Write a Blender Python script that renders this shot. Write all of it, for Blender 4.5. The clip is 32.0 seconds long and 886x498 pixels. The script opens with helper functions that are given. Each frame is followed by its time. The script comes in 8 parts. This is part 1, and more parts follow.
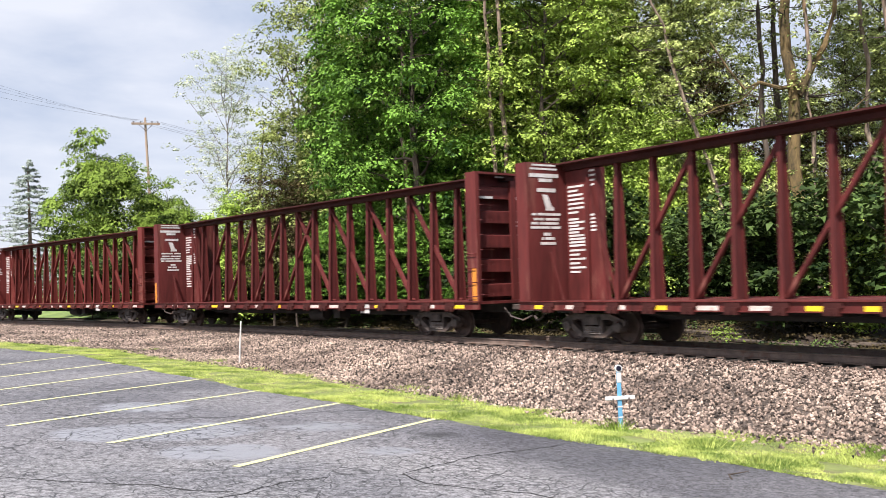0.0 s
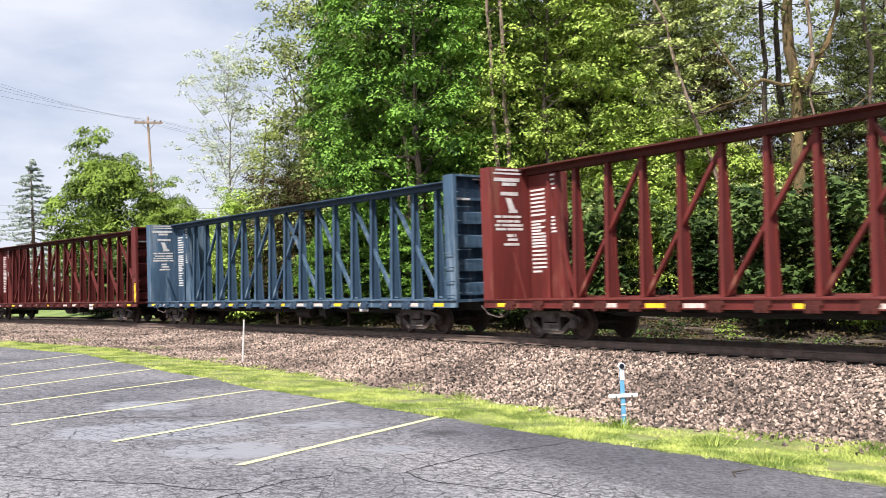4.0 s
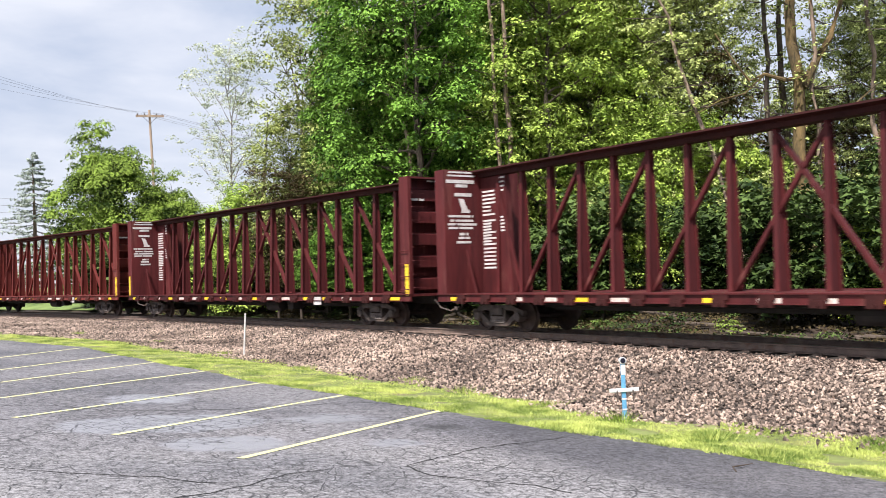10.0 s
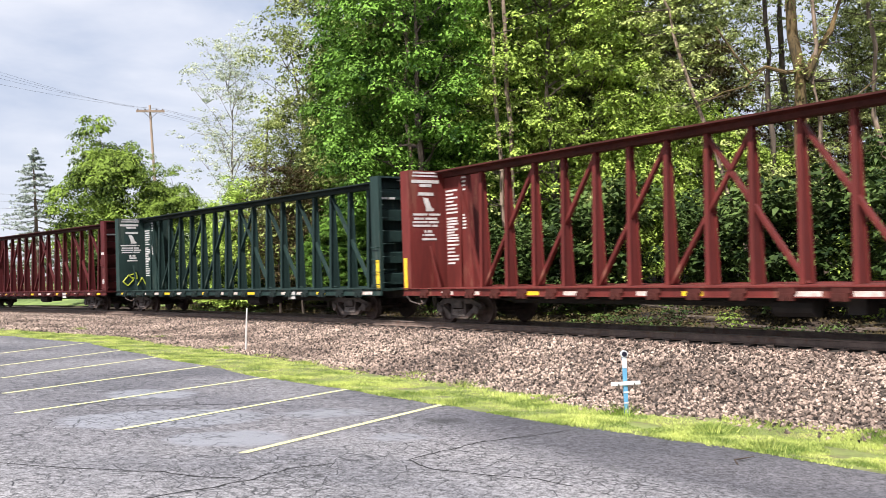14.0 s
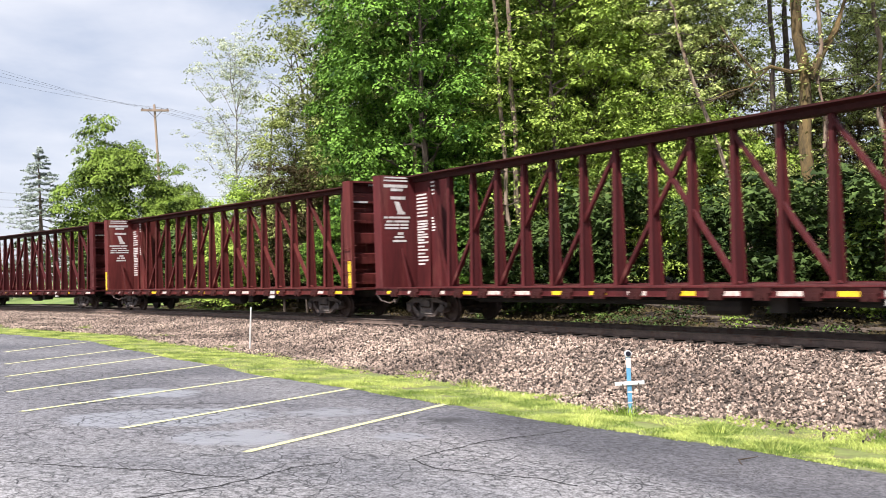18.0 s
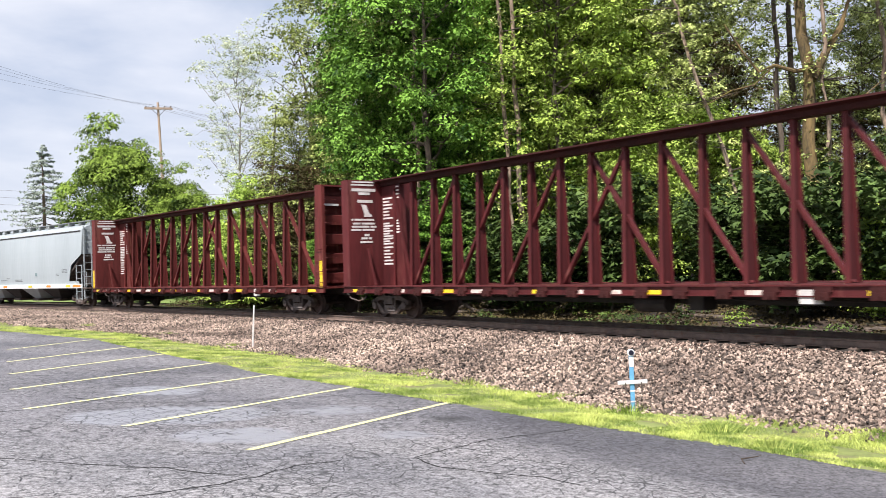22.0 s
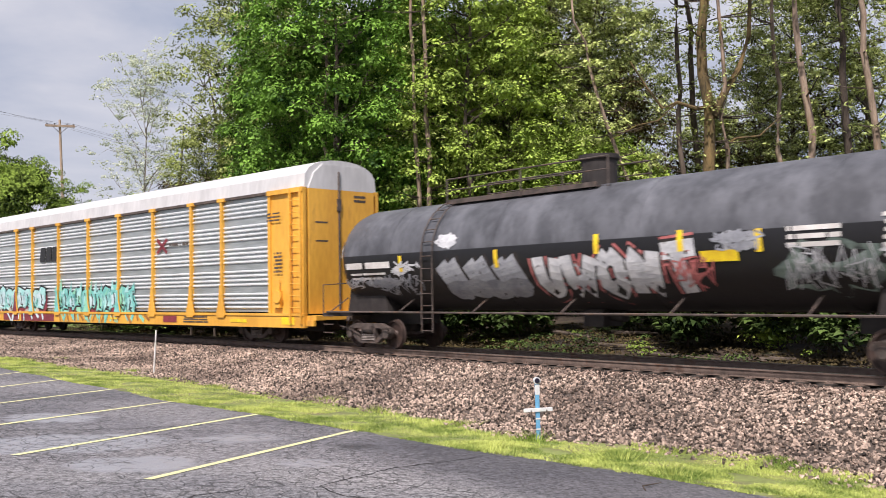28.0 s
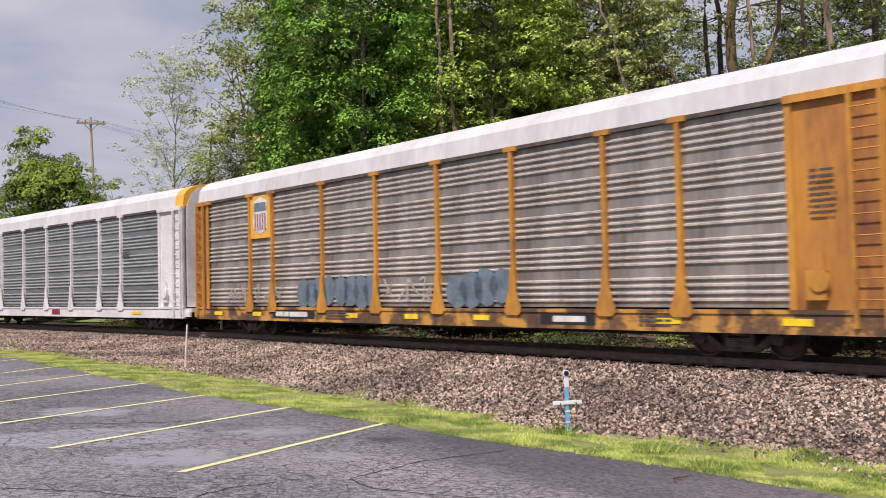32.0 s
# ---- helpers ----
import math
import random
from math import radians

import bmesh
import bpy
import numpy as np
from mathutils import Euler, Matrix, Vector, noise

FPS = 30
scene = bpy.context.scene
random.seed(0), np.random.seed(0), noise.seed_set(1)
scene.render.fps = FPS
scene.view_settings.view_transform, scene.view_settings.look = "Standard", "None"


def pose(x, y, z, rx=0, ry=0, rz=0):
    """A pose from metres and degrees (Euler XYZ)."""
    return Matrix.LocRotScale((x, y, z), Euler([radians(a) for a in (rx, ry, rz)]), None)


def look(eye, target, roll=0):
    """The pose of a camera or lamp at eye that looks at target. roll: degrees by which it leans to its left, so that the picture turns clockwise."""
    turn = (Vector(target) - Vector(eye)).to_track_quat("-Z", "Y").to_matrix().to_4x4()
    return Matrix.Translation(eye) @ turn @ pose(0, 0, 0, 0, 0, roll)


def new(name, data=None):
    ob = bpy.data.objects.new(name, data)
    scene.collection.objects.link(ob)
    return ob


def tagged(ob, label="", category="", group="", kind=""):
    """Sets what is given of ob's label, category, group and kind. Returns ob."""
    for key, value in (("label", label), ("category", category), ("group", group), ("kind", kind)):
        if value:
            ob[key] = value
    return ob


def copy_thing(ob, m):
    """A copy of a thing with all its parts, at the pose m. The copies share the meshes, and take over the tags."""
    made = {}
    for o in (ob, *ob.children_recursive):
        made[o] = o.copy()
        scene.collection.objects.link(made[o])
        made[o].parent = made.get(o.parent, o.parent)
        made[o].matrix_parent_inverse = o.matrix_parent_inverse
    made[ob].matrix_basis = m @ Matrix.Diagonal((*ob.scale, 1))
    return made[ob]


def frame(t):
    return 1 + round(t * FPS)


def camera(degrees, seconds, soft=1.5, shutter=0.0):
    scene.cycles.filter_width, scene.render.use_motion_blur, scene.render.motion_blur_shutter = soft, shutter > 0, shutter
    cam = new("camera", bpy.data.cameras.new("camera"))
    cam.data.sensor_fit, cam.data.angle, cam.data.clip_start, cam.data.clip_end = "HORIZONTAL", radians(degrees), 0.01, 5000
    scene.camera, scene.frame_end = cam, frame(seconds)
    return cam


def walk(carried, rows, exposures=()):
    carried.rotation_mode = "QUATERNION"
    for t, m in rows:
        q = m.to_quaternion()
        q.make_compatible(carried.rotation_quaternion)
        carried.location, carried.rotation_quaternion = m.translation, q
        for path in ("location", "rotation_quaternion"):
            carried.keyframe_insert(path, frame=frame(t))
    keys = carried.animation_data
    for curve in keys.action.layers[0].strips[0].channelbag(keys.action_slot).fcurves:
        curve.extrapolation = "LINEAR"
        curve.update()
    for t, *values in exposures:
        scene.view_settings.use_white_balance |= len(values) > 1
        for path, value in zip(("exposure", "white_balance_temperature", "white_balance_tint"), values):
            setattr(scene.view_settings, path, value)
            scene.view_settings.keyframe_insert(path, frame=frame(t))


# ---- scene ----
cam = camera(50.03, 32.0, soft=0.65, shutter=0.25)
EYE = Vector((0.0, 0.0, 1.495))


def aim(yaw, pitch, roll):
    y, p = radians(yaw), radians(pitch)
    way = Vector((math.sin(y) * math.cos(p), math.cos(y) * math.cos(p), math.sin(p)))
    return look(EYE, EYE + way * 30, roll)


# seconds, yaw, pitch and roll of the phone, held by hand at one spot
VIEW = [
    (0, 0.230, 2.271, -1.384), (0.5, 0.154, 2.297, -1.423), (1, 0.094, 2.304, -1.479), (1.5, 0.037, 2.265, -1.531),
    (2, 0.014, 2.230, -1.605), (2.5, 0.005, 2.204, -1.598), (3, 0.015, 2.169, -1.567), (3.5, 0.047, 2.169, -1.545),
    (5.5, 0.009, 2.115, -1.353), (6, -0.045, 2.092, -1.361), (6.5, -0.071, 2.106, -1.307), (7, -0.079, 2.117, -1.327),
    (7.5, -0.044, 2.156, -1.310), (8, -0.033, 2.135, -1.261), (8.5, -0.002, 2.087, -1.295), (9, 0.000, 2.015, -1.286),
    (9.5, -0.027, 1.910, -1.331), (10, -0.033, 1.814, -1.379), (10.5, -0.015, 1.763, -1.379), (11, 0.019, 1.704, -1.384),
    (11.5, 0.043, 1.631, -1.409), (12, 0.041, 1.565, -1.444), (12.5, 0.026, 1.512, -1.482), (13, -0.022, 1.495, -1.507),
    (13.5, -0.063, 1.497, -1.532), (14, -0.112, 1.464, -1.579), (14.5, -0.167, 1.405, -1.577), (16.5, -0.333, 1.389, -1.501),
    (17, -0.332, 1.450, -1.501), (17.5, -0.327, 1.459, -1.506), (18, -0.355, 1.434, -1.494), (18.5, -0.401, 1.368, -1.525),
    (19, -0.464, 1.308, -1.589), (19.5, -0.517, 1.260, -1.597), (20, -0.518, 1.258, -1.580), (20.5, -0.518, 1.258, -1.580),
    (21, -0.521, 1.261, -1.497), (21.5, -0.512, 1.279, -1.443), (22, -0.539, 1.349, -1.386), (22.5, -0.550, 1.450, -1.340),
    (23, -0.542, 1.556, -1.351), (23.5, -0.496, 1.630, -1.368), (24, -0.442, 1.700, -1.341), (24.5, -0.356, 1.698, -1.368),
    (25, -0.120, 1.696, -1.277), (25.5, 0.655, 1.773, -0.985), (27.5, 5.019, 2.825, -0.424), (28, 4.954, 2.873, -0.637),
    (28.5, 4.591, 2.833, -0.789), (29, 4.223, 2.716, -0.891), (29.5, 3.929, 2.621, -0.898), (30, 3.713, 2.531, -0.913),
    (30.5, 3.594, 2.458, -0.903), (31, 3.509, 2.430, -0.935), (31.5, 3.382, 2.431, -0.991), (32, 3.264, 2.485, -0.991),
]
walk(cam, [(t, aim(y, p, r)) for t, y, p, r in VIEW],
     exposures=[(0, 0.62, 6300, 14), (24.5, 0.62, 6300, 14), (27.5, 0.24, 6450, 18), (29, 0.18, 6450, 18), (30, -0.03, 6450, 20), (32, -0.03, 6450, 20)])

# ---- sky and sun: a bright, thinly clouded day, the sun high behind the viewer's left shoulder ----
SUN_ELEV, SUN_AZ = 53, 206
world = bpy.data.worlds.new("sky")
scene.world = world
world.use_nodes = True
wn, wl = world.node_tree.nodes, world.node_tree.links
sky = wn.new("ShaderNodeTexSky")
sky.sky_type = "NISHITA"
sky.sun_disc = False
sky.sun_elevation, sky.sun_rotation = radians(SUN_ELEV), radians(SUN_AZ)
sky.air_density, sky.dust_density = 1.0, 1.5
co = wn.new("ShaderNodeTexCoord")
mp = wn.new("ShaderNodeMapping")
mp.inputs["Scale"].default_value = (1.1, 1.1, 4.0)
cl = wn.new("ShaderNodeTexNoise")
cl.inputs["Scale"].default_value = 2.2
cl.inputs["Detail"].default_value = 6
cl.inputs["Roughness"].default_value = 0.55
cl.inputs["Distortion"].default_value = 0.3
rp = wn.new("ShaderNodeValToRGB")
rp.color_ramp.elements[0].position, rp.color_ramp.elements[1].position = 0.30, 0.62
rp.color_ramp.elements[0].color = (4.9, 5.9, 7.6, 1)
rp.color_ramp.elements[1].color = (9.6, 9.9, 10.4, 1)
mx = wn.new("ShaderNodeMix")
mx.data_type = "RGBA"
mx.inputs[0].default_value = 0.86
bg = wn["Background"]
bg.inputs["Strength"].default_value = 0.066
wl.new(co.outputs["Generated"], mp.inputs["Vector"])
wl.new(mp.outputs["Vector"], cl.inputs["Vector"])
wl.new(cl.outputs["Fac"], rp.inputs["Fac"])
wl.new(sky.outputs["Color"], mx.inputs[6])
wl.new(rp.outputs["Color"], mx.inputs[7])
wl.new(mx.outputs[2], bg.inputs["Color"])
sun = new("sun", bpy.data.lights.new("sun", "SUN"))
sun.data.energy, sun.data.angle, sun.data.color = 5.0, radians(3), (1.0, 0.95, 0.87)
sa, se = radians(SUN_AZ), radians(SUN_ELEV)
sun.matrix_world = look((0, 0, 60), Vector((0, 0, 60)) - Vector((math.sin(sa) * math.cos(se), math.cos(sa) * math.cos(se), math.sin(se))))

# ---- materials ----
def node_mat(name):
    m = bpy.data.materials.new(name)
    m.use_nodes = True
    return m, m.node_tree.nodes, m.node_tree.links, m.node_tree.nodes["Principled BSDF"]


def surface(name, col, col2=None, rough=0.6, metal=0.0, scale=2.0, fine=30.0, stretch=(1, 1, 1), bump=0.15, depth=0.01, amount=0.6,
            spots=None, spot_size=1.2, spot_edge=(0.56, 0.66), rnd=0.0, spec=0.5, island=False):
    """Painted, rusted or earthen surface: a tone that wanders at two scales, optional spots of a third colour, fine relief."""
    m, n, l, b = node_mat(name)
    col2 = col2 or tuple(c * 0.72 for c in col)
    tc = n.new("ShaderNodeTexCoord")
    mp = n.new("ShaderNodeMapping")
    mp.inputs["Scale"].default_value = stretch
    l.new(tc.outputs["Object"], mp.inputs["Vector"])
    big = n.new("ShaderNodeTexNoise")
    big.inputs["Scale"].default_value, big.inputs["Detail"].default_value = scale, 5
    small = n.new("ShaderNodeTexNoise")
    small.inputs["Scale"].default_value, small.inputs["Detail"].default_value = fine, 4
    for t in (big, small):
        l.new(mp.outputs["Vector"], t.inputs["Vector"])
    add = n.new("ShaderNodeMath")
    add.operation = "MULTIPLY_ADD"
    l.new(small.outputs["Fac"], add.inputs[0])
    add.inputs[1].default_value = 0.5
    l.new(big.outputs["Fac"], add.inputs[2])
    ramp = n.new("ShaderNodeValToRGB")
    ramp.color_ramp.elements[0].position, ramp.color_ramp.elements[1].position = 0.75 - 0.3 * amount, 0.75 + 0.3 * amount
    ramp.color_ramp.elements[0].color, ramp.color_ramp.elements[1].color = (*col2, 1), (*col, 1)
    l.new(add.outputs[0], ramp.inputs["Fac"])
    out = ramp.outputs["Color"]
    if spots:
        sp = n.new("ShaderNodeTexNoise")
        sp.inputs["Scale"].default_value, sp.inputs["Detail"].default_value = spot_size, 8
        sp.inputs["Roughness"].default_value = 0.65
        l.new(mp.outputs["Vector"], sp.inputs["Vector"])
        sr = n.new("ShaderNodeValToRGB")
        sr.color_ramp.elements[0].position, sr.color_ramp.elements[1].position = spot_edge
        l.new(sp.outputs["Fac"], sr.inputs["Fac"])
        mix = n.new("ShaderNodeMix")
        mix.data_type = "RGBA"
        l.new(sr.outputs["Color"], mix.inputs[0])
        l.new(out, mix.inputs[6])
        mix.inputs[7].default_value = (*spots, 1)
        out = mix.outputs[2]
    if rnd or island:
        src = n.new("ShaderNodeNewGeometry").outputs["Random Per Island"] if island else n.new("ShaderNodeObjectInfo").outputs["Random"]
        hs = n.new("ShaderNodeHueSaturation")
        mr = n.new("ShaderNodeMapRange")
        mr.inputs["To Min"].default_value, mr.inputs["To Max"].default_value = 1 - (rnd or 0.3), 1 + (rnd or 0.3)
        l.new(src, mr.inputs["Value"])
        l.new(mr.outputs["Result"], hs.inputs["Value"])
        l.new(out, hs.inputs["Color"])
        out = hs.outputs["Color"]
    l.new(out, b.inputs["Base Color"])
    b.inputs["Roughness"].default_value, b.inputs["Metallic"].default_value = rough, metal
    b.inputs["Specular IOR Level"].default_value = spec
    if bump:
        bp = n.new("ShaderNodeBump")
        bp.inputs["Strength"].default_value, bp.inputs["Distance"].default_value = bump, depth
        l.new(add.outputs[0], bp.inputs["Height"])
        l.new(bp.outputs["Normal"], b.inputs["Normal"])
    return m


def leaf_mat(name, dark, light, glow=0.2, patch=0.6):
    """Leaves: every leaf its own tone between two greens, light also shining through."""
    m, n, l, b = node_mat(name)
    geo = n.new("ShaderNodeNewGeometry")
    rp = n.new("ShaderNodeValToRGB")
    rp.color_ramp.elements[0].color, rp.color_ramp.elements[1].color = (*dark, 1), (*light, 1)
    rp.color_ramp.elements[0].position, rp.color_ramp.elements[1].position = 0.15, 0.75
    tc = n.new("ShaderNodeTexCoord")
    nz = n.new("ShaderNodeTexNoise")
    nz.inputs["Scale"].default_value, nz.inputs["Detail"].default_value = patch, 3
    l.new(tc.outputs["Object"], nz.inputs["Vector"])
    tone = n.new("ShaderNodeMath")
    tone.operation = "MULTIPLY_ADD"
    l.new(geo.outputs["Random Per Island"], tone.inputs[0])
    tone.inputs[1].default_value = 0.40
    wide = n.new("ShaderNodeMapRange")
    wide.inputs["From Min"].default_value, wide.inputs["From Max"].default_value = 0.36, 0.64
    wide.inputs["To Max"].default_value = 0.60
    l.new(nz.outputs["Fac"], wide.inputs["Value"])
    l.new(wide.outputs["Result"], tone.inputs[2])
    l.new(tone.outputs[0], rp.inputs["Fac"])
    oi = n.new("ShaderNodeObjectInfo")
    hs = n.new("ShaderNodeHueSaturation")
    mr = n.new("ShaderNodeMapRange")
    mr.inputs["To Min"].default_value, mr.inputs["To Max"].default_value = 0.85, 1.15
    l.new(oi.outputs["Random"], mr.inputs["Value"])
    l.new(mr.outputs["Result"], hs.inputs["Value"])
    l.new(rp.outputs["Color"], hs.inputs["Color"])
    l.new(hs.outputs["Color"], b.inputs["Base Color"])
    b.inputs["Roughness"].default_value = 0.55
    b.inputs["Specular IOR Level"].default_value = 0.10
    tr = n.new("ShaderNodeBsdfTranslucent")
    l.new(hs.outputs["Color"], tr.inputs["Color"])
    ms = n.new("ShaderNodeMixShader")
    ms.inputs[0].default_value = glow
    l.new(b.outputs[0], ms.inputs[1])
    l.new(tr.outputs[0], ms.inputs[2])
    l.new(ms.outputs[0], n["Material Output"].inputs["Surface"])
    return m


M = {}
def wagon_paint(name, col, dark, rust, edge=0.57):
    """Old wagon paint: faded, streaked downwards, rust breaking through."""
    return surface(name, col, dark, rough=0.62, scale=0.9, fine=7, stretch=(1.6, 1.6, 0.22), bump=0.12, amount=0.8, spots=rust, spot_size=1.7, spot_edge=(edge, edge + 0.14), rnd=0.10, spec=0.28)


M["red"] = wagon_paint("boxcar_red_paint", (0.155, 0.029, 0.026), (0.055, 0.011, 0.010), (0.20, 0.075, 0.058))
M["red2"] = wagon_paint("faded_red_paint", (0.178, 0.030, 0.025), (0.085, 0.017, 0.014), (0.22, 0.09, 0.062))
M["red3"] = wagon_paint("dark_red_paint", (0.120, 0.020, 0.021), (0.046, 0.008, 0.009), (0.15, 0.05, 0.042))
M["blue"] = wagon_paint("faded_blue_paint", (0.070, 0.128, 0.195), (0.030, 0.052, 0.082), (0.16, 0.21, 0.26), 0.52)
M["green"] = wagon_paint("dark_green_paint", (0.024, 0.050, 0.044), (0.010, 0.022, 0.020), (0.07, 0.085, 0.07))
# darker paint copies: shade under the top chord's lip in the colour, plus rust
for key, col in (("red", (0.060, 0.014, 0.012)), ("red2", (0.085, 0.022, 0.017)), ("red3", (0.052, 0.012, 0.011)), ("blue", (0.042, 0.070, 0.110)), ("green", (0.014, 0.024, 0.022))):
    M[key + "_shaded_dark"] = surface("shaded_dark_" + key + "_paint", col, tuple(c * 0.5 for c in col), rough=0.7, scale=0.8, fine=9, bump=0.12, spots=(0.11, 0.06, 0.045), spot_size=1.4, spot_edge=(0.62, 0.74), spec=0.25)
M["iron"] = surface("dark_running_gear", (0.115, 0.088, 0.077), (0.04, 0.031, 0.027), rough=0.7, scale=5, fine=60, bump=0.3, spots=(0.13, 0.08, 0.055), spot_size=3.5)
M["under"] = surface("grimy_underframe", (0.035, 0.028, 0.026), (0.015, 0.012, 0.012), rough=0.75, scale=4, fine=50, bump=0.3)
M["spring"] = surface("worn_spring_steel", (0.26, 0.225, 0.205), (0.12, 0.10, 0.09), rough=0.5, metal=0.3, scale=8, fine=60, bump=0.2)
M["wheel"] = surface("wheel_steel", (0.10, 0.065, 0.055), (0.05, 0.035, 0.03), rough=0.55, metal=0.4, scale=8, fine=60, bump=0.2)
M["white"] = surface("white_lettering", (0.72, 0.70, 0.68), (0.5, 0.47, 0.45), rough=0.5, scale=3, fine=60, bump=0)
M["yellow"] = surface("yellow_reflector", (0.88, 0.66, 0.02), (0.7, 0.45, 0.03), rough=0.4, scale=4, fine=60, bump=0)
M["orange"] = surface("orange_paint", (0.75, 0.27, 0.03), (0.55, 0.2, 0.03), rough=0.45, scale=4, fine=60, bump=0)
M["pink"] = surface("faded_white_reflector", (0.82, 0.70, 0.64), (0.5, 0.38, 0.33), rough=0.45, scale=6, fine=60, bump=0)
M["rail"] = surface("rail_steel", (0.21, 0.15, 0.12), (0.11, 0.08, 0.065), rough=0.7, metal=0.0, scale=5, fine=80, bump=0.2, spots=(0.14, 0.075, 0.05), spot_size=3)
M["shine"] = surface("polished_rail_head", (0.42, 0.40, 0.39), (0.3, 0.28, 0.27), rough=0.3, metal=0.9, scale=2, fine=60, bump=0.05)
M["tie"] = surface("creosote_timber", (0.055, 0.042, 0.034), (0.03, 0.024, 0.02), rough=0.85, scale=5, fine=40, stretch=(1, 0.2, 1), bump=0.4, rnd=0.25)
M["earth"] = surface("leaf_litter_soil", (0.060, 0.040, 0.027), (0.012, 0.009, 0.007), rough=0.95, scale=0.9, fine=9, bump=0.8, depth=0.08, spots=(0.045, 0.055, 0.02), spot_size=0.35)
M["ballast_bed"] = surface("ballast_bed", (0.13, 0.098, 0.08), (0.03, 0.023, 0.019), rough=0.95, scale=3, fine=14, bump=0.9, depth=0.06)
M["stone"] = surface("ballast_stone", (0.40, 0.305, 0.245), (0.14, 0.102, 0.082), rough=0.9, scale=0.5, fine=20, bump=0.3, rnd=0.95, island=True)
M["rust_stone"] = surface("rust_stained_ballast_stone", (0.24, 0.165, 0.13), (0.075, 0.052, 0.042), rough=0.9, scale=0.5, fine=20, bump=0.3, rnd=0.9, island=True)
M["bark"] = surface("brown_bark", (0.13, 0.10, 0.078), (0.05, 0.038, 0.03), rough=0.95, scale=4, fine=26, stretch=(1, 1, 0.2), bump=0.8, depth=0.03)
M["pine_bark"] = surface("pine_bark", (0.34, 0.255, 0.19), (0.13, 0.095, 0.07), rough=0.95, scale=5, fine=24, stretch=(1, 1, 0.25), bump=0.8, depth=0.03, spots=(0.22, 0.14, 0.08), spot_size=2.0)
M["mossy_bark"] = surface("mossy_bark", (0.20, 0.135, 0.055), (0.06, 0.045, 0.022), rough=0.95, scale=3, fine=20, stretch=(1, 1, 0.3), bump=0.8, depth=0.04, spots=(0.21, 0.19, 0.04), spot_size=1.0)
M["maple"] = leaf_mat("maple_leaves", (0.011, 0.038, 0.007), (0.215, 0.40, 0.06), 0.09, 0.9)
M["fresh"] = leaf_mat("yellow_green_leaves", (0.042, 0.085, 0.012), (0.51, 0.67, 0.13), 0.15, 0.9)
M["olive"] = leaf_mat("olive_leaves", (0.07, 0.095, 0.027), (0.56, 0.63, 0.22), 0.20, 0.9)
M["bronze"] = leaf_mat("bronze_green_leaves", (0.045, 0.060, 0.016), (0.42, 0.48, 0.15), 0.16, 0.8)
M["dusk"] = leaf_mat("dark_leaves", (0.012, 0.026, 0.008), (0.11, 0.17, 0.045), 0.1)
M["bushy"] = leaf_mat("broadleaf_leaves", (0.012, 0.028, 0.005), (0.25, 0.355, 0.06), 0.10, 0.5)
M["pine_needle"] = leaf_mat("pine_needles", (0.03, 0.055, 0.025), (0.16, 0.22, 0.10), 0.1)
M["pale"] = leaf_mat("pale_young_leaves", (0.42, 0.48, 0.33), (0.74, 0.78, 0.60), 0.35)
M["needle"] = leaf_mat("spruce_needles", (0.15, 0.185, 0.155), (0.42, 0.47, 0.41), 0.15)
M["twig"] = leaf_mat("brown_twigs", (0.035, 0.026, 0.014), (0.12, 0.092, 0.042), 0.15)
M["grass"] = leaf_mat("grass_blades", (0.14, 0.22, 0.045), (0.64, 0.70, 0.21), 0.3, 1.6)
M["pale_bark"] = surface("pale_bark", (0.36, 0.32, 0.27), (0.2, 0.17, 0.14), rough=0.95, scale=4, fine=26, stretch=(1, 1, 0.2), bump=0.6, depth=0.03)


# ---- building blocks ----
def part(name, bm, material, parent, label=""):
    """Link a bmesh as one mesh object under a thing or under a part."""
    me = bpy.data.meshes.new(name)
    bm.to_mesh(me)
    bm.free()
    return shared(name, me, material, parent, label)


def shared(name, me, material, parent, label=""):
    if not me.materials:
        me.materials.append(material)
    ob = new(name, me)
    ob.parent = parent
    if label:
        ob["label"] = label
    return ob


def box(bm, x0, x1, y0, y1, z0, z1):
    v = [bm.verts.new(p) for p in ((x0, y0, z0), (x1, y0, z0), (x1, y1, z0), (x0, y1, z0), (x0, y0, z1), (x1, y0, z1), (x1, y1, z1), (x0, y1, z1))]
    for f in ((3, 2, 1, 0), (4, 5, 6, 7), (0, 1, 5, 4), (1, 2, 6, 5), (2, 3, 7, 6), (3, 0, 4, 7)):
        bm.faces.new([v[i] for i in f])


def prism(bm, pts, axis, a, b):
    """A polygon pushed along an axis: axis 'y' takes pts as (x, z), 'x' as (y, z), 'z' as (x, y)."""
    def put(p, q):
        return {"y": (p[0], q, p[1]), "x": (q, p[0], p[1]), "z": (p[0], p[1], q)}[axis]
    lo = [bm.verts.new(put(p, a)) for p in pts]
    hi = [bm.verts.new(put(p, b)) for p in pts]
    bm.faces.new(lo)
    bm.faces.new(hi[::-1])
    for i in range(len(pts)):
        j = (i + 1) % len(pts)
        bm.faces.new((lo[j], lo[i], hi[i], hi[j]))
    bmesh.ops.recalc_face_normals(bm, faces=bm.faces[:])


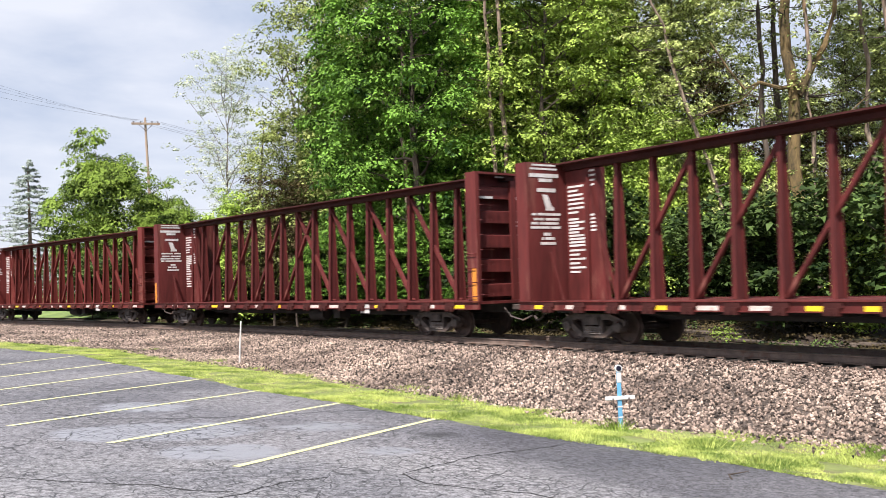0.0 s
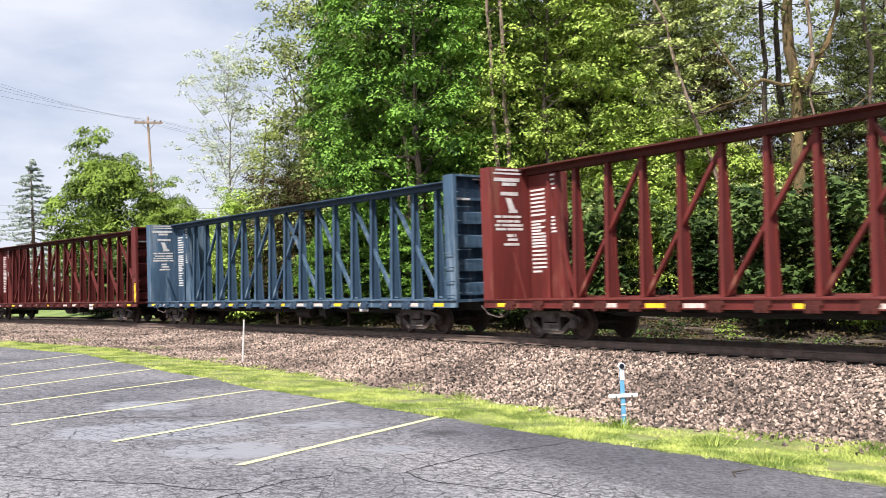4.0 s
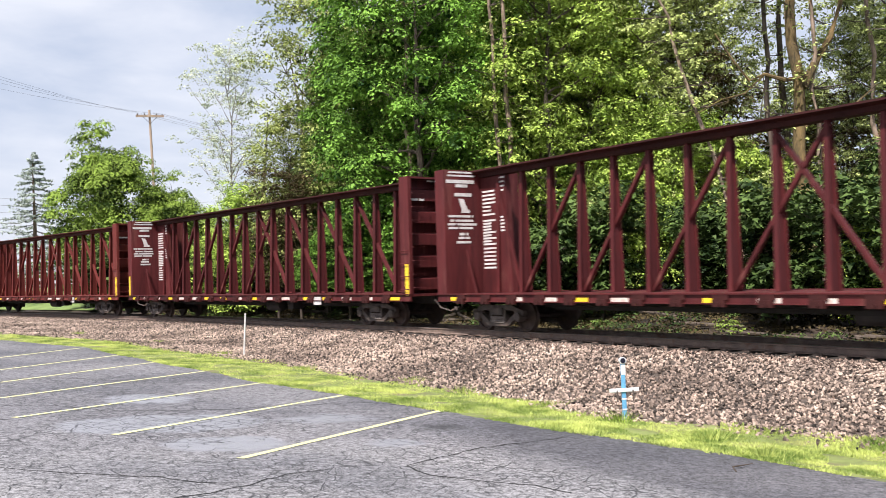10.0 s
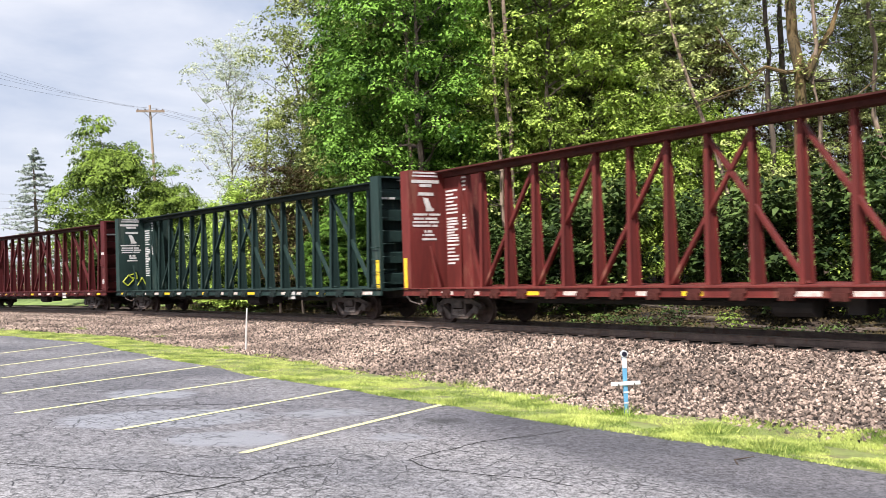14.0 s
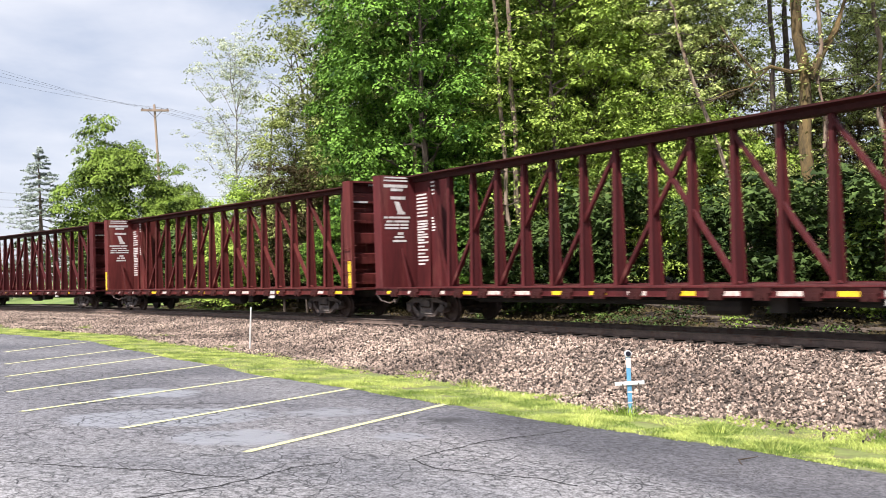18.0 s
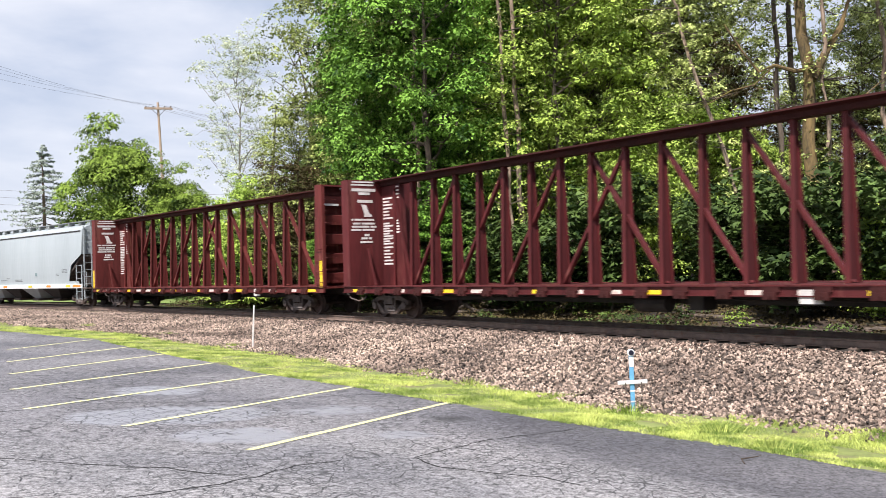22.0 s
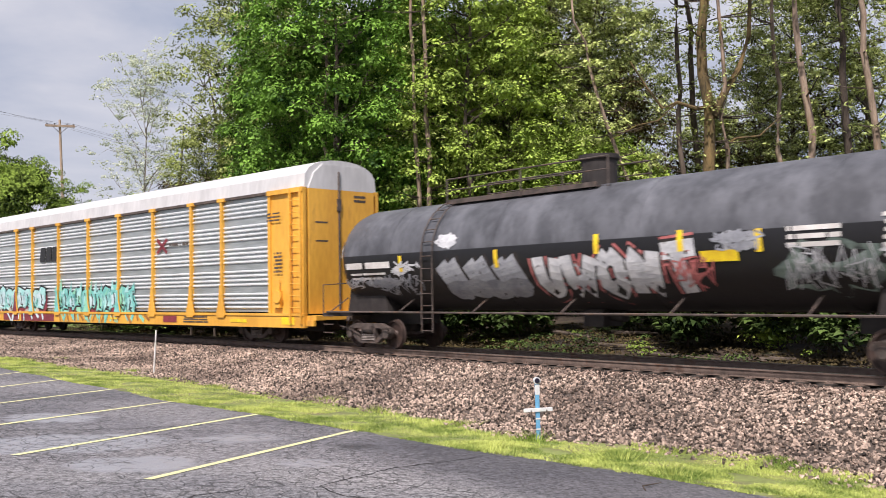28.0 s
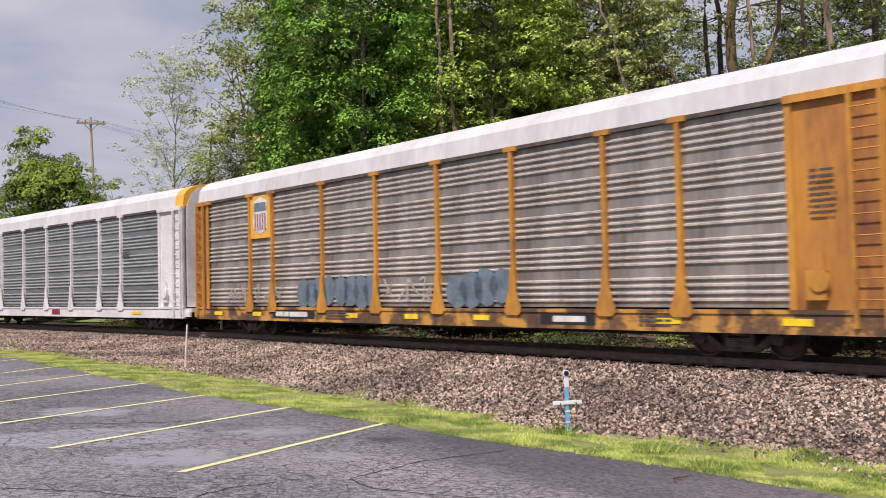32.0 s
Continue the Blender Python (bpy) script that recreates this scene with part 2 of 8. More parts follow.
def tube(bm, path, radii, n=6):
    rings = []
    for i, p in enumerate(path):
        p = Vector(p)
        d = (Vector(path[min(i + 1, len(path) - 1)]) - Vector(path[max(i - 1, 0)])).normalized()
        u = d.orthogonal().normalized()
        w = d.cross(u)
        r = radii[i] if isinstance(radii, (list, tuple)) else radii
        rings.append([bm.verts.new(p + (u * math.cos(2 * math.pi * k / n) + w * math.sin(2 * math.pi * k / n)) * r) for k in range(n)])
    for a, b in zip(rings, rings[1:]):
        # keep the rings from twisting
        off = min(range(n), key=lambda o: (b[o].co - a[0].co).length)
        for k in range(n):
            bm.faces.new((a[k], a[(k + 1) % n], b[(k + 1 + off) % n], b[(k + off) % n]))
    bm.faces.new(rings[0][::-1])
    bm.faces.new(rings[-1])


def rod(bm, a, b, r, n=6):
    tube(bm, [a, b], r, n)


def bevel(bm, w, seg=1):
    bmesh.ops.bevel(bm, geom=bm.edges[:], offset=w, segments=seg, affect="EDGES", profile=0.5)


def smooth(ob, angle=40):
    for p in ob.data.polygons:
        p.use_smooth = True
    return ob


def raw_mesh(name, verts, faces):
    me = bpy.data.meshes.new(name)
    me.from_pydata(verts, [], faces)
    me.update()
    return me


# ---- the line of the track: a gentle curve, straight beyond ----
D0, HEAD, CURVE = 30.20, -0.9178, -0.0031
S0, S1 = -95.0, 60.0


def track(s, lat=0.0, z=0.0):
    c = min(max(s, S0), S1)
    th = HEAD + CURVE * c
    x = (math.sin(th) - math.sin(HEAD)) / CURVE + (s - c) * math.cos(th)
    y = D0 - (math.cos(th) - math.cos(HEAD)) / CURVE + (s - c) * math.sin(th)
    return Vector((x - math.sin(th) * lat, y + math.cos(th) * lat, z))


def tarmac_z(x, y):
    return min(max(-0.785 - 0.0494 * x - 0.0099 * (y - 10), -1.5), -0.12)


LOT_EDGE = [(-60, -26), (-30, -16.5), (-20, -13.5), (-14, -10.9), (-7.8, -8.9), (0, -8.95), (5.5, -8.65), (8.2, -8.25), (11, -7.85), (13.2, -7.6), (14.7, -7.2), (16.1, -6.9), (18, -6.72), (26, -6.3)]
STONE_EDGE = [(-60, -15), (-30, -11.5), (-16, -9.2), (-10.2, -7.0), (-4.2, -6.75), (-2, -6.45), (2.2, -6.0), (5.6, -6.15), (7, -5.75), (9.4, -5.7), (12.5, -5.75), (13.2, -5.45), (14, -5.2), (15, -5.08), (17, -4.95), (22, -4.8)]


def lerp_table(table, v):
    return float(np.interp(v, [a for a, _ in table], [b for _, b in table]))


def ground_z(s, lat):
    p = track(s, lat)
    base = tarmac_z(p.x, p.y)
    if lat < -5.4:
        return base - (0.07 if lat < lerp_table(LOT_EDGE, s) + 0.25 else 0.0)
    if lat < -1.9:
        f = (lat + 5.4) / 3.5
        return base + (-0.24 - base) * (f * f * (3 - 2 * f) * 0.5 + f * 0.5)
    far = [(-1.9, -0.24), (2.0, -0.22), (4.0, -0.75), (5.5, -0.7), (9, -0.05), (14, 0.5), (25, 1.0), (60, 1.6), (300, 2.5), (3000, 6)]
    return lerp_table(far, lat)

# ---- ground, track bed, parking lot ----
def build_ground():
    ss = [-3000, -1500, -700, -400, -250, -180, -140, -115] + list(np.arange(-100, 40.1, 1.25)) + [50, 65, 90, 140, 220, 400, 800, 1800]
    ls = [-290, -200, -120, -80, -50, -35, -25, -18, -14, -11, -9.5, -8.6, -8, -7.5, -7, -6.5, -6, -5.4, -4.9, -4.4, -3.9, -3.4, -2.9, -2.4, -1.9,
          0, 2, 3, 4, 4.7, 5.5, 6.5, 7.7, 9, 11, 14, 18, 25, 35, 60, 120, 300, 900, 2500]
    verts = []
    for s in ss:
        for u in ls:
            p = track(s, u)
            z = ground_z(s, u)
            if 5 < u < 40:
                z += 0.25 * noise.noise((p.x * 0.35, p.y * 0.35, 3))
            verts.append((p.x, p.y, z))
    w = len(ls)
    faces, mats = [], []
    for i in range(len(ss) - 1):
        for j in range(w - 1):
            faces.append((i * w + j, (i + 1) * w + j, (i + 1) * w + j + 1, i * w + j + 1))
            u = (ls[j] + ls[j + 1]) / 2
            mats.append(1 if -5.9 < u < 4.2 else 0)
    me = raw_mesh("ground", verts, faces)
    me.materials.append(M["earth"])
    me.materials.append(M["ballast_bed"])
    me.polygons.foreach_set("material_index", mats)
    me.polygons.foreach_set("use_smooth", [True] * len(faces))
    me.flip_normals() if me.polygons[0].normal.z < 0 else None
    tagged(new("ground", me), "brown soil with leaf litter and a grey-pink ballast bed", "ground", kind="structure")


def lot_edge(s):
    return lerp_table(LOT_EDGE, s) + 0.22 * noise.noise((s * 0.35, 1, 0)) + 0.10 * noise.noise((s * 1.7, 5, 0)) + 0.05 * noise.noise((s * 5.3, 9, 0))


def asphalt_mat():
    m, n, l, b = node_mat("cracked_asphalt")
    tc = n.new("ShaderNodeTexCoord")
    def tex(kind, scale, **kw):
        t = n.new(kind)
        t.inputs["Scale"].default_value = scale
        for k, v in kw.items():
            t.inputs[k].default_value = v
        return t
    warp = tex("ShaderNodeTexNoise", 1.3, Detail=4)
    l.new(tc.outputs["Object"], warp.inputs["Vector"])
    wm = n.new("ShaderNodeMix")
    wm.data_type = "RGBA"
    wm.inputs[0].default_value = 0.22
    l.new(tc.outputs["Object"], wm.inputs[6])
    l.new(warp.outputs["Color"], wm.inputs[7])
    # fine aggregate, patches, wet film
    agg = tex("ShaderNodeTexNoise", 38, Detail=3, Roughness=0.7)
    l.new(tc.outputs["Object"], agg.inputs["Vector"])
    pat = tex("ShaderNodeTexNoise", 0.28, Detail=5)
    l.new(tc.outputs["Object"], pat.inputs["Vector"])
    base = n.new("ShaderNodeValToRGB")
    base.color_ramp.elements[0].position, base.color_ramp.elements[1].position = 0.35, 0.65
    base.color_ramp.elements[0].color, base.color_ramp.elements[1].color = (0.14, 0.138, 0.15, 1), (0.26, 0.25, 0.252, 1)
    l.new(pat.outputs["Fac"], base.inputs["Fac"])
    # coarse aggregate over fine grain
    coarse = tex("ShaderNodeTexNoise", 12, Detail=4, Roughness=0.7)
    l.new(tc.outputs["Object"], coarse.inputs["Vector"])
    both = n.new("ShaderNodeMath")
    both.operation = "ADD"
    l.new(agg.outputs["Fac"], both.inputs[0])
    l.new(coarse.outputs["Fac"], both.inputs[1])
    agr = n.new("ShaderNodeMapRange")
    agr.inputs["From Min"].default_value, agr.inputs["From Max"].default_value = 0.78, 1.22
    agr.inputs["To Min"].default_value, agr.inputs["To Max"].default_value = 0.2, 1.8
    l.new(both.outputs[0], agr.inputs["Value"])
    mul = n.new("ShaderNodeMix")
    mul.data_type, mul.blend_type = "RGBA", "MULTIPLY"
    mul.inputs[0].default_value = 1
    l.new(base.outputs["Color"], mul.inputs[6])
    l.new(agr.outputs["Result"], mul.inputs[7])
    out = mul.outputs[2]
    # a sealed, darker and finer strip along the grass, and damp films
    sep = n.new("ShaderNodeVectorMath")
    sep.operation = "DOT_PRODUCT"
    sep.inputs[1].default_value = (0.794, 0.608, 0)
    l.new(tc.outputs["Object"], sep.inputs[0])
    wob = n.new("ShaderNodeMath")
    wob.operation = "MULTIPLY_ADD"
    l.new(pat.outputs["Fac"], wob.inputs[0])
    wob.inputs[1].default_value = 5.0
    l.new(sep.outputs["Value"], wob.inputs[2])
    strip_f = n.new("ShaderNodeMapRange")
    strip_f.inputs["From Min"].default_value, strip_f.inputs["From Max"].default_value = 10.6, 11.2
    l.new(wob.outputs[0], strip_f.inputs["Value"])
    gate_x = n.new("ShaderNodeSeparateXYZ")
    l.new(tc.outputs["Object"], gate_x.inputs[0])
    right = n.new("ShaderNodeMapRange")
    right.inputs["From Min"].default_value, right.inputs["From Max"].default_value = -0.4, 1.0
    l.new(gate_x.outputs["X"], right.inputs["Value"])
    both2 = n.new("ShaderNodeMath")
    both2.operation = "MULTIPLY"
    l.new(strip_f.outputs["Result"], both2.inputs[0])
    l.new(right.outputs["Result"], both2.inputs[1])
    sealed = both2.outputs[0]
    # the stalls are an older, darker overlay than the driving lane
    lane = n.new("ShaderNodeVectorMath")
    lane.operation = "DOT_PRODUCT"
    lane.inputs[1].default_value = (-0.30, 0.95, 0)
    l.new(tc.outputs["Object"], lane.inputs[0])
    wob2 = n.new("ShaderNodeMath")
    wob2.operation = "MULTIPLY_ADD"
    wob2.inputs[1].default_value = 4.0
    l.new(pat.outputs["Fac"], wob2.inputs[0])
    l.new(lane.outputs["Value"], wob2.inputs[2])
    zone = n.new("ShaderNodeMapRange")
    zone.inputs["From Min"].default_value, zone.inputs["From Max"].default_value = 14.2, 15.8
    l.new(wob2.outputs[0], zone.inputs["Value"])
    # pale silt films dried in the hollows, one oily stain
    def blot(cx, cy, rx, ry, turn, soft):
        off = n.new("ShaderNodeMix")
        off.data_type = "RGBA"
        off.inputs[0].default_value = 0.42
        l.new(tc.outputs["Object"], off.inputs[6])
        l.new(warp.outputs["Color"], off.inputs[7])
        mpb = n.new("ShaderNodeMapping")
        mpb.vector_type = "TEXTURE"
        mpb.inputs["Location"].default_value = (cx * 0.58 + 0.21, cy * 0.58 + 0.21, 0)
        mpb.inputs["Rotation"].default_value = (0, 0, turn)
        mpb.inputs["Scale"].default_value = (rx * 0.58, ry * 0.58, 100)
        l.new(off.outputs[2], mpb.inputs["Vector"])
        ln = n.new("ShaderNodeVectorMath")
        ln.operation = "LENGTH"
        l.new(mpb.outputs["Vector"], ln.inputs[0])
        mr = n.new("ShaderNodeMapRange")
        mr.inputs["From Min"].default_value, mr.inputs["From Max"].default_value = 1.0, 1.0 - soft
        l.new(ln.outputs["Value"], mr.inputs["Value"])
        return mr.outputs["Result"]
    silt = None
    for args in ((-5.55, 17.6, 0.95, 0.75, 0.25, 0.25), (-4.35, 14.65, 1.75, 1.0, 0.48, 0.2), (-3.0, 13.0, 0.95, 0.7, 0.3, 0.3), (-0.77, 13.4, 0.5, 0.45, 0.2, 0.5), (-2.0, 15.6, 0.9, 0.6, 0.5, 0.6)):
        b1 = blot(*args)
        if silt:
            mxn = n.new("ShaderNodeMath")
            mxn.operation = "MAXIMUM"
            l.new(silt, mxn.inputs[0])
            l.new(b1, mxn.inputs[1])
            silt = mxn.outputs[0]
        else:
            silt = b1
    oil = blot(-0.1, 15.0, 0.42, 0.42, 0, 0.8)
    for fac, col, amt in ((sealed, (0.46, 0.46, 0.49, 1), 1.0), (zone.outputs["Result"], (0.76, 0.76, 0.79, 1), 1.0), (silt, (0.27, 0.273, 0.30, 1), 0.9), (oil, (0.03, 0.03, 0.032, 1), 0.8)):
        k = n.new("ShaderNodeMath")
        k.operation = "MULTIPLY"
        k.inputs[1].default_value = amt
        l.new(fac, k.inputs[0])
        cm = n.new("ShaderNodeMix")
        cm.data_type = "RGBA"
        if col[0] > 0.4:
            cm.blend_type = "MULTIPLY"
        l.new(k.outputs[0], cm.inputs[0])
        l.new(out, cm.inputs[6])
        cm.inputs[7].default_value = col
        out = cm.outputs[2]
    # alligator cracks where the surface is tired, long cracks all over
    cracks = []
    for scale, width, gate in ((3.1, 0.032, True), (7.0, 0.06, True)):
        v = tex("ShaderNodeTexVoronoi", scale)
        v.feature = "DISTANCE_TO_EDGE"
        l.new(wm.outputs[2], v.inputs["Vector"])
        lt = n.new("ShaderNodeMapRange")
        lt.inputs["From Min"].default_value, lt.inputs["From Max"].default_value = 0.0, width
        lt.inputs["To Min"].default_value, lt.inputs["To Max"].default_value = 1.0, 0.0
        l.new(v.outputs["Distance"], lt.inputs["Value"])
        f = lt.outputs["Result"]
        if gate:
            g = tex("ShaderNodeTexNoise", 0.33, Detail=2)
            mpg = n.new("ShaderNodeMapping")
            mpg.inputs["Location"].default_value = (7.3, 2.1, 0)
            l.new(tc.outputs["Object"], mpg.inputs["Vector"])
            l.new(mpg.outputs["Vector"], g.inputs["Vector"])
            gr = n.new("ShaderNodeMapRange")
            gr.inputs["From Min"].default_value, gr.inputs["From Max"].default_value = (0.42, 0.50) if scale < 5 else (0.46, 0.55)
            # the cracks open and close along their run
            brk = tex("ShaderNodeTexNoise", 5.0, Detail=3)
            l.new(tc.outputs["Object"], brk.inputs["Vector"])
            mid = n.new("ShaderNodeMath")
            mid.operation = "MULTIPLY_ADD"
            mid.inputs[1].default_value = 0.5
            l.new(brk.outputs["Fac"], mid.inputs[0])
            half = n.new("ShaderNodeMath")
            half.operation = "MULTIPLY"
            half.inputs[1].default_value = 0.5
            l.new(g.outputs["Fac"], half.inputs[0])
            l.new(half.outputs[0], mid.inputs[2])
            l.new(mid.outputs[0], gr.inputs["Value"])
            gm = n.new("ShaderNodeMath")
            gm.operation = "MULTIPLY"
            l.new(f, gm.inputs[0])
            l.new(gr.outputs["Result"], gm.inputs[1])
            dry = n.new("ShaderNodeMath")
            dry.operation = "SUBTRACT"
            dry.use_clamp = True
            l.new(gm.outputs[0], dry.inputs[0])
            l.new(sealed, dry.inputs[1])
            f = dry.outputs[0]
        cracks.append(f)
        cm = n.new("ShaderNodeMix")
        cm.data_type = "RGBA"
        l.new(f, cm.inputs[0])
        l.new(out, cm.inputs[6])
        cm.inputs[7].default_value = (0.03, 0.03, 0.033, 1)
        out = cm.outputs[2]
    l.new(out, b.inputs["Base Color"])
    wr = n.new("ShaderNodeMapRange")
    wr.inputs["To Min"].default_value, wr.inputs["To Max"].default_value = 0.75, 0.42
    l.new(silt, wr.inputs["Value"])
    l.new(wr.outputs["Result"], b.inputs["Roughness"])
    hs = n.new("ShaderNodeMath")
    hs.operation = "SUBTRACT"
    l.new(agg.outputs["Fac"], hs.inputs[0])
    l.new(cracks[0], hs.inputs[1])
    bp = n.new("ShaderNodeBump")
    bp.inputs["Strength"].default_value, bp.inputs["Distance"].default_value = 0.6, 0.015
    l.new(hs.outputs[0], bp.inputs["Height"])
    l.new(bp.outputs["Normal"], b.inputs["Normal"])
    return m


def build_lot():
    """The asphalt plate with its ragged edge along the grass."""
    ss = list(np.arange(-60, 40.1, 0.15))
    ls = [0, 0.4, 1.2, 2.5, 4.5, 8, 14, 22, 34, 60]
    verts, faces = [], []
    for s in ss:
        e = lot_edge(s)
        for k, u in enumerate(ls):
            p = track(s, e - u)
            verts.append((p.x, p.y, tarmac_z(p.x, p.y) + (0.0 if k else -0.008)))
    w = len(ls)
    for i in range(len(ss) - 1):
        for j in range(w - 1):
            faces.append((i * w + j, i * w + j + 1, (i + 1) * w + j + 1, (i + 1) * w + j))
    me = raw_mesh("parking_lot", verts, faces)
    me.materials.append(asphalt_mat())
    if me.polygons[0].normal.z < 0:
        me.flip_normals()
    tagged(new("parking_lot", me), "grey cracked asphalt parking lot with damp patches", "parking lot", kind="structure")


# stall lines: far end and near end on the asphalt
LINES = [((-0.08, 17.1), (-2.59, 11.88)), ((-2.04, 19.05), (-4.70, 13.44)), ((-4.00, 21.1), (-6.74, 14.83)), ((-5.92, 23.40), (-8.05, 17.2)),
         ((-7.80, 25.70), (-9.26, 19.7)), ((-9.49, 27.80), (-10.52, 22.3)), ((-11.55, 30.25), (-12.10, 25.7))]


def build_lines():
    m = surface("worn_yellow_line_paint", (0.72, 0.70, 0.36), (0.52, 0.50, 0.28), rough=0.7, scale=2, fine=35, bump=0.1, spots=(0.16, 0.16, 0.15), spot_size=6, spot_edge=(0.64, 0.72))
    ends = [(Vector(a), Vector(b)) for a, b in LINES]
    for i, (a, b) in enumerate(ends):
        d = (b - a).normalized()
        nrm = Vector((-d.y, d.x)) * 0.064
        bm = bmesh.new()
        prev = None
        for k in range(13):
            c = a + (b - a) * (k / 12)
            wob = 1 + 0.12 * noise.noise((k * 0.7, i * 3.1, 0))
            q = [bm.verts.new((c.x + sx * nrm.x * wob, c.y + sx * nrm.y * wob, tarmac_z(c.x, c.y) + 0.005)) for sx in (-1, 1)]
            if prev:
                bm.faces.new((prev[0], prev[1], q[1], q[0]))
            prev = q
        bmesh.ops.recalc_face_normals(bm, faces=bm.faces[:])
        ob = part("stall_line", bm, m, None)
        tagged(ob, "worn pale yellow painted stall line on asphalt", "road marking", "stall lines", "structure")


def build_cracks():
    """The long open cracks that cross the lot, dark and uneven in width."""
    m = surface("open_crack", (0.028, 0.027, 0.028), (0.012, 0.012, 0.012), rough=0.95, scale=5, fine=40, bump=0.4)
    runs = [[(-6.6, 11.2), (-5.13, 10.92), (-4.28, 10.73), (-3.26, 10.64), (-2.73, 10.41), (-2.2, 10.41)],
            [(-1.4, 11.37), (-1.87, 10.97), (-2.16, 10.39), (-2.47, 9.9), (-3.3, 9.1)],
            [(-7.6, 16.2), (-6.73, 16.4), (-5.64, 15.85), (-4.92, 16.05), (-3.79, 16.44), (-3.05, 17.0), (-2.14, 17.57), (-1.63, 17.9), (-1.08, 17.8), (-0.46, 17.3), (-0.05, 16.6)],
            [(-7.6, 13.9), (-6.63, 14.77)],
            [(1.81, 14.32), (1.21, 13.76), (0.46, 13.16), (-0.53, 11.66), (-0.21, 11.1), (0.43, 10.85), (0.95, 10.7), (1.4, 10.3)],
            [(-9.5, 20.5), (-8.2, 20.9), (-6.9, 20.6), (-5.4, 21.2)]]
    for i, run in enumerate(runs):
        bm = bmesh.new()
        prev, k = None, 0
        for a, c in zip(run, run[1:]):
            a, c = Vector(a), Vector(c)
            d = (c - a).normalized()
            side = Vector((-d.y, d.x))
            steps = max(3, int((c - a).length / 0.09))
            for q in range(steps):
                k += 1
                o = a.lerp(c, q / steps) + side * 0.05 * noise.noise((k * 0.31, i * 7.7, 0)) + side * 0.02 * noise.noise((k * 0.9, i * 3.3, 5))
                w = 0.009 + 0.013 * abs(noise.noise((k * 0.23, i * 5.1, 2)))
                pair = [bm.verts.new((o.x + sg * side.x * w, o.y + sg * side.y * w, tarmac_z(o.x, o.y) + 0.004)) for sg in (-1, 1)]
                if prev:
                    bm.faces.new((prev[0], prev[1], pair[1], pair[0]))
                prev = pair
        bmesh.ops.recalc_face_normals(bm, faces=bm.faces[:])
        ob = part("asphalt_crack", bm, m, None)
        tagged(ob, "long dark open crack in the asphalt", "crack", "cracks in the asphalt", "structure")


def build_track():
    root = tagged(new("railway_track"), "steel rails on dark timber ties in ballast", "railway track", kind="structure")
    prof = [(-0.07, -0.172), (0.07, -0.172), (0.07, -0.158), (0.012, -0.135), (0.012, -0.045), (0.036, -0.036), (0.036, -0.004), (-0.036, -0.004), (-0.036, -0.036), (-0.012, -0.045), (-0.012, -0.135), (-0.07, -0.158)]
    ss = list(np.arange(-420, -100, 8)) + list(np.arange(-100, 44, 1.0)) + list(np.arange(44, 440, 12))
    for side in (-0.7535, 0.7535):
        rise = 0.006 * (side + 0.75)
        verts, faces = [], []
        for s in ss:
            for u, z in prof:
                verts.append(track(s, side + u, z + rise))
        w = len(prof)
        for i in range(len(ss) - 1):
            for j in range(w):
                k = (j + 1) % w
                faces.append((i * w + j, i * w + k, (i + 1) * w + k, (i + 1) * w + j))
        shared("rail", raw_mesh("rail", verts, faces), M["rail"], root)
        verts, faces = [], []
        for s in ss:
            verts += [track(s, side - 0.034, rise - 0.003), track(s, side - 0.03, rise), track(s, side + 0.03, rise), track(s, side + 0.034, rise - 0.003)]
        for i in range(len(ss) - 1):
            for j in range(3):
                faces.append((i * 4 + j, i * 4 + j + 1, (i + 1) * 4 + j + 1, (i + 1) * 4 + j))
        shared("running_surface", raw_mesh("running_surface", verts, faces), M["shine"], root, "polished rail head")
    bm = bmesh.new()
    box(bm, -0.115, 0.115, -1.3, 1.3, -0.36, -0.185)
    bevel(bm, 0.012)
    tie = bpy.data.meshes.new("tie")
    bm.to_mesh(tie)
    bm.free()
    bm = bmesh.new()
    for y in (-0.7535, 0.7535):
        box(bm, -0.09, 0.09, y - 0.17, y + 0.17, -0.186, -0.168)
        for q in (-0.1, 0.1):
            for x in (-0.05, 0.05):
                box(bm, x - 0.014, x + 0.014, y + q - 0.014, y + q + 0.014, -0.17, -0.145)
    plate = bpy.data.meshes.new("tie_plate")
    bm.to_mesh(plate)
    bm.free()
    for i, s in enumerate(np.arange(-62, 26, 0.56)):
        p = track(s)
        h = HEAD + CURVE * s
        t = shared("tie", tie, M["tie"], root)
        t.matrix_basis = pose(p.x, p.y, 0.0, 0, 0, math.degrees(h) + random.uniform(-1, 1))
        q = shared("tie_plate", plate, M["rail"], t)


build_ground()
build_lot()
build_lines()
build_cracks()
build_track()

# ---- running gear shared by all wagons ----
def mesh_of(name, bm):
    me = bpy.data.meshes.new(name)
    bm.to_mesh(me)
    bm.free()
    return me


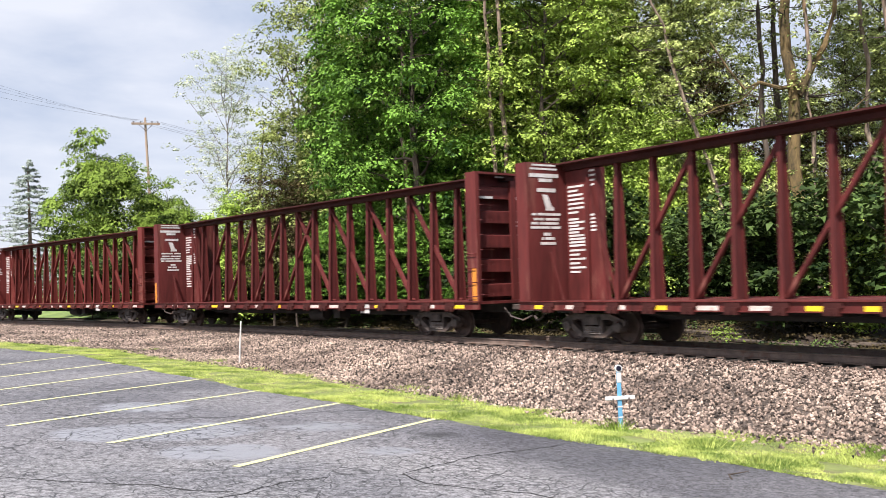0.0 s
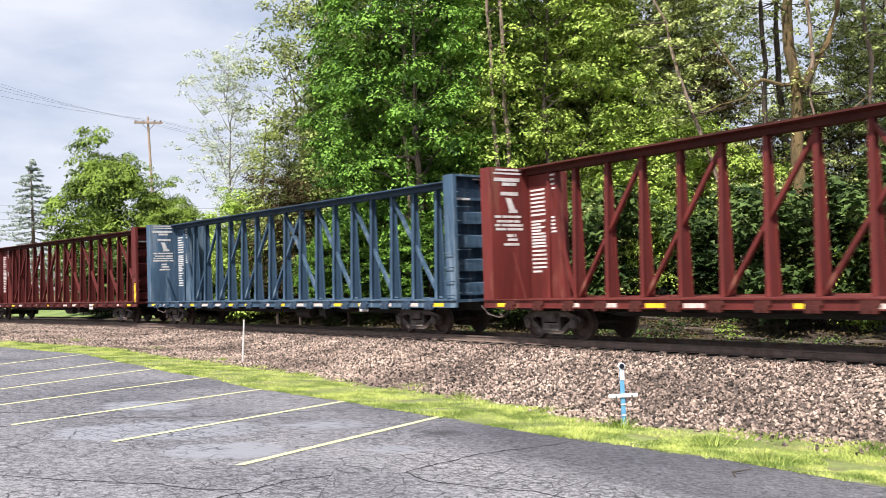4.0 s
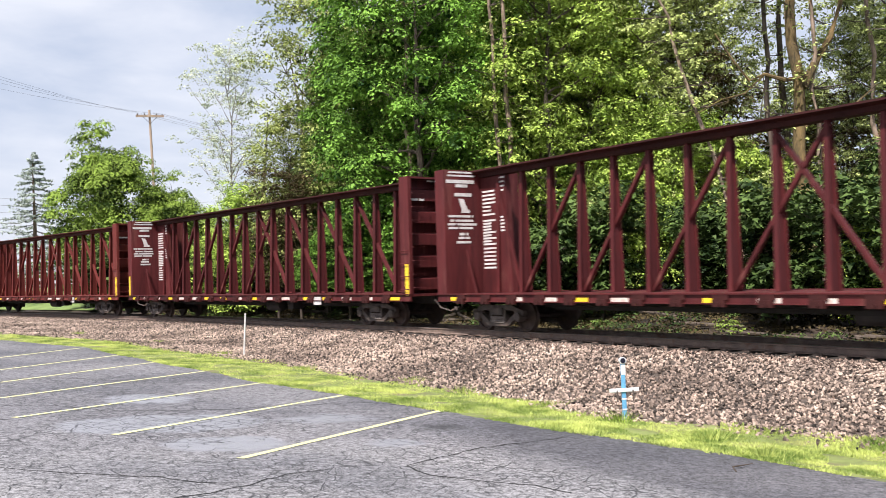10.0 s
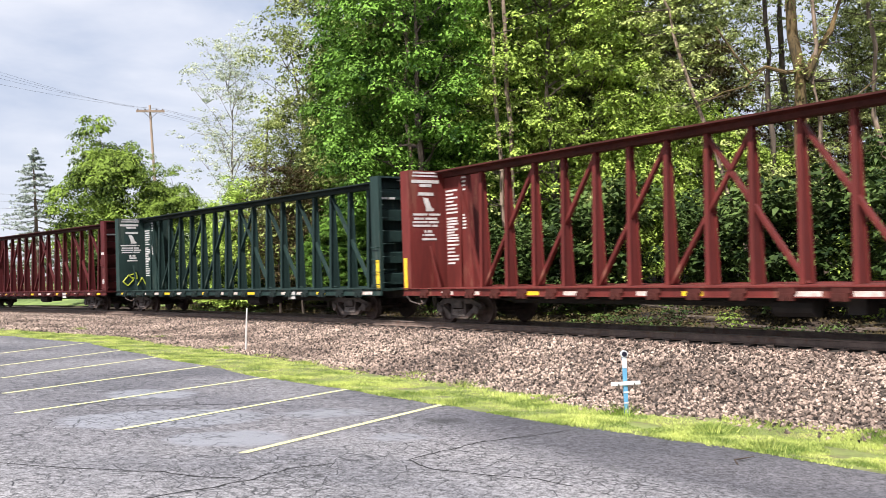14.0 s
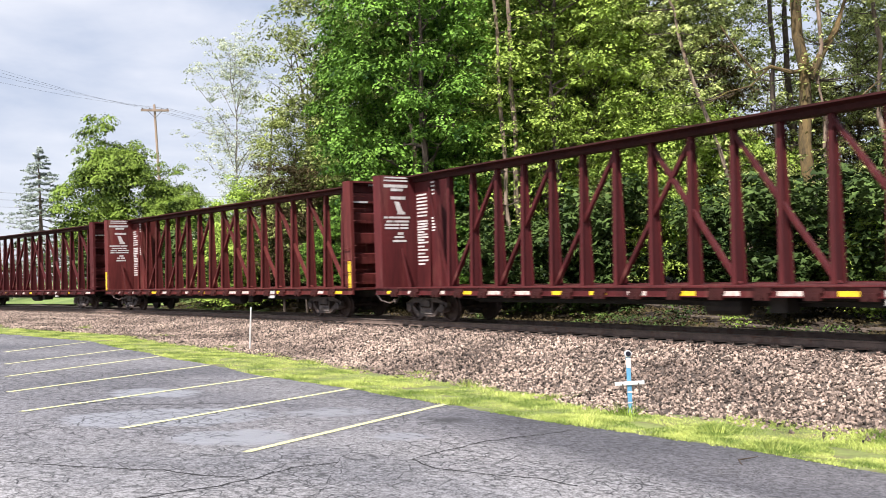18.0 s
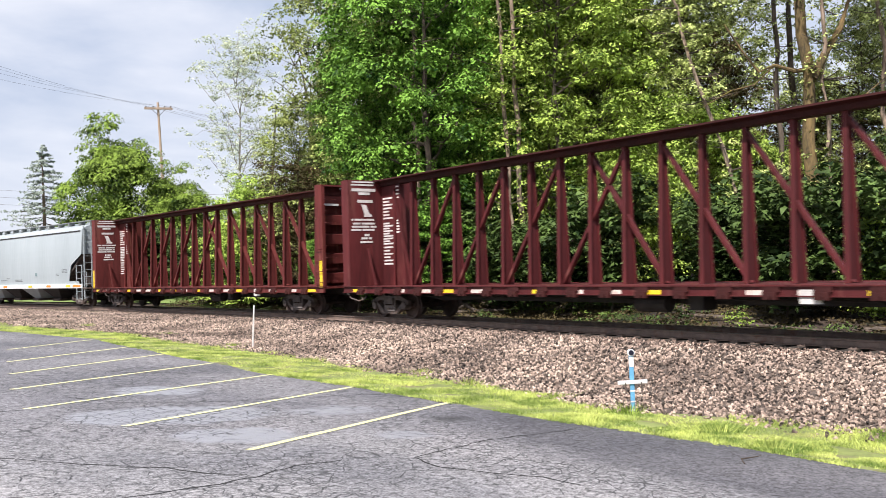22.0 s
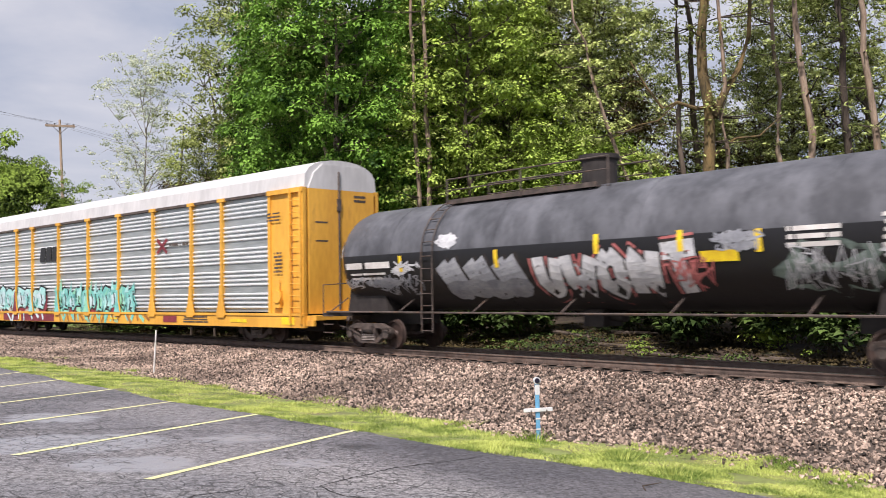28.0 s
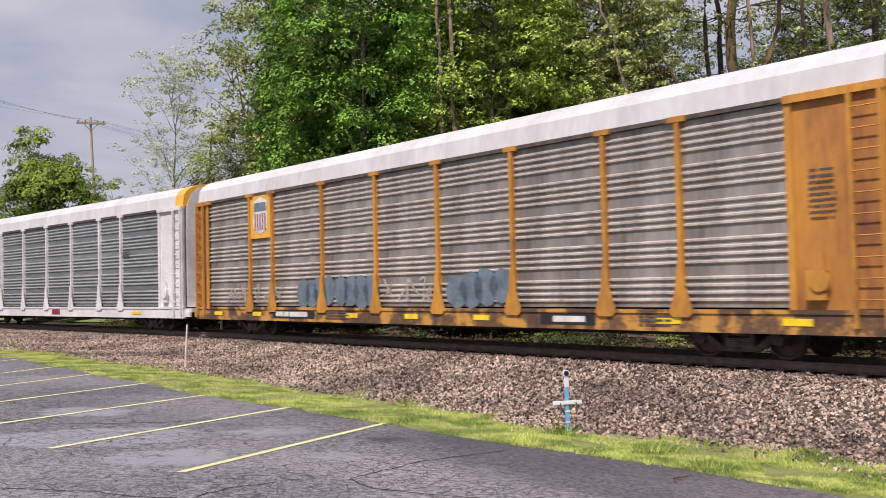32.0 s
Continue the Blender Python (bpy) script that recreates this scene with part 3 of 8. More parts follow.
def lathe(bm, prof, axis="y", n=20, c=(0, 0, 0)):
    """Turn a profile of (along, radius) about an axis."""
    rings = []
    for a, r in prof:
        ring = []
        for k in range(n):
            t = 2 * math.pi * k / n
            u, w = r * math.cos(t), r * math.sin(t)
            q = (c[0] + u, c[1] + a, c[2] + w) if axis == "y" else (c[0] + a, c[1] + u, c[2] + w)
            ring.append(bm.verts.new(q))
        rings.append(ring)
    for a, b in zip(rings, rings[1:]):
        for k in range(n):
            bm.faces.new((a[k], a[(k + 1) % n], b[(k + 1) % n], b[k]))
    bm.faces.new(rings[0])
    bm.faces.new(rings[-1])
    bmesh.ops.recalc_face_normals(bm, faces=bm.faces[:])


def wheelset_mesh():
    bm = bmesh.new()
    R = 0.42
    for sgn in (-1, 1):
        prof = [(0.64, 0.0), (0.64, 0.10), (0.67, 0.34), (0.66, 0.40), (0.685, R + 0.028), (0.70, R + 0.028), (0.715, R), (0.80, R - 0.006), (0.80, 0.36), (0.755, 0.33), (0.745, 0.14), (0.79, 0.11), (0.79, 0.0)]
        lathe(bm, [(sgn * a, max(r, 0.001)) for a, r in prof], n=24)
    lathe(bm, [(-1.1, 0.075), (1.1, 0.075)], n=10)
    return mesh_of("wheelset", bm)


def sideframe_mesh():
    """Cast side frame with windows, bearing boxes and pedestal ends."""
    bm = bmesh.new()
    for sgn in (-1, 1):
        y0, y1 = sorted((sgn * 0.93, sgn * 1.07))
        prism(bm, [(-1.10, 0.58), (-0.62, 0.74), (0.62, 0.74), (1.10, 0.58), (1.10, 0.46), (0.60, 0.60), (-0.60, 0.60), (-1.10, 0.46)], "y", y0, y1)
        prism(bm, [(-0.98, 0.50), (-0.80, 0.56), (-0.30, 0.22), (-0.42, 0.16)], "y", y0, y1)
        prism(bm, [(0.98, 0.50), (0.80, 0.56), (0.30, 0.22), (0.42, 0.16)], "y", y0, y1)
        prism(bm, [(-0.42, 0.16), (0.42, 0.16), (0.34, 0.26), (-0.34, 0.26)], "y", y0, y1)
        for x in (-0.30, 0.30):
            box(bm, x - 0.05, x + 0.05, y0, y1, 0.24, 0.62)
        for x in (-0.89, 0.89):
            lathe(bm, [(sgn * 0.90, 0.13), (sgn * 1.12, 0.13), (sgn * 1.14, 0.09)], n=12, c=(x, 0, 0.42))
            box(bm, x - 0.17, x + 0.17, y0, y1, 0.44, 0.62)
    box(bm, -0.26, 0.26, -1.12, 1.12, 0.47, 0.66)
    return mesh_of("side_frame", bm)


def spring_mesh(sgn):
    bm = bmesh.new()
    for _ in (0,):
        for x in (-0.24, -0.12, 0.0, 0.12, 0.24):
            prof = []
            for k in range(9):
                prof.append((0.25 + k * 0.023, 0.062 if k % 2 else 0.078))
            rings = []
            for z, r in prof:
                rings.append([bm.verts.new((x + r * math.cos(t * math.pi / 4), sgn * 1.03 + r * math.sin(t * math.pi / 4), z)) for t in range(8)])
            for a, b in zip(rings, rings[1:]):
                for k in range(8):
                    bm.faces.new((a[k], a[(k + 1) % 8], b[(k + 1) % 8], b[k]))
    return mesh_of("spring_pack", bm)


WHEELSET, SIDEFRAME, SPRINGS = wheelset_mesh(), sideframe_mesh(), (spring_mesh(-1), spring_mesh(1))
AXLES = []


def truck(car, x):
    t = shared("truck", SIDEFRAME, M["iron"], car, "grimy cast steel truck frame")
    t.matrix_basis = pose(x, 0, 0)
    for me in SPRINGS:
        shared("spring_pack", me, M["spring"], t)
    for dx in (-0.89, 0.89):
        w = shared("wheelset", WHEELSET, M["wheel"], t)
        w.matrix_basis = pose(dx, 0, 0.42)
        AXLES.append((w, dx))


def coupler(car, x, sgn):
    bm = bmesh.new()
    box(bm, min(x, x + sgn * 0.75), max(x, x + sgn * 0.75), -0.09, 0.09, 0.78, 0.94)
    box(bm, min(x + sgn * 0.6, x + sgn * 0.92), max(x + sgn * 0.6, x + sgn * 0.92), -0.16, 0.13, 0.74, 0.98)
    bevel(bm, 0.02)
    part("coupler", bm, M["iron"], car)
    bm = bmesh.new()
    pts = [(x + sgn * 0.1, -0.45, 0.85), (x + sgn * 0.35, -0.42, 0.6), (x + sgn * 0.7, -0.3, 0.5), (x + sgn * 0.95, -0.2, 0.62)]
    tube(bm, pts, 0.025, 6)
    part("air_hose", bm, M["iron"], car)


def bars(bm, face, rects, at, sgn=1):
    """Plain bars of lettering, 4 mm proud. face 'x': rects in (y, z) on the plane x = at; face 'y': rects in (x, z) on y = at."""
    t = 0.006
    for a0, a1, z0, z1 in rects:
        a0, a1 = min(a0, a1), max(a0, a1)
        lo, hi = sorted((at, at + sgn * t))
        if face == "x":
            box(bm, lo, hi, a0, a1, z0, z1)
        else:
            box(bm, a0, a1, lo, hi, z0, z1)


def text_rows(rng, a0, a1, z, h, gap, rows, words=(2, 4)):
    """Rects for rows of unreadable lettering between a0 and a1."""
    out = []
    for r in range(rows):
        zz = z - r * (h + gap)
        x = a0 + rng.uniform(0, 0.06) * (a1 - a0)
        end = a1 - rng.uniform(0, 0.12) * (a1 - a0)
        n = rng.randint(*words)
        cuts = sorted(rng.uniform(0.1, 0.9) for _ in range(n - 1))
        edges = [0] + cuts + [1]
        for i in range(n):
            p0, p1 = x + (end - x) * edges[i], x + (end - x) * edges[i + 1] - 0.05
            if p1 - p0 > 0.03:
                out.append((p0, p1, zz - h, zz))
    return out


# ---- centre-beam lumber flat wagon ----
HB = 11.475
POSTS = [-HB + 2.36 + 1.207 * i for i in range(16)]
END = 0.45


def lumber_meshes():
    g = {}
    bm = bmesh.new()
    # tapered post: near and far flange with a web between
    def section(d, z):
        f, w, t = 0.062, 0.016, 0.03
        return [bm.verts.new((x, y, z)) for x, y in ((-f, -d), (f, -d), (f, -d + t), (w, -d + t), (w, d - t), (f, d - t), (f, d), (-f, d), (-f, d - t), (-w, d - t), (-w, -d + t), (-f, -d + t))]
    lo, hi = section(0.20, 1.06), section(0.085, 4.52)
    for i in range(12):
        bm.faces.new((lo[i], lo[(i + 1) % 12], hi[(i + 1) % 12], hi[i]))
    g["post"] = mesh_of("post", bm)
    # diagonal brace, two bays wide
    for key, sg in (("brace_up", 1), ("brace_down", -1)):
        bm = bmesh.new()
        w = 1.205
        pts = [(-w * sg - 0.055, 1.08), (-w * sg + 0.055, 1.08), (w * sg + 0.055, 4.45), (w * sg - 0.055, 4.45)]
        prism(bm, pts, "y", -0.06, 0.06)
        g[key] = mesh_of("brace", bm)
    # bulkhead built for the leading end (outer face towards +x)
    bm = bmesh.new()
    x0, x1 = HB - END, HB
    box(bm, x0, x0 + 0.03, -1.42, 1.42, 1.06, 4.72)
    g["bulkhead"] = mesh_of("bulkhead", bm)
    for key, y in (("side_near", -1.42), ("side_far", 1.39)):
        bm = bmesh.new()
        e = y + 0.13 if y < 0 else y - 0.10
        q = y + 0.03 if y < 0 else y
        o = y if y < 0 else y + 0.03
        prism(bm, [(x0 + 0.032, o), (x1, o), (x1, e), (x1 - 0.05, e), (x1 - 0.05, q), (x0 + 0.032, q)], "z", 0.98, 4.72)
        g[key] = mesh_of("side_plate", bm)
    bm = bmesh.new()
    box(bm, x0 + 0.032, x1, -1.388, 1.388, 4.66, 4.72)
    g["top_plate"] = mesh_of("top_plate", bm)
    # deep channel beam across the outer face, open below
    bm = bmesh.new()
    prism(bm, [(x0 + 0.032, 0.30), (x0 + 0.26, 0.24), (x0 + 0.26, -0.10), (x0 + 0.24, -0.10), (x0 + 0.24, 0.20), (x0 + 0.032, 0.26)], "y", -1.388, 1.388)
    g["shelf"] = mesh_of("shelf", bm)
    bm = bmesh.new()
    box(bm, x0 + 0.264, x0 + 0.34, -0.10, 0.10, 1.06, 4.655)
    g["stiffener"] = mesh_of("stiffener", bm)
    # solid web between bulkhead and first post, its free edge raked
    bm = bmesh.new()
    prism(bm, [(-HB + END + 0.032, 1.058), (-HB + 1.92, 1.058), (-HB + 1.82, 2.0), (-HB + 1.66, 4.50), (-HB + END + 0.032, 4.50)], "y", -0.085, 0.085)
    g["web_plate"] = mesh_of("web_plate", bm)
    bm = bmesh.new()
    prism(bm, [(-HB + END + 0.85, 4.35), (-HB + END + 0.94, 4.35), (-HB + 2.34, 1.2), (-HB + 2.25, 1.2)], "y", -0.16, -0.10)
    g["end_brace"] = mesh_of("brace", bm)
    bm = bmesh.new()
    prism(bm, [(-HB + 0.95, 1.06), (-HB + 1.01, 1.06), (-HB + END + 0.09, 2.35), (-HB + END + 0.034, 2.35)], "y", -0.75, -0.69)
    g["knee"] = mesh_of("knee_brace", bm)
    bm = bmesh.new()
    tube(bm, [(HB + 0.01, -1.30, 0), (HB + 0.05, -1.28, 0), (HB + 0.05, -0.86, 0), (HB + 0.01, -0.84, 0)], 0.014, 5)
    g["rung_end"] = mesh_of("rung", bm)
    bm = bmesh.new()
    tube(bm, [(HB - 0.40, -1.42, 0), (HB - 0.40, -1.49, 0), (HB - 0.06, -1.49, 0), (HB - 0.06, -1.42, 0)], 0.014, 5)
    g["rung_side"] = mesh_of("rung", bm)
    bm = bmesh.new()
    prism(bm, [(-0.16, 4.52), (0.16, 4.52), (0.16, 4.64), (0.42, 4.67), (0.42, 4.715), (-0.42, 4.715), (-0.42, 4.67), (-0.16, 4.64)], "x", -HB + 0.1, HB - 0.1)
    g["top_chord"] = mesh_of("top_chord", bm)
    bm = bmesh.new()
    box(bm, -HB, HB, -1.36, 1.36, 0.98, 1.055)
    g["deck"] = mesh_of("deck", bm)
    for nm, y in (("near", -1.42), ("far", 1.36)):
        bm = bmesh.new()
        e = -1 if y < 0 else 1
        yi, yo = (y + 0.06, y) if y < 0 else (y, y + 0.06)
        prism(bm, [(yi, 0.835), (yo + e * 0.04, 0.835), (yo + e * 0.04, 0.86), (yo, 0.86), (yo, 1.04), (yo + e * 0.05, 1.04), (yo + e * 0.05, 1.07), (yi, 1.07)], "x", -HB, HB)
        g["sill_" + nm] = mesh_of("side_sill", bm)
    bm = bmesh.new()
    box(bm, -0.16, 0.16, -1.53, -1.42, 0.78, 0.93)
    box(bm, -0.20, 0.20, -1.46, -1.42, 0.93, 1.04)
    lathe(bm, [(-1.56, 0.05), (-1.50, 0.05)], n=8, c=(0, 0, 0.83))
    g["winch"] = mesh_of("winch", bm)
    bm = bmesh.new()
    prism(bm, [(-HB + 0.2, 1.0), (HB - 0.2, 1.0), (HB - 0.2, 0.72), (8.2, 0.72), (7.4, 0.60), (-7.4, 0.60), (-8.2, 0.72), (-HB + 0.2, 0.72)], "y", -0.3, 0.3)
    for k in range(9):
        x = -8 + k * 2.0
        box(bm, x - 0.06, x + 0.06, -1.34, 1.34, 0.84, 0.98)
    g["centre_sill"] = mesh_of("centre_sill", bm)
    bm = bmesh.new()
    for y in (-0.55, 0.55):
        rod(bm, (-8, y, 0.72), (8, y, 0.72), 0.025, 5)
    lathe(bm, [(-0.5, 0.001), (-0.48, 0.2), (0.48, 0.2), (0.5, 0.001)], axis="x", n=12, c=(2.0, -0.75, 0.62))
    box(bm, 3.2, 3.6, -0.95, -0.5, 0.5, 0.82)
    g["brake_rigging"] = mesh_of("brake_rigging", bm)
    bm = bmesh.new()
    box(bm, -0.28, 0.28, -1.432, -1.42, 0.865, 0.965)
    g["plate"] = mesh_of("reflector", bm)
    bm = bmesh.new()
    prism(bm, [(HB - 0.24, 1.02), (HB - 0.06, 1.02), (HB - 0.06, 2.0), (HB - 0.24, 2.0)], "y", -1.43, -1.42)
    g["stripe"] = mesh_of("safety_stripe", bm)
    bm = bmesh.new()
    box(bm, -0.24, 0.24, -1.435, -1.42, 0.70, 0.98)
    g["placard"] = mesh_of("route_plate", bm)
    return g


LUMBER = lumber_meshes()


def lettering_for_lumber(rng):
    """White stencils: a block on the bulkhead and two columns on the web plate beside it, in three meshes."""
    X = -HB + END + 0.004
    def near(f0, f1):
        return -1.36 + f0 * 1.16, -1.36 + f1 * 1.16
    bm = bmesh.new()
    r = []
    for z, f0, f1, h, words in ((4.68, 0.08, 0.96, 0.05, 1), (4.58, 0.04, 0.98, 0.05, 1), (4.43, 0.02, 0.98, 0.10, 1), (4.30, 0.28, 0.78, 0.09, 1), (4.04, 0.24, 0.86, 0.10, 1),
                                (3.38, 0.02, 0.98, 0.065, 2), (3.25, 0.08, 0.94, 0.065, 2), (3.14, 0.04, 1.0, 0.065, 2), (3.03, 0.02, 0.98, 0.065, 2),
                                (2.86, 0.40, 0.74, 0.08, 2), (2.74, 0.34, 0.80, 0.07, 2), (2.61, 0.30, 0.86, 0.07, 1)):
        r += text_rows(rng, *near(f0, f1), z, h, 0, 1, (words, words))
    bars(bm, "x", r, X)
    a, b = near(0.46, 0.64)
    prism(bm, [(a - 0.08, 3.88), (b - 0.10, 3.86), (b + 0.04, 3.56), (b + 0.12, 3.53), (b + 0.12, 3.45), (a + 0.02, 3.45), (a + 0.04, 3.53)], "x", X, X + 0.006)
    out = [mesh_of("lettering", bm)]
    x = -HB + END
    bm = bmesh.new()
    r = []
    for z0, n, step in ((4.10, 7, 0.115), (3.23, 9, 0.088), (2.40, 6, 0.115)):
        for k in range(n):
            r.append((x + 0.12, x + 0.72 - rng.choice((0, 0, 0.03, 0.22)), z0 - k * step - 0.055, z0 - k * step))
    bars(bm, "y", r, -0.086, -1)
    out.append(mesh_of("lettering", bm))
    bm = bmesh.new()
    r = []
    for z0, n, step in ((4.46, 4, 0.125), (3.30, 5, 0.10)):
        for k in range(n):
            r.append((x + 0.96, x + 1.17 - rng.uniform(0, 0.05), z0 - k * step - 0.05, z0 - k * step))
    bars(bm, "y", r, -0.086, -1)
    out.append(mesh_of("lettering", bm))
    bm = bmesh.new()
    r = [(-0.5, 0.15, 4.59, 4.64)]
    for y in (-1.25, 0.25):
        r += text_rows(rng, y, y + 0.75, 4.05, 0.07, 0.06, 1, (1, 2)) + (text_rows(rng, y, y + 0.7, 3.36, 0.06, 0.05, 2, (1, 2)) if y > 0 else [])
    bars(bm, "x", r, HB - END + 0.262, 1)
    out.append(mesh_of("lettering", bm))
    return out


def lumber_wagon(paint, label, seed, stripe=None, emblem=False, plates=None, letters=None, tag=None):
    rng = random.Random(seed)
    car = tagged(new("lumber_wagon"), label, "freight wagon", "centre-beam wagons of the train")
    p = M[paint]
    shared("deck", LUMBER["deck"].copy(), p, car)
    for k in ("sill_near", "sill_far"):
        shared("side_sill", LUMBER[k].copy(), p, car)
    shared("centre_sill", LUMBER["centre_sill"], M["under"], car)
    shared("brake_rigging", LUMBER["brake_rigging"], M["under"], car)
    # the chord's shaded look is put into this darker paint
    shared("top_chord", LUMBER["top_chord"].copy(), M[paint + "_shaded_dark"], car)
    for k in ("side_near", "side_far", "top_plate", "shelf", "stiffener"):
        if k + paint not in LUMBER:
            LUMBER[k + paint] = LUMBER[k].copy()
    bh = LUMBER["bulkhead"].copy()
    rungs = [LUMBER["rung_end"].copy(), LUMBER["rung_side"].copy()]
    for turn in (0, 180):
        b = shared("bulkhead", bh, p, car)
        b.matrix_basis = pose(0, 0, 0, 0, 0, turn)
        for k in range(8):
            shared("rung", rungs[0], p, b).matrix_basis = pose(0, 0, 1.25 + k * 0.42)
        for k in range(4):
            shared("rung", rungs[1], p, b).matrix_basis = pose(0, 0, 1.2 + k * 0.4)
        for k in ("side_near", "side_far", "top_plate"):
            shared(k.split("_")[0] + "_plate", LUMBER[k + paint], p, b)
        for k in range(5):
            shared("shelf", LUMBER["shelf" + paint], p, b).matrix_basis = pose(0, 0, 1.28 + k * 0.70)
        for y in (0.12,):
            shared("stiffener", LUMBER["stiffener" + paint], p, b).matrix_basis = pose(0, y, 0)
    web, brace, knee = LUMBER["web_plate"].copy(), LUMBER["end_brace"].copy(), LUMBER["knee"].copy()
    for turn in (0, 180):
        shared("web_plate", web, p, car).matrix_basis = pose(0, 0, 0, 0, 0, turn)
        if turn == 0:
            shared("brace", brace, p, car)
            shared("knee_brace", knee, p, car)
    post = LUMBER["post"].copy()
    for x in [-HB + 1.32] + POSTS + [HB - 1.32]:
        shared("post", post, p, car).matrix_basis = pose(x, 0, 0)
    up, down = LUMBER["brace_up"].copy(), LUMBER["brace_down"].copy()
    for i in (1, 3, 5, 7):
        shared("brace", up, p, car).matrix_basis = pose(POSTS[i], 0, 0)
    for i in (8, 10, 12, 14):
        shared("brace", down, p, car).matrix_basis = pose(POSTS[i], 0, 0)
    for me in letters or lettering_for_lumber(rng):
        tagged(shared("lettering", me, M["white"], car, "white stencilled lettering"), kind="stuff")
    wm = LUMBER["winch"].copy()
    for k in range(19):
        shared("winch", wm, M[paint + "_shaded_dark"], car).matrix_basis = pose(-HB + 1.2 + k * 1.14, 0, 0)
    py, pw = LUMBER["plate"].copy(), LUMBER["plate"].copy()
    kinds = plates or "ywwywwyowywwyywwy"
    for k, c in enumerate(kinds):
        if c == "-":
            continue
        x = -HB + 0.9 + k * (2 * HB - 1.8) / (len(kinds) - 1) + rng.uniform(-0.12, 0.12)
        q = shared("reflector", py if c in "yo" else pw, M["yellow"] if c in "yo" else M["pink"], car)
        q.matrix_basis = pose(x, 0, 0)
    shared("route_plate", LUMBER["placard"], M["white"], car).matrix_basis = pose(HB - 5.2 + rng.uniform(-0.5, 0.5), 0, 0)
    if stripe:
        shared("safety_stripe", LUMBER["stripe"].copy(), M[stripe], car)
        if rng.random() < 0.7:
            s = shared("safety_stripe", LUMBER["stripe"].copy(), M[stripe], car)
            s.matrix_basis = pose(-2 * HB + 0.30, 0, 0)
    if emblem:
        bm = bmesh.new()
        lathe(bm, [(-1.43, 0.13), (-1.42, 0.13)], n=16, c=(HB - 0.24, 0, 1.55))
        bars(bm, "y", [(HB - 0.40, HB - 0.28, 2.95, 3.08), (HB - 0.24, HB - 0.10, 2.95, 3.08)], -1.42, -1)
        part("emblem", bm, M["white"], car, "round white emblem on the bulkhead side")
    for x in (-HB + 2.37, HB - 2.37):
        truck(car, x)
    coupler(car, HB - 0.1, 1)
    coupler(car, -HB + 0.1, -1)
    return car


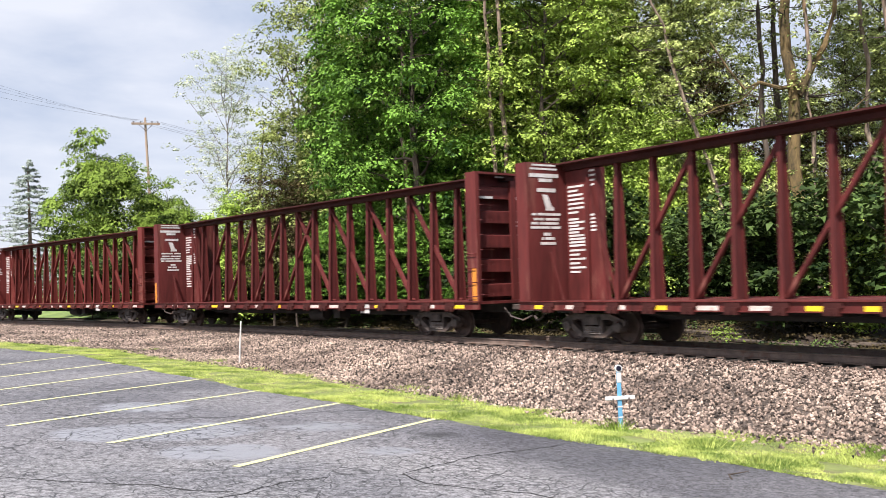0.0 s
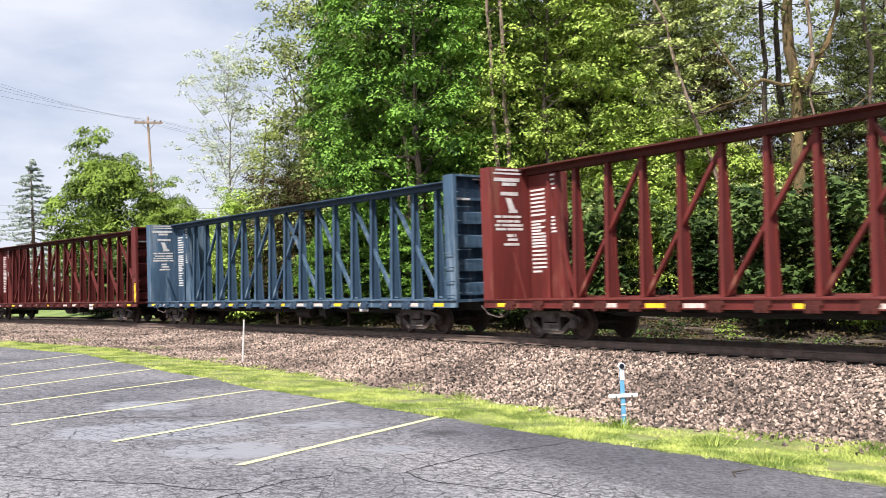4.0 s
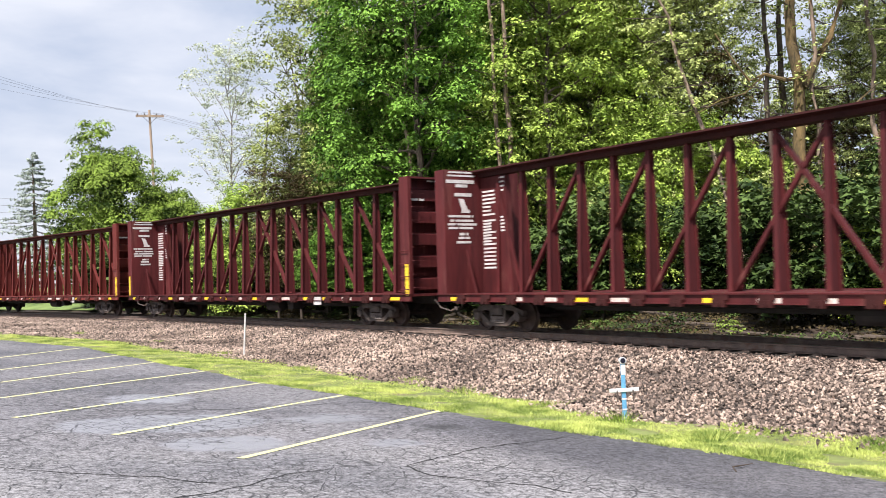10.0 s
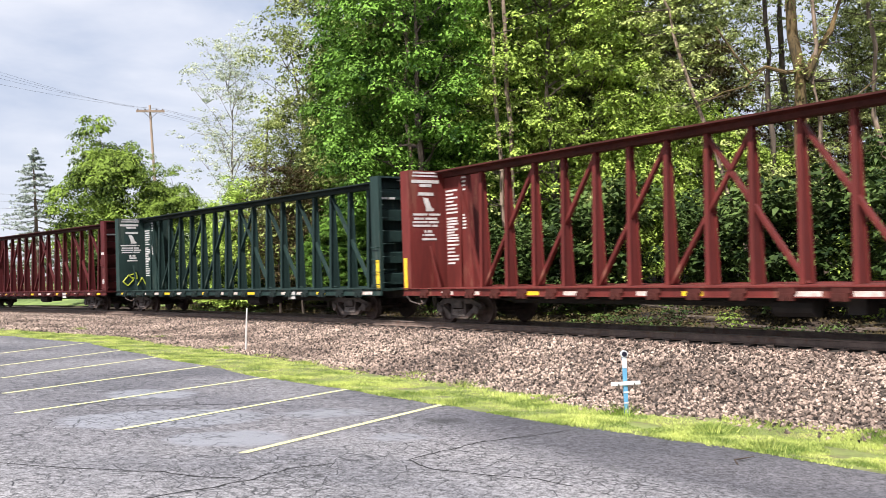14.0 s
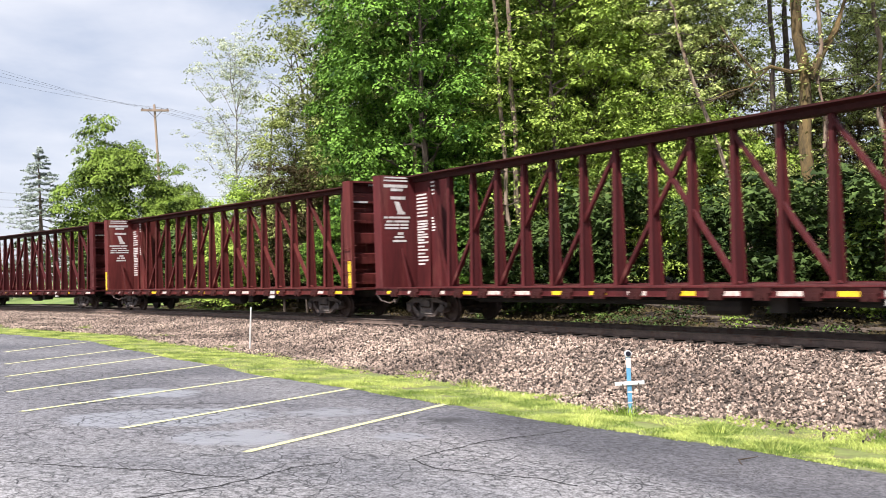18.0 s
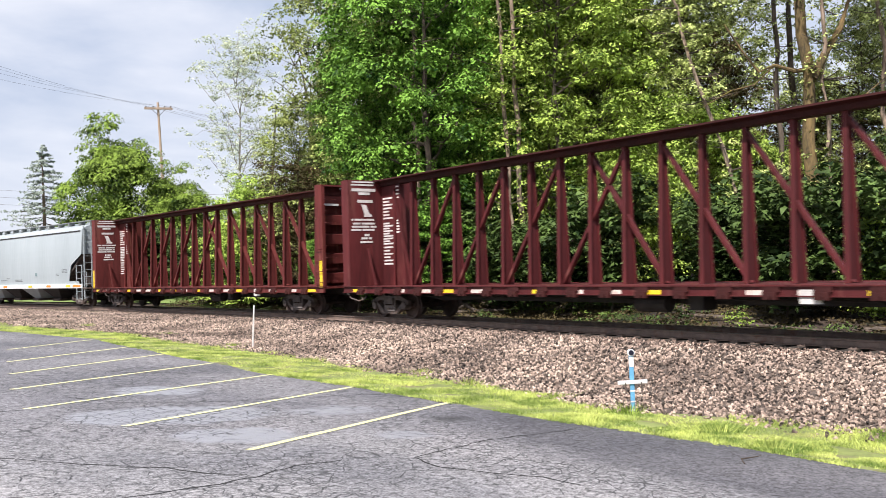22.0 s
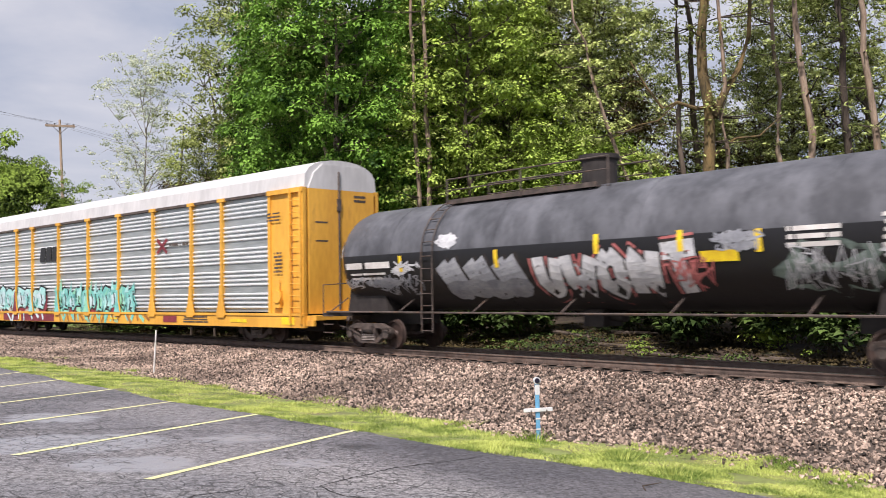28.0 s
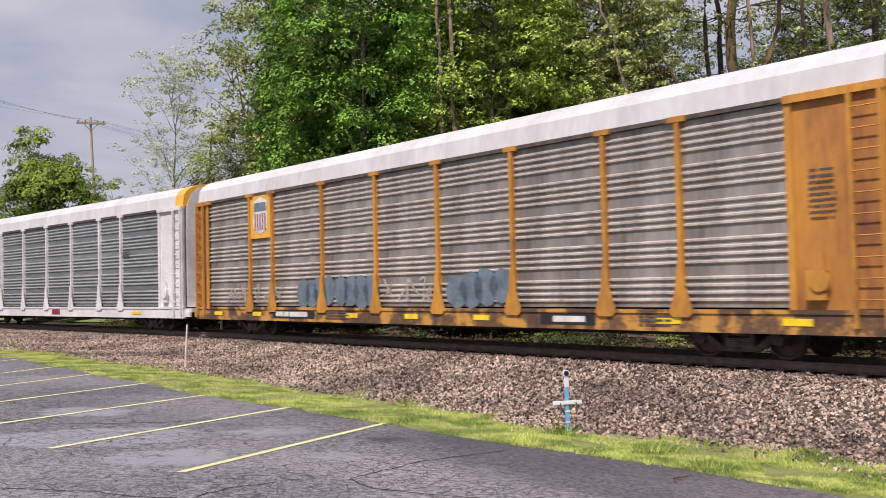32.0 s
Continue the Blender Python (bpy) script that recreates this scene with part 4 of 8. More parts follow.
# ---- covered hopper ----
def hopper_wagon():
    car = tagged(new("covered_hopper"), "pale grey covered hopper wagon with white side sill", "freight wagon")
    grey = surface("pale_grey_paint", (0.40, 0.445, 0.465), (0.34, 0.38, 0.40), rough=0.42, scale=0.5, fine=6, stretch=(1, 1, 0.15), bump=0.04, spots=(0.47, 0.48, 0.47), spot_size=0.9, spot_edge=(0.62, 0.8))
    H = 9.65
    def prof(z):
        """half width of the curved side"""
        return 1.50 - 0.10 * ((z - 2.7) / 1.8) ** 2
    zs = [1.20, 1.6, 2.0, 2.5, 3.0, 3.5, 4.0, 4.25]
    for sgn, nm in ((-1, "near"), (1, "far")):
        bm = bmesh.new()
        def reach(z):
            if z < 1.45: return H - 0.55
            if z < 2.35: return H - 1.85 + (z - 1.45) * 0.45
            if z < 2.95: return H - 1.45 + (z - 2.35) * 2.40
            return H
        cols = 30
        zz = [1.20, 1.44, 1.46, 1.9, 2.34, 2.65, 2.94, 3.3, 3.6, 3.9, 4.15, 4.30]
        grid = []
        for z in zz:
            w = reach(z)
            grid.append([bm.verts.new((-w + 2 * w * i / cols, sgn * prof(z), z)) for i in range(cols + 1)])
        for a, b in zip(grid, grid[1:]):
            for i in range(cols):
                bm.faces.new((a[i], a[i + 1], b[i + 1], b[i]))
        r = bmesh.ops.extrude_face_region(bm, geom=bm.faces[:])
        for v in [e for e in r["geom"] if isinstance(e, bmesh.types.BMVert)]:
            v.co.y -= sgn * 0.03
        bmesh.ops.recalc_face_normals(bm, faces=bm.faces[:])
        part("side_sheet", bm, grey, car)
    bm = bmesh.new()
    pts = [(-1.43, 4.27), (-1.37, 4.40), (-0.75, 4.64), (0.75, 4.64), (1.37, 4.40), (1.43, 4.27)]
    prism(bm, pts, "x", -H, H)
    part("roof", bm, grey, car)
    bm = bmesh.new()
    for sgn in (-1, 1):
        box(bm, -H + 0.1, H - 0.25, min(sgn * 1.425, sgn * 1.455), max(sgn * 1.425, sgn * 1.455), 4.20, 4.265)
    part("eave_strip", bm, M["under"], car, "dark strip under the eave")
    # roof walk on brackets
    bm = bmesh.new()
    for y in (-0.98, 0.62):
        box(bm, -H - 0.1, H + 0.1, y, y + 0.36, 4.80, 4.83)
    for k in range(14):
        x = -H + 0.3 + k * 1.46
        for y in (-0.98, 0.62):
            box(bm, x, x + 0.06, y, y + 0.36, 4.55, 4.80)
    part("running_board", bm, surface("galvanised_walkway", (0.36, 0.38, 0.38), (0.2, 0.21, 0.21), rough=0.6, metal=0.3, scale=3, fine=30, bump=0.1), car)
    bm = bmesh.new()
    box(bm, -8.6, 8.6, -0.36, 0.36, 4.63, 4.74)
    for k in range(10):
        x = -8.2 + k * 1.8
        box(bm, x, x + 0.08, -0.42, 0.42, 4.63, 4.79)
    part("hatch_cover", bm, grey, car)
    # ends
    for sgn in (-1, 1):
        bm = bmesh.new()
        x = sgn * H
        prism(bm, [(-1.42, 2.95), (1.42, 2.95), (1.42, 4.30), (-1.42, 4.30)], "x", min(x, x - sgn * 0.04), max(x, x - sgn * 0.04))
        part("end_wall", bm, grey, car)
        bm = bmesh.new()
        prism(bm, [(x - sgn * 0.03, 2.98), (x - sgn * 2.8, 1.15), (x - sgn * 2.9, 1.2), (x - sgn * 0.1, 3.03)], "y", -1.40, 1.40)
        part("slope_sheet", bm, M["iron"], car)
        bm = bmesh.new()
        x2 = sgn * (H + 0.55)
        box(bm, min(x - sgn * 1.8, x2), max(x - sgn * 1.8, x2), -1.45, 1.45, 1.0, 1.10)
        part("end_platform", bm, M["iron"], car)
        bm = bmesh.new()
        for y in (-0.45, 0.45):
            box(bm, min(x - sgn * 0.3, x - sgn * 0.16), max(x - sgn * 0.3, x - sgn * 0.16), y - 0.05, y + 0.05, 1.1, 2.95)
        lathe(bm, [(-0.35, 0.001), (-0.34, 0.22), (0.34, 0.22), (0.35, 0.001)], axis="x", n=12, c=(x - sgn * 0.7, 0.5, 1.5))
        box(bm, x - 0.2 - sgn * 0.9, x + 0.2 - sgn * 0.9, -0.9, -0.4, 1.2, 1.9)
        part("brake_gear", bm, M["iron"], car)
        # end ladder and side ladder
        for (lx, ly) in ((x + sgn * 0.04, -1.38), (x + sgn * 0.04, -0.95)):
            bm = bmesh.new()
            box(bm, min(lx, lx + sgn * 0.05), max(lx, lx + sgn * 0.05), ly - 0.025, ly + 0.025, 0.45, 4.5)
            part("ladder_rail", bm, grey, car)
        bm = bmesh.new()
        for k in range(11):
            z = 0.55 + k * 0.38
            rod(bm, (x + sgn * 0.065, -1.38, z), (x + sgn * 0.065, -0.95, z), 0.014, 5)
        part("ladder_rungs", bm, grey, car)
        bm = bmesh.new()
        a = x - sgn * 0.75
        for q in (a, x - sgn * 0.05):
            box(bm, q - 0.022, q + 0.022, -1.50, -1.46, 0.42, 2.35)
        for k in range(6):
            z = 0.5 + k * 0.36
            rod(bm, (a, -1.49, z), (x - sgn * 0.05, -1.49, z), 0.013, 5)
        tube(bm, [(x + sgn * 0.5, -1.45, 1.1), (x + sgn * 0.5, -1.45, 1.95), (x - sgn * 0.05, -1.45, 1.95)], 0.018, 5)
        part("side_ladder", bm, grey, car)
    white = surface("white_sill_paint", (0.74, 0.75, 0.74), (0.6, 0.6, 0.59), rough=0.45, scale=1, fine=12, bump=0.05)
    for y in (-1.50, 1.44):
        bm = bmesh.new()
        box(bm, -H + 0.02, H - 0.02, y, y + 0.06, 1.06, 1.30)
        part("side_sill", bm, white, car)
    bm = bmesh.new()
    box(bm, -H + 0.5, H - 0.5, -0.3, 0.3, 0.72, 1.06)
    part("centre_sill", bm, M["under"], car)
    for k in range(4):
        c = -4.65 + k * 3.1
        bm = bmesh.new()
        top, bot = [], []
        for (px, py) in ((-1.45, -1.42), (1.45, -1.42), (1.45, 1.42), (-1.45, 1.42)):
            top.append(bm.verts.new((c + px, py, 1.18)))
            bot.append(bm.verts.new((c + px * 0.30, py * 0.55, 0.42)))
        bm.faces.new(bot)
        for i in range(4):
            bm.faces.new((top[i], top[(i + 1) % 4], bot[(i + 1) % 4], bot[i]))
        bm.faces.new(top[::-1])
        bmesh.ops.recalc_face_normals(bm, faces=bm.faces[:])
        bay = part("hopper_bay", bm, M["under"] if k % 2 else grey, car)
        bm = bmesh.new()
        box(bm, c - 0.5, c + 0.5, -0.95, 0.95, 0.30, 0.44)
        rod(bm, (c - 0.7, -1.0, 0.37), (c - 0.7, 1.0, 0.37), 0.03, 6)
        part("outlet_gate", bm, M["wheel"], bay)
    for k, c in enumerate("ow-y-o--w-o-yo"):
        if c == "-":
            continue
        bm = bmesh.new()
        box(bm, -0.3 if k < 13 else -0.7, 0.3, -1.512, -1.50, 1.12, 1.24)
        part("reflector", bm, M["orange"] if c == "o" else M["yellow"], car).matrix_basis = pose(-H + 0.6 + k * 1.40, 0, 0)
    bm = bmesh.new()
    rng = random.Random(4)
    r = [(-H + 0.95 + k * 0.26, -H + 1.15 + k * 0.26, 2.62, 2.76) for k in range(4)] + [(-H + 0.95 + k * 0.26, -H + 1.15 + k * 0.26, 2.20, 2.38) for k in range(6)]
    r += text_rows(rng, -H + 1.3, -H + 2.8, 1.98, 0.05, 0.09, 3)
    for x, w, z, rows in ((-2.9, 1.3, 1.60, 1), (-1.9, 0.7, 1.72, 1), (-0.4, 1.3, 1.62, 2), (6.0, 0.5, 1.9, 2), (6.9, 0.8, 2.15, 3)):
        r += text_rows(rng, x, x + w, z, 0.035, 0.05, rows)
    # placed on the curve of the side at their height
    for a0, a1, z0, z1 in r:
        y = -prof((z0 + z1) / 2) - 0.004
        box(bm, a0, a1, y - 0.004, y + 0.02, z0, z1)
    tagged(part("lettering", bm, surface("grey_lettering", (0.20, 0.215, 0.225), (0.14, 0.15, 0.16), rough=0.5, bump=0), car, "grey lettering"), kind="stuff")
    bm = bmesh.new()
    for x in (-4.9, 2.9):
        y = -prof(1.9) - 0.004
        box(bm, x, x + 0.30, y - 0.004, y + 0.02, 1.80, 1.98)
    part("label_patch", bm, surface("faded_teal_label", (0.19, 0.27, 0.28), rough=0.5, bump=0), car)
    for x in (-8.35, 8.35):
        truck(car, x)
    coupler(car, H + 0.3, 1)
    coupler(car, -H - 0.3, -1)
    return car


# ---- tank wagon ----
def blob(bm, face_y, cx, cz, w, h, rng, jag=0.3, n=14, t=0.0):
    """An uneven sprayed patch lying on a side."""
    pts = []
    for k in range(n):
        a = 2 * math.pi * k / n
        q = 1 + rng.uniform(-jag, jag)
        pts.append((cx + w / 2 * q * math.cos(a), cz + h / 2 * q * math.sin(a)))
    vs = [bm.verts.new((x, face_y(x, z) - t, z)) for x, z in pts]
    c = bm.verts.new((cx, face_y(cx, cz) - t, cz))
    for i in range(n):
        bm.faces.new((c, vs[i], vs[(i + 1) % n]))


def strip(bm, face_y, pts, w, t=0.0):
    """A sprayed stroke through points (x, z), w wide."""
    prev = None
    dense = []
    for a, b in zip(pts, pts[1:]):
        n = max(2, int(math.dist(a, b) / 0.15))
        dense += [(a[0] + (b[0] - a[0]) * k / n, a[1] + (b[1] - a[1]) * k / n) for k in range(n)]
    dense.append(pts[-1])
    for i, (x, z) in enumerate(dense):
        x2, z2 = dense[min(i + 1, len(dense) - 1)]
        x1, z1 = dense[max(i - 1, 0)]
        d = math.hypot(x2 - x1, z2 - z1) or 1
        nx, nz = -(z2 - z1) / d * w / 2, (x2 - x1) / d * w / 2
        q = [bm.verts.new((x + s * nx, face_y(x + s * nx, z + s * nz) - t, z + s * nz)) for s in (-1, 1)]
        if prev:
            bm.faces.new((prev[0], q[0], q[1], prev[1]))
        prev = q


# rounded sprayed letters without meaning: each a list of strokes in a box one wide and one high
SPRAY = [[[(0.05, 1.0), (0.1, 0.35), (0.35, 0.08), (0.62, 0.2), (0.75, 0.95)]],
         [[(0.0, 1.0), (0.12, 0.1), (0.38, 0.6), (0.62, 0.1), (0.95, 0.95)]],
         [[(0.45, 1.0), (0.12, 0.7), (0.15, 0.25), (0.5, 0.05), (0.8, 0.3), (0.8, 0.75), (0.45, 1.0)]],
         [[(0.1, 0.0), (0.12, 0.95), (0.7, 0.1), (0.82, 1.0)]],
         [[(-0.05, 0.98), (1.0, 1.05)], [(0.45, 0.95), (0.55, 0.0)]]]


def scribble(bm, face_y, rng, x0, x1, z0, z1, count, w, t):
    """Loose looping strokes of a tag."""
    for k in range(count):
        x = x0 + (x1 - x0) * (k + rng.random()) / (count + 1)
        pts = []
        for q in range(7):
            pts.append((x + rng.uniform(-0.22, 0.22) + 0.04 * q, rng.uniform(z0, z1)))
        strip(bm, face_y, pts, w, t)


def tank_wagon():
    car = tagged(new("tank_wagon"), "black tank wagon with white and pink graffiti", "freight wagon")
    # worn black; the pale tone and spots hold a sky sheen in the colour
    black = surface("worn_black_with_sheen", (0.105, 0.108, 0.122), (0.055, 0.057, 0.065), rough=0.48, scale=1.2, fine=6, stretch=(1, 1, 0.6), bump=0.3, depth=0.05, spots=(0.16, 0.165, 0.185), spot_size=0.8, spot_edge=(0.48, 0.72))
    # the lower flank is freshly blacked up to a straight line
    n, l = black.node_tree.nodes, black.node_tree.links
    bsdf = n["Principled BSDF"]
    old = bsdf.inputs["Base Color"].links[0].from_socket
    tc = n.new("ShaderNodeTexCoord")
    sz = n.new("ShaderNodeSeparateXYZ")
    l.new(tc.outputs["Object"], sz.inputs[0])
    line = n.new("ShaderNodeMapRange")
    line.inputs["From Min"].default_value, line.inputs["From Max"].default_value = 2.70, 2.715
    l.new(sz.outputs["Z"], line.inputs["Value"])
    two = n.new("ShaderNodeMix")
    two.data_type = "RGBA"
    l.new(line.outputs["Result"], two.inputs[0])
    two.inputs[6].default_value = (0.009, 0.009, 0.011, 1)
    l.new(old, two.inputs[7])
    l.new(two.outputs[2], bsdf.inputs["Base Color"])
    R, H, ZC = 1.50, 9.35, 2.62
    bm = bmesh.new()
    prof = [(-H, 0.001), (-H + 0.03, 0.55), (-H + 0.14, 0.95), (-H + 0.34, 1.25), (-H + 0.62, 1.44), (-H + 0.9, R)]
    prof += [(-H + 0.9 + k * (2 * H - 1.8) / 16, R) for k in range(1, 16)] + [(-a, r) for a, r in prof[::-1]]
    lathe(bm, prof, axis="x", n=48, c=(0, 0, ZC))
    smooth(part("tank_shell", bm, black, car, "black shell with sky sheen coloured in above, glossier fresh paint below"))
    def skin(x, z):
        e = max(0.0, 1 - ((abs(x) - (H - 0.9)) / 0.9) ** 2) if abs(x) > H - 0.9 else 1.0
        r = R * (0.35 + 0.65 * math.sqrt(e)) if e < 1 else R
        return -math.sqrt(max(r * r - (z - ZC) ** 2, 0.01)) - 0.006
    for x in (-6.4, -2.2, 2.2, 6.4):
        bm = bmesh.new()
        lathe(bm, [(-0.03, R + 0.008), (0.03, R + 0.008)], axis="x", n=48, c=(x, 0, ZC))
        part("weld_band", bm, black, car)
    # manway, platform and rails on top
    bm = bmesh.new()
    lathe(bm, [(0, 0.44), (0.62, 0.44), (0.66, 0.50), (0.76, 0.50), (0.80, 0.05)], axis="x", n=20)
    bmesh.ops.rotate(bm, verts=bm.verts[:], cent=(0, 0, 0), matrix=Matrix.Rotation(-math.pi / 2, 3, "Y"))
    bmesh.ops.translate(bm, verts=bm.verts[:], vec=(0.0, 0, ZC + R - 0.05))
    part("manway", bm, M["under"], car)
    bm = bmesh.new()
    for y in (-0.75, 0.45):
        box(bm, -4.7, 0.5, y, y + 0.3, ZC + R - 0.12, ZC + R - 0.08)
        box(bm, -4.7, 0.5, y, y + 0.03, ZC + R - 0.08, ZC + R)
    part("platform", bm, M["iron"], car)
    bm = bmesh.new()
    for y in (-0.78, 0.78):
        rod(bm, (-4.7, y, ZC + R + 0.55), (0.9, y, ZC + R + 0.55), 0.02, 6)
        rod(bm, (-4.7, y, ZC + R + 0.25), (0.9, y, ZC + R + 0.25), 0.015, 6)
        for x in (-4.7, -1.9, 0.9):
            rod(bm, (x, y, ZC + R - 0.15), (x, y, ZC + R + 0.55), 0.02, 6)
    part("guard_rail", bm, M["iron"], car)
    bm = bmesh.new()
    for a in (-3.55, -3.1):
        pts = [(a, -math.cos(q) * (R + 0.07), ZC + math.sin(q) * (R + 0.07)) for q in [i * 0.16 for i in range(0, 9)]]
        tube(bm, [(a, -R - 0.07, 0.55)] + pts, 0.02, 5)
    for k in range(7):
        rod(bm, (-3.55, -R - 0.07, 0.6 + k * 0.33), (-3.1, -R - 0.07, 0.6 + k * 0.33), 0.014, 5)
    for k in range(1, 7):
        q = k * 0.22
        y, z = -math.cos(q) * (R + 0.07), ZC + math.sin(q) * (R + 0.07)
        rod(bm, (-3.55, y, z), (-3.1, y, z), 0.014, 5)
    part("ladder", bm, M["iron"], car).matrix_basis = pose(-1.35, 0, 0)
    for y in (-1.5, 1.5):
        bm = bmesh.new()
        rod(bm, (-H - 0.2, y, 1.08), (H + 0.2, y, 1.08), 0.028, 6)
        for x in (-H, -6.0, -3.0, 0, 3.0, 6.0, H):
            rod(bm, (x, y, 1.08), (x, y * 0.55, 1.5), 0.02, 5)
        part("handrail", bm, M["iron"], car)
    for sgn in (-1, 1):
        bm = bmesh.new()
        x = sgn * 8.05
        prism(bm, [(x - 1.0, 1.05), (x + 1.0, 1.05), (x + 0.85, 1.75), (x - 0.85, 1.75)], "y", -1.05, 1.05)
        part("saddle", bm, M["under"], car)
        bm = bmesh.new()
        a, b = sorted((sgn * 6.4, sgn * (H + 0.5)))
        box(bm, a, b, -0.35, 0.35, 0.72, 1.05)
        a, b = sorted((sgn * 8.9, sgn * (H + 0.5)))
        box(bm, a, b, -1.45, 1.45, 0.95, 1.05)
        part("stub_sill", bm, M["under"], car)
        bm = bmesh.new()
        tube(bm, [(sgn * (H + 0.45), -1.45, 1.0), (sgn * (H + 0.45), -1.45, 1.9), (sgn * (H + 0.45), -0.5, 1.95), (sgn * (H + 0.45), 0.5, 1.95), (sgn * (H + 0.45), 1.45, 1.9), (sgn * (H + 0.45), 1.45, 1.0)], 0.022, 6)
        for k in range(3):
            rod(bm, (sgn * (H - 0.1), -1.47, 0.45 + k * 0.25), (sgn * (H + 0.4), -1.47, 0.45 + k * 0.25), 0.016, 5)
        part("end_rail", bm, M["iron"], car)
    bm = bmesh.new()
    lathe(bm, [(0, 0.12), (0.5, 0.16), (0.55, 0.05)], axis="x", n=10, c=(0.2, 0, 1.0))
    box(bm, -0.3, 0.3, -0.35, 0.35, 0.75, 1.15)
    part("outlet_valve", bm, M["under"], car)
    # sprayed pieces and stencilled data
    rng = random.Random(11)
    chalk = surface("white_spray_paint", (0.66, 0.66, 0.68), (0.42, 0.43, 0.46), rough=0.5, scale=2.5, fine=14, bump=0.05, spots=(0.12, 0.12, 0.13), spot_size=5, spot_edge=(0.62, 0.68))
    grey = surface("grey_spray_paint", (0.36, 0.37, 0.40), (0.22, 0.23, 0.26), rough=0.5, scale=2.5, fine=14, bump=0.05, spots=(0.08, 0.08, 0.09), spot_size=5, spot_edge=(0.6, 0.68))
    pink = surface("pink_spray_paint", (0.60, 0.20, 0.19), (0.42, 0.11, 0.11), rough=0.5, scale=3, fine=14, bump=0)
    sage = surface("sage_spray_paint", (0.22, 0.29, 0.25), (0.09, 0.12, 0.11), rough=0.5, scale=2, fine=9, bump=0, spots=(0.04, 0.05, 0.05), spot_size=3)
    def piece(x0, dx, z0, z1, letters, layers):
        for mat, w, lift in layers:
            for k, strokes in enumerate(letters):
                bm = bmesh.new()
                for st in strokes:
                    strip(bm, skin, [(x0 + (k + 0.86 * a) * dx, z0 + (z1 - z0) * b) for a, b in st], w, lift + 0.001 * (k % 2))
                part("graffiti", bm, mat, car)
    puffs = [[[(0.1, 0.95), (0.35, 0.5), (0.55, 0.05)], [(0.5, 1.0), (0.75, 0.55), (0.95, 0.1)]]] * 3
    piece(-4.30, 1.06, 1.50, 2.40, puffs, ((M["under"], 0.72, 0.003), (grey, 0.50, 0.008)))
    for k in range(4):
        bm = bmesh.new()
        blob(bm, skin, -3.75 + 0.72 * k, 1.66 + 0.04 * (k % 2), 0.92, 0.50, rng, 0.06, 20, 0.013)
        part("graffiti", bm, grey, car)
    for x0, x1, z0, z1, n, m, w in ((-9.0, -7.4, 1.75, 2.1, 7, chalk, 0.03), (-7.3, -5.3, 1.55, 2.15, 11, grey, 0.04), (-6.1, -5.2, 2.2, 2.5, 4, chalk, 0.05), (3.0, 3.9, 1.6, 2.3, 6, pink, 0.04),
                                    (4.0, 5.0, 2.3, 2.7, 5, grey, 0.05), (5.3, 7.2, 1.5, 2.4, 10, chalk, 0.025), (7.3, 8.2, 1.9, 2.3, 5, chalk, 0.05), (7.6, 8.6, 2.85, 3.1, 5, chalk, 0.05)):
        bm = bmesh.new()
        scribble(bm, skin, rng, x0, x1, z0, z1, n, w, 0.015)
        tagged(part("graffiti", bm, m, car, "thin sprayed scribble"), kind="stuff")
    piece(-0.75, 0.90, 1.52, 2.40, SPRAY, ((pink, 0.60, 0.003), (M["under"], 0.48, 0.007), (chalk, 0.36, 0.011)))
    for cx, cz, w, h, m in ((-4.0, 2.95, 0.8, 0.42, chalk), (-8.95, 2.9, 0.4, 0.5, chalk), (6.35, 1.95, 2.1, 0.95, sage), (4.6, 2.52, 0.9, 0.4, grey), (8.1, 2.98, 0.9, 0.26, chalk), (-6.9, 1.9, 1.5, 0.3, grey), (-6.0, 2.22, 0.7, 0.25, chalk), (7.6, 2.25, 0.5, 0.2, chalk)):
        bm = bmesh.new()
        blob(bm, skin, cx, cz, w, h, rng, 0.22, 26, 0.004)
        part("graffiti", bm, m, car)
    bm = bmesh.new()
    for a0, a1, z0, z1 in [(-8.5, -7.7, 2.32, 2.50), (-7.55, -6.4, 2.32, 2.50)] + text_rows(rng, -8.4, -6.6, 2.2, 0.06, 0.07, 2) + text_rows(rng, 7.4, 8.6, 2.86, 0.07, 0.06, 5) + text_rows(rng, 5.6, 6.8, 2.72, 0.09, 0.06, 3):
        strip(bm, skin, [(a0, (z0 + z1) / 2), (a1, (z0 + z1) / 2)], z1 - z0, 0.01)
    part("lettering", bm, M["white"], car, "white stencilled lettering")
    for x, z in ((-5.9, 2.42), (-2.1, 2.42), (1.1, 2.62), (3.3, 2.58), (5.06, 2.5), (8.75, 2.3), (-9.0, 2.2)):
        bm = bmesh.new()
        strip(bm, skin, [(x, z - 0.22), (x, z + 0.22)], 0.14, 0.012)
        part("reflector", bm, M["yellow"], car)
    bm = bmesh.new()
    strip(bm, skin, [(3.75, 2.24), (4.6, 2.24)], 0.22, 0.012)
    part("warning_label", bm, M["yellow"], car)
    bm = bmesh.new()
    prism(bm, [(8.05, 1.42), (8.27, 1.64), (8.05, 1.86), (7.83, 1.64)], "y", -1.56, -1.55)
    part("hazard_diamond", bm, pink, car, "pink and white hazard diamond")
    for x in (-8.03, 8.03):
        truck(car, x)
    coupler(car, H + 0.35, 1)
    coupler(car, -H - 0.35, -1)
    return car


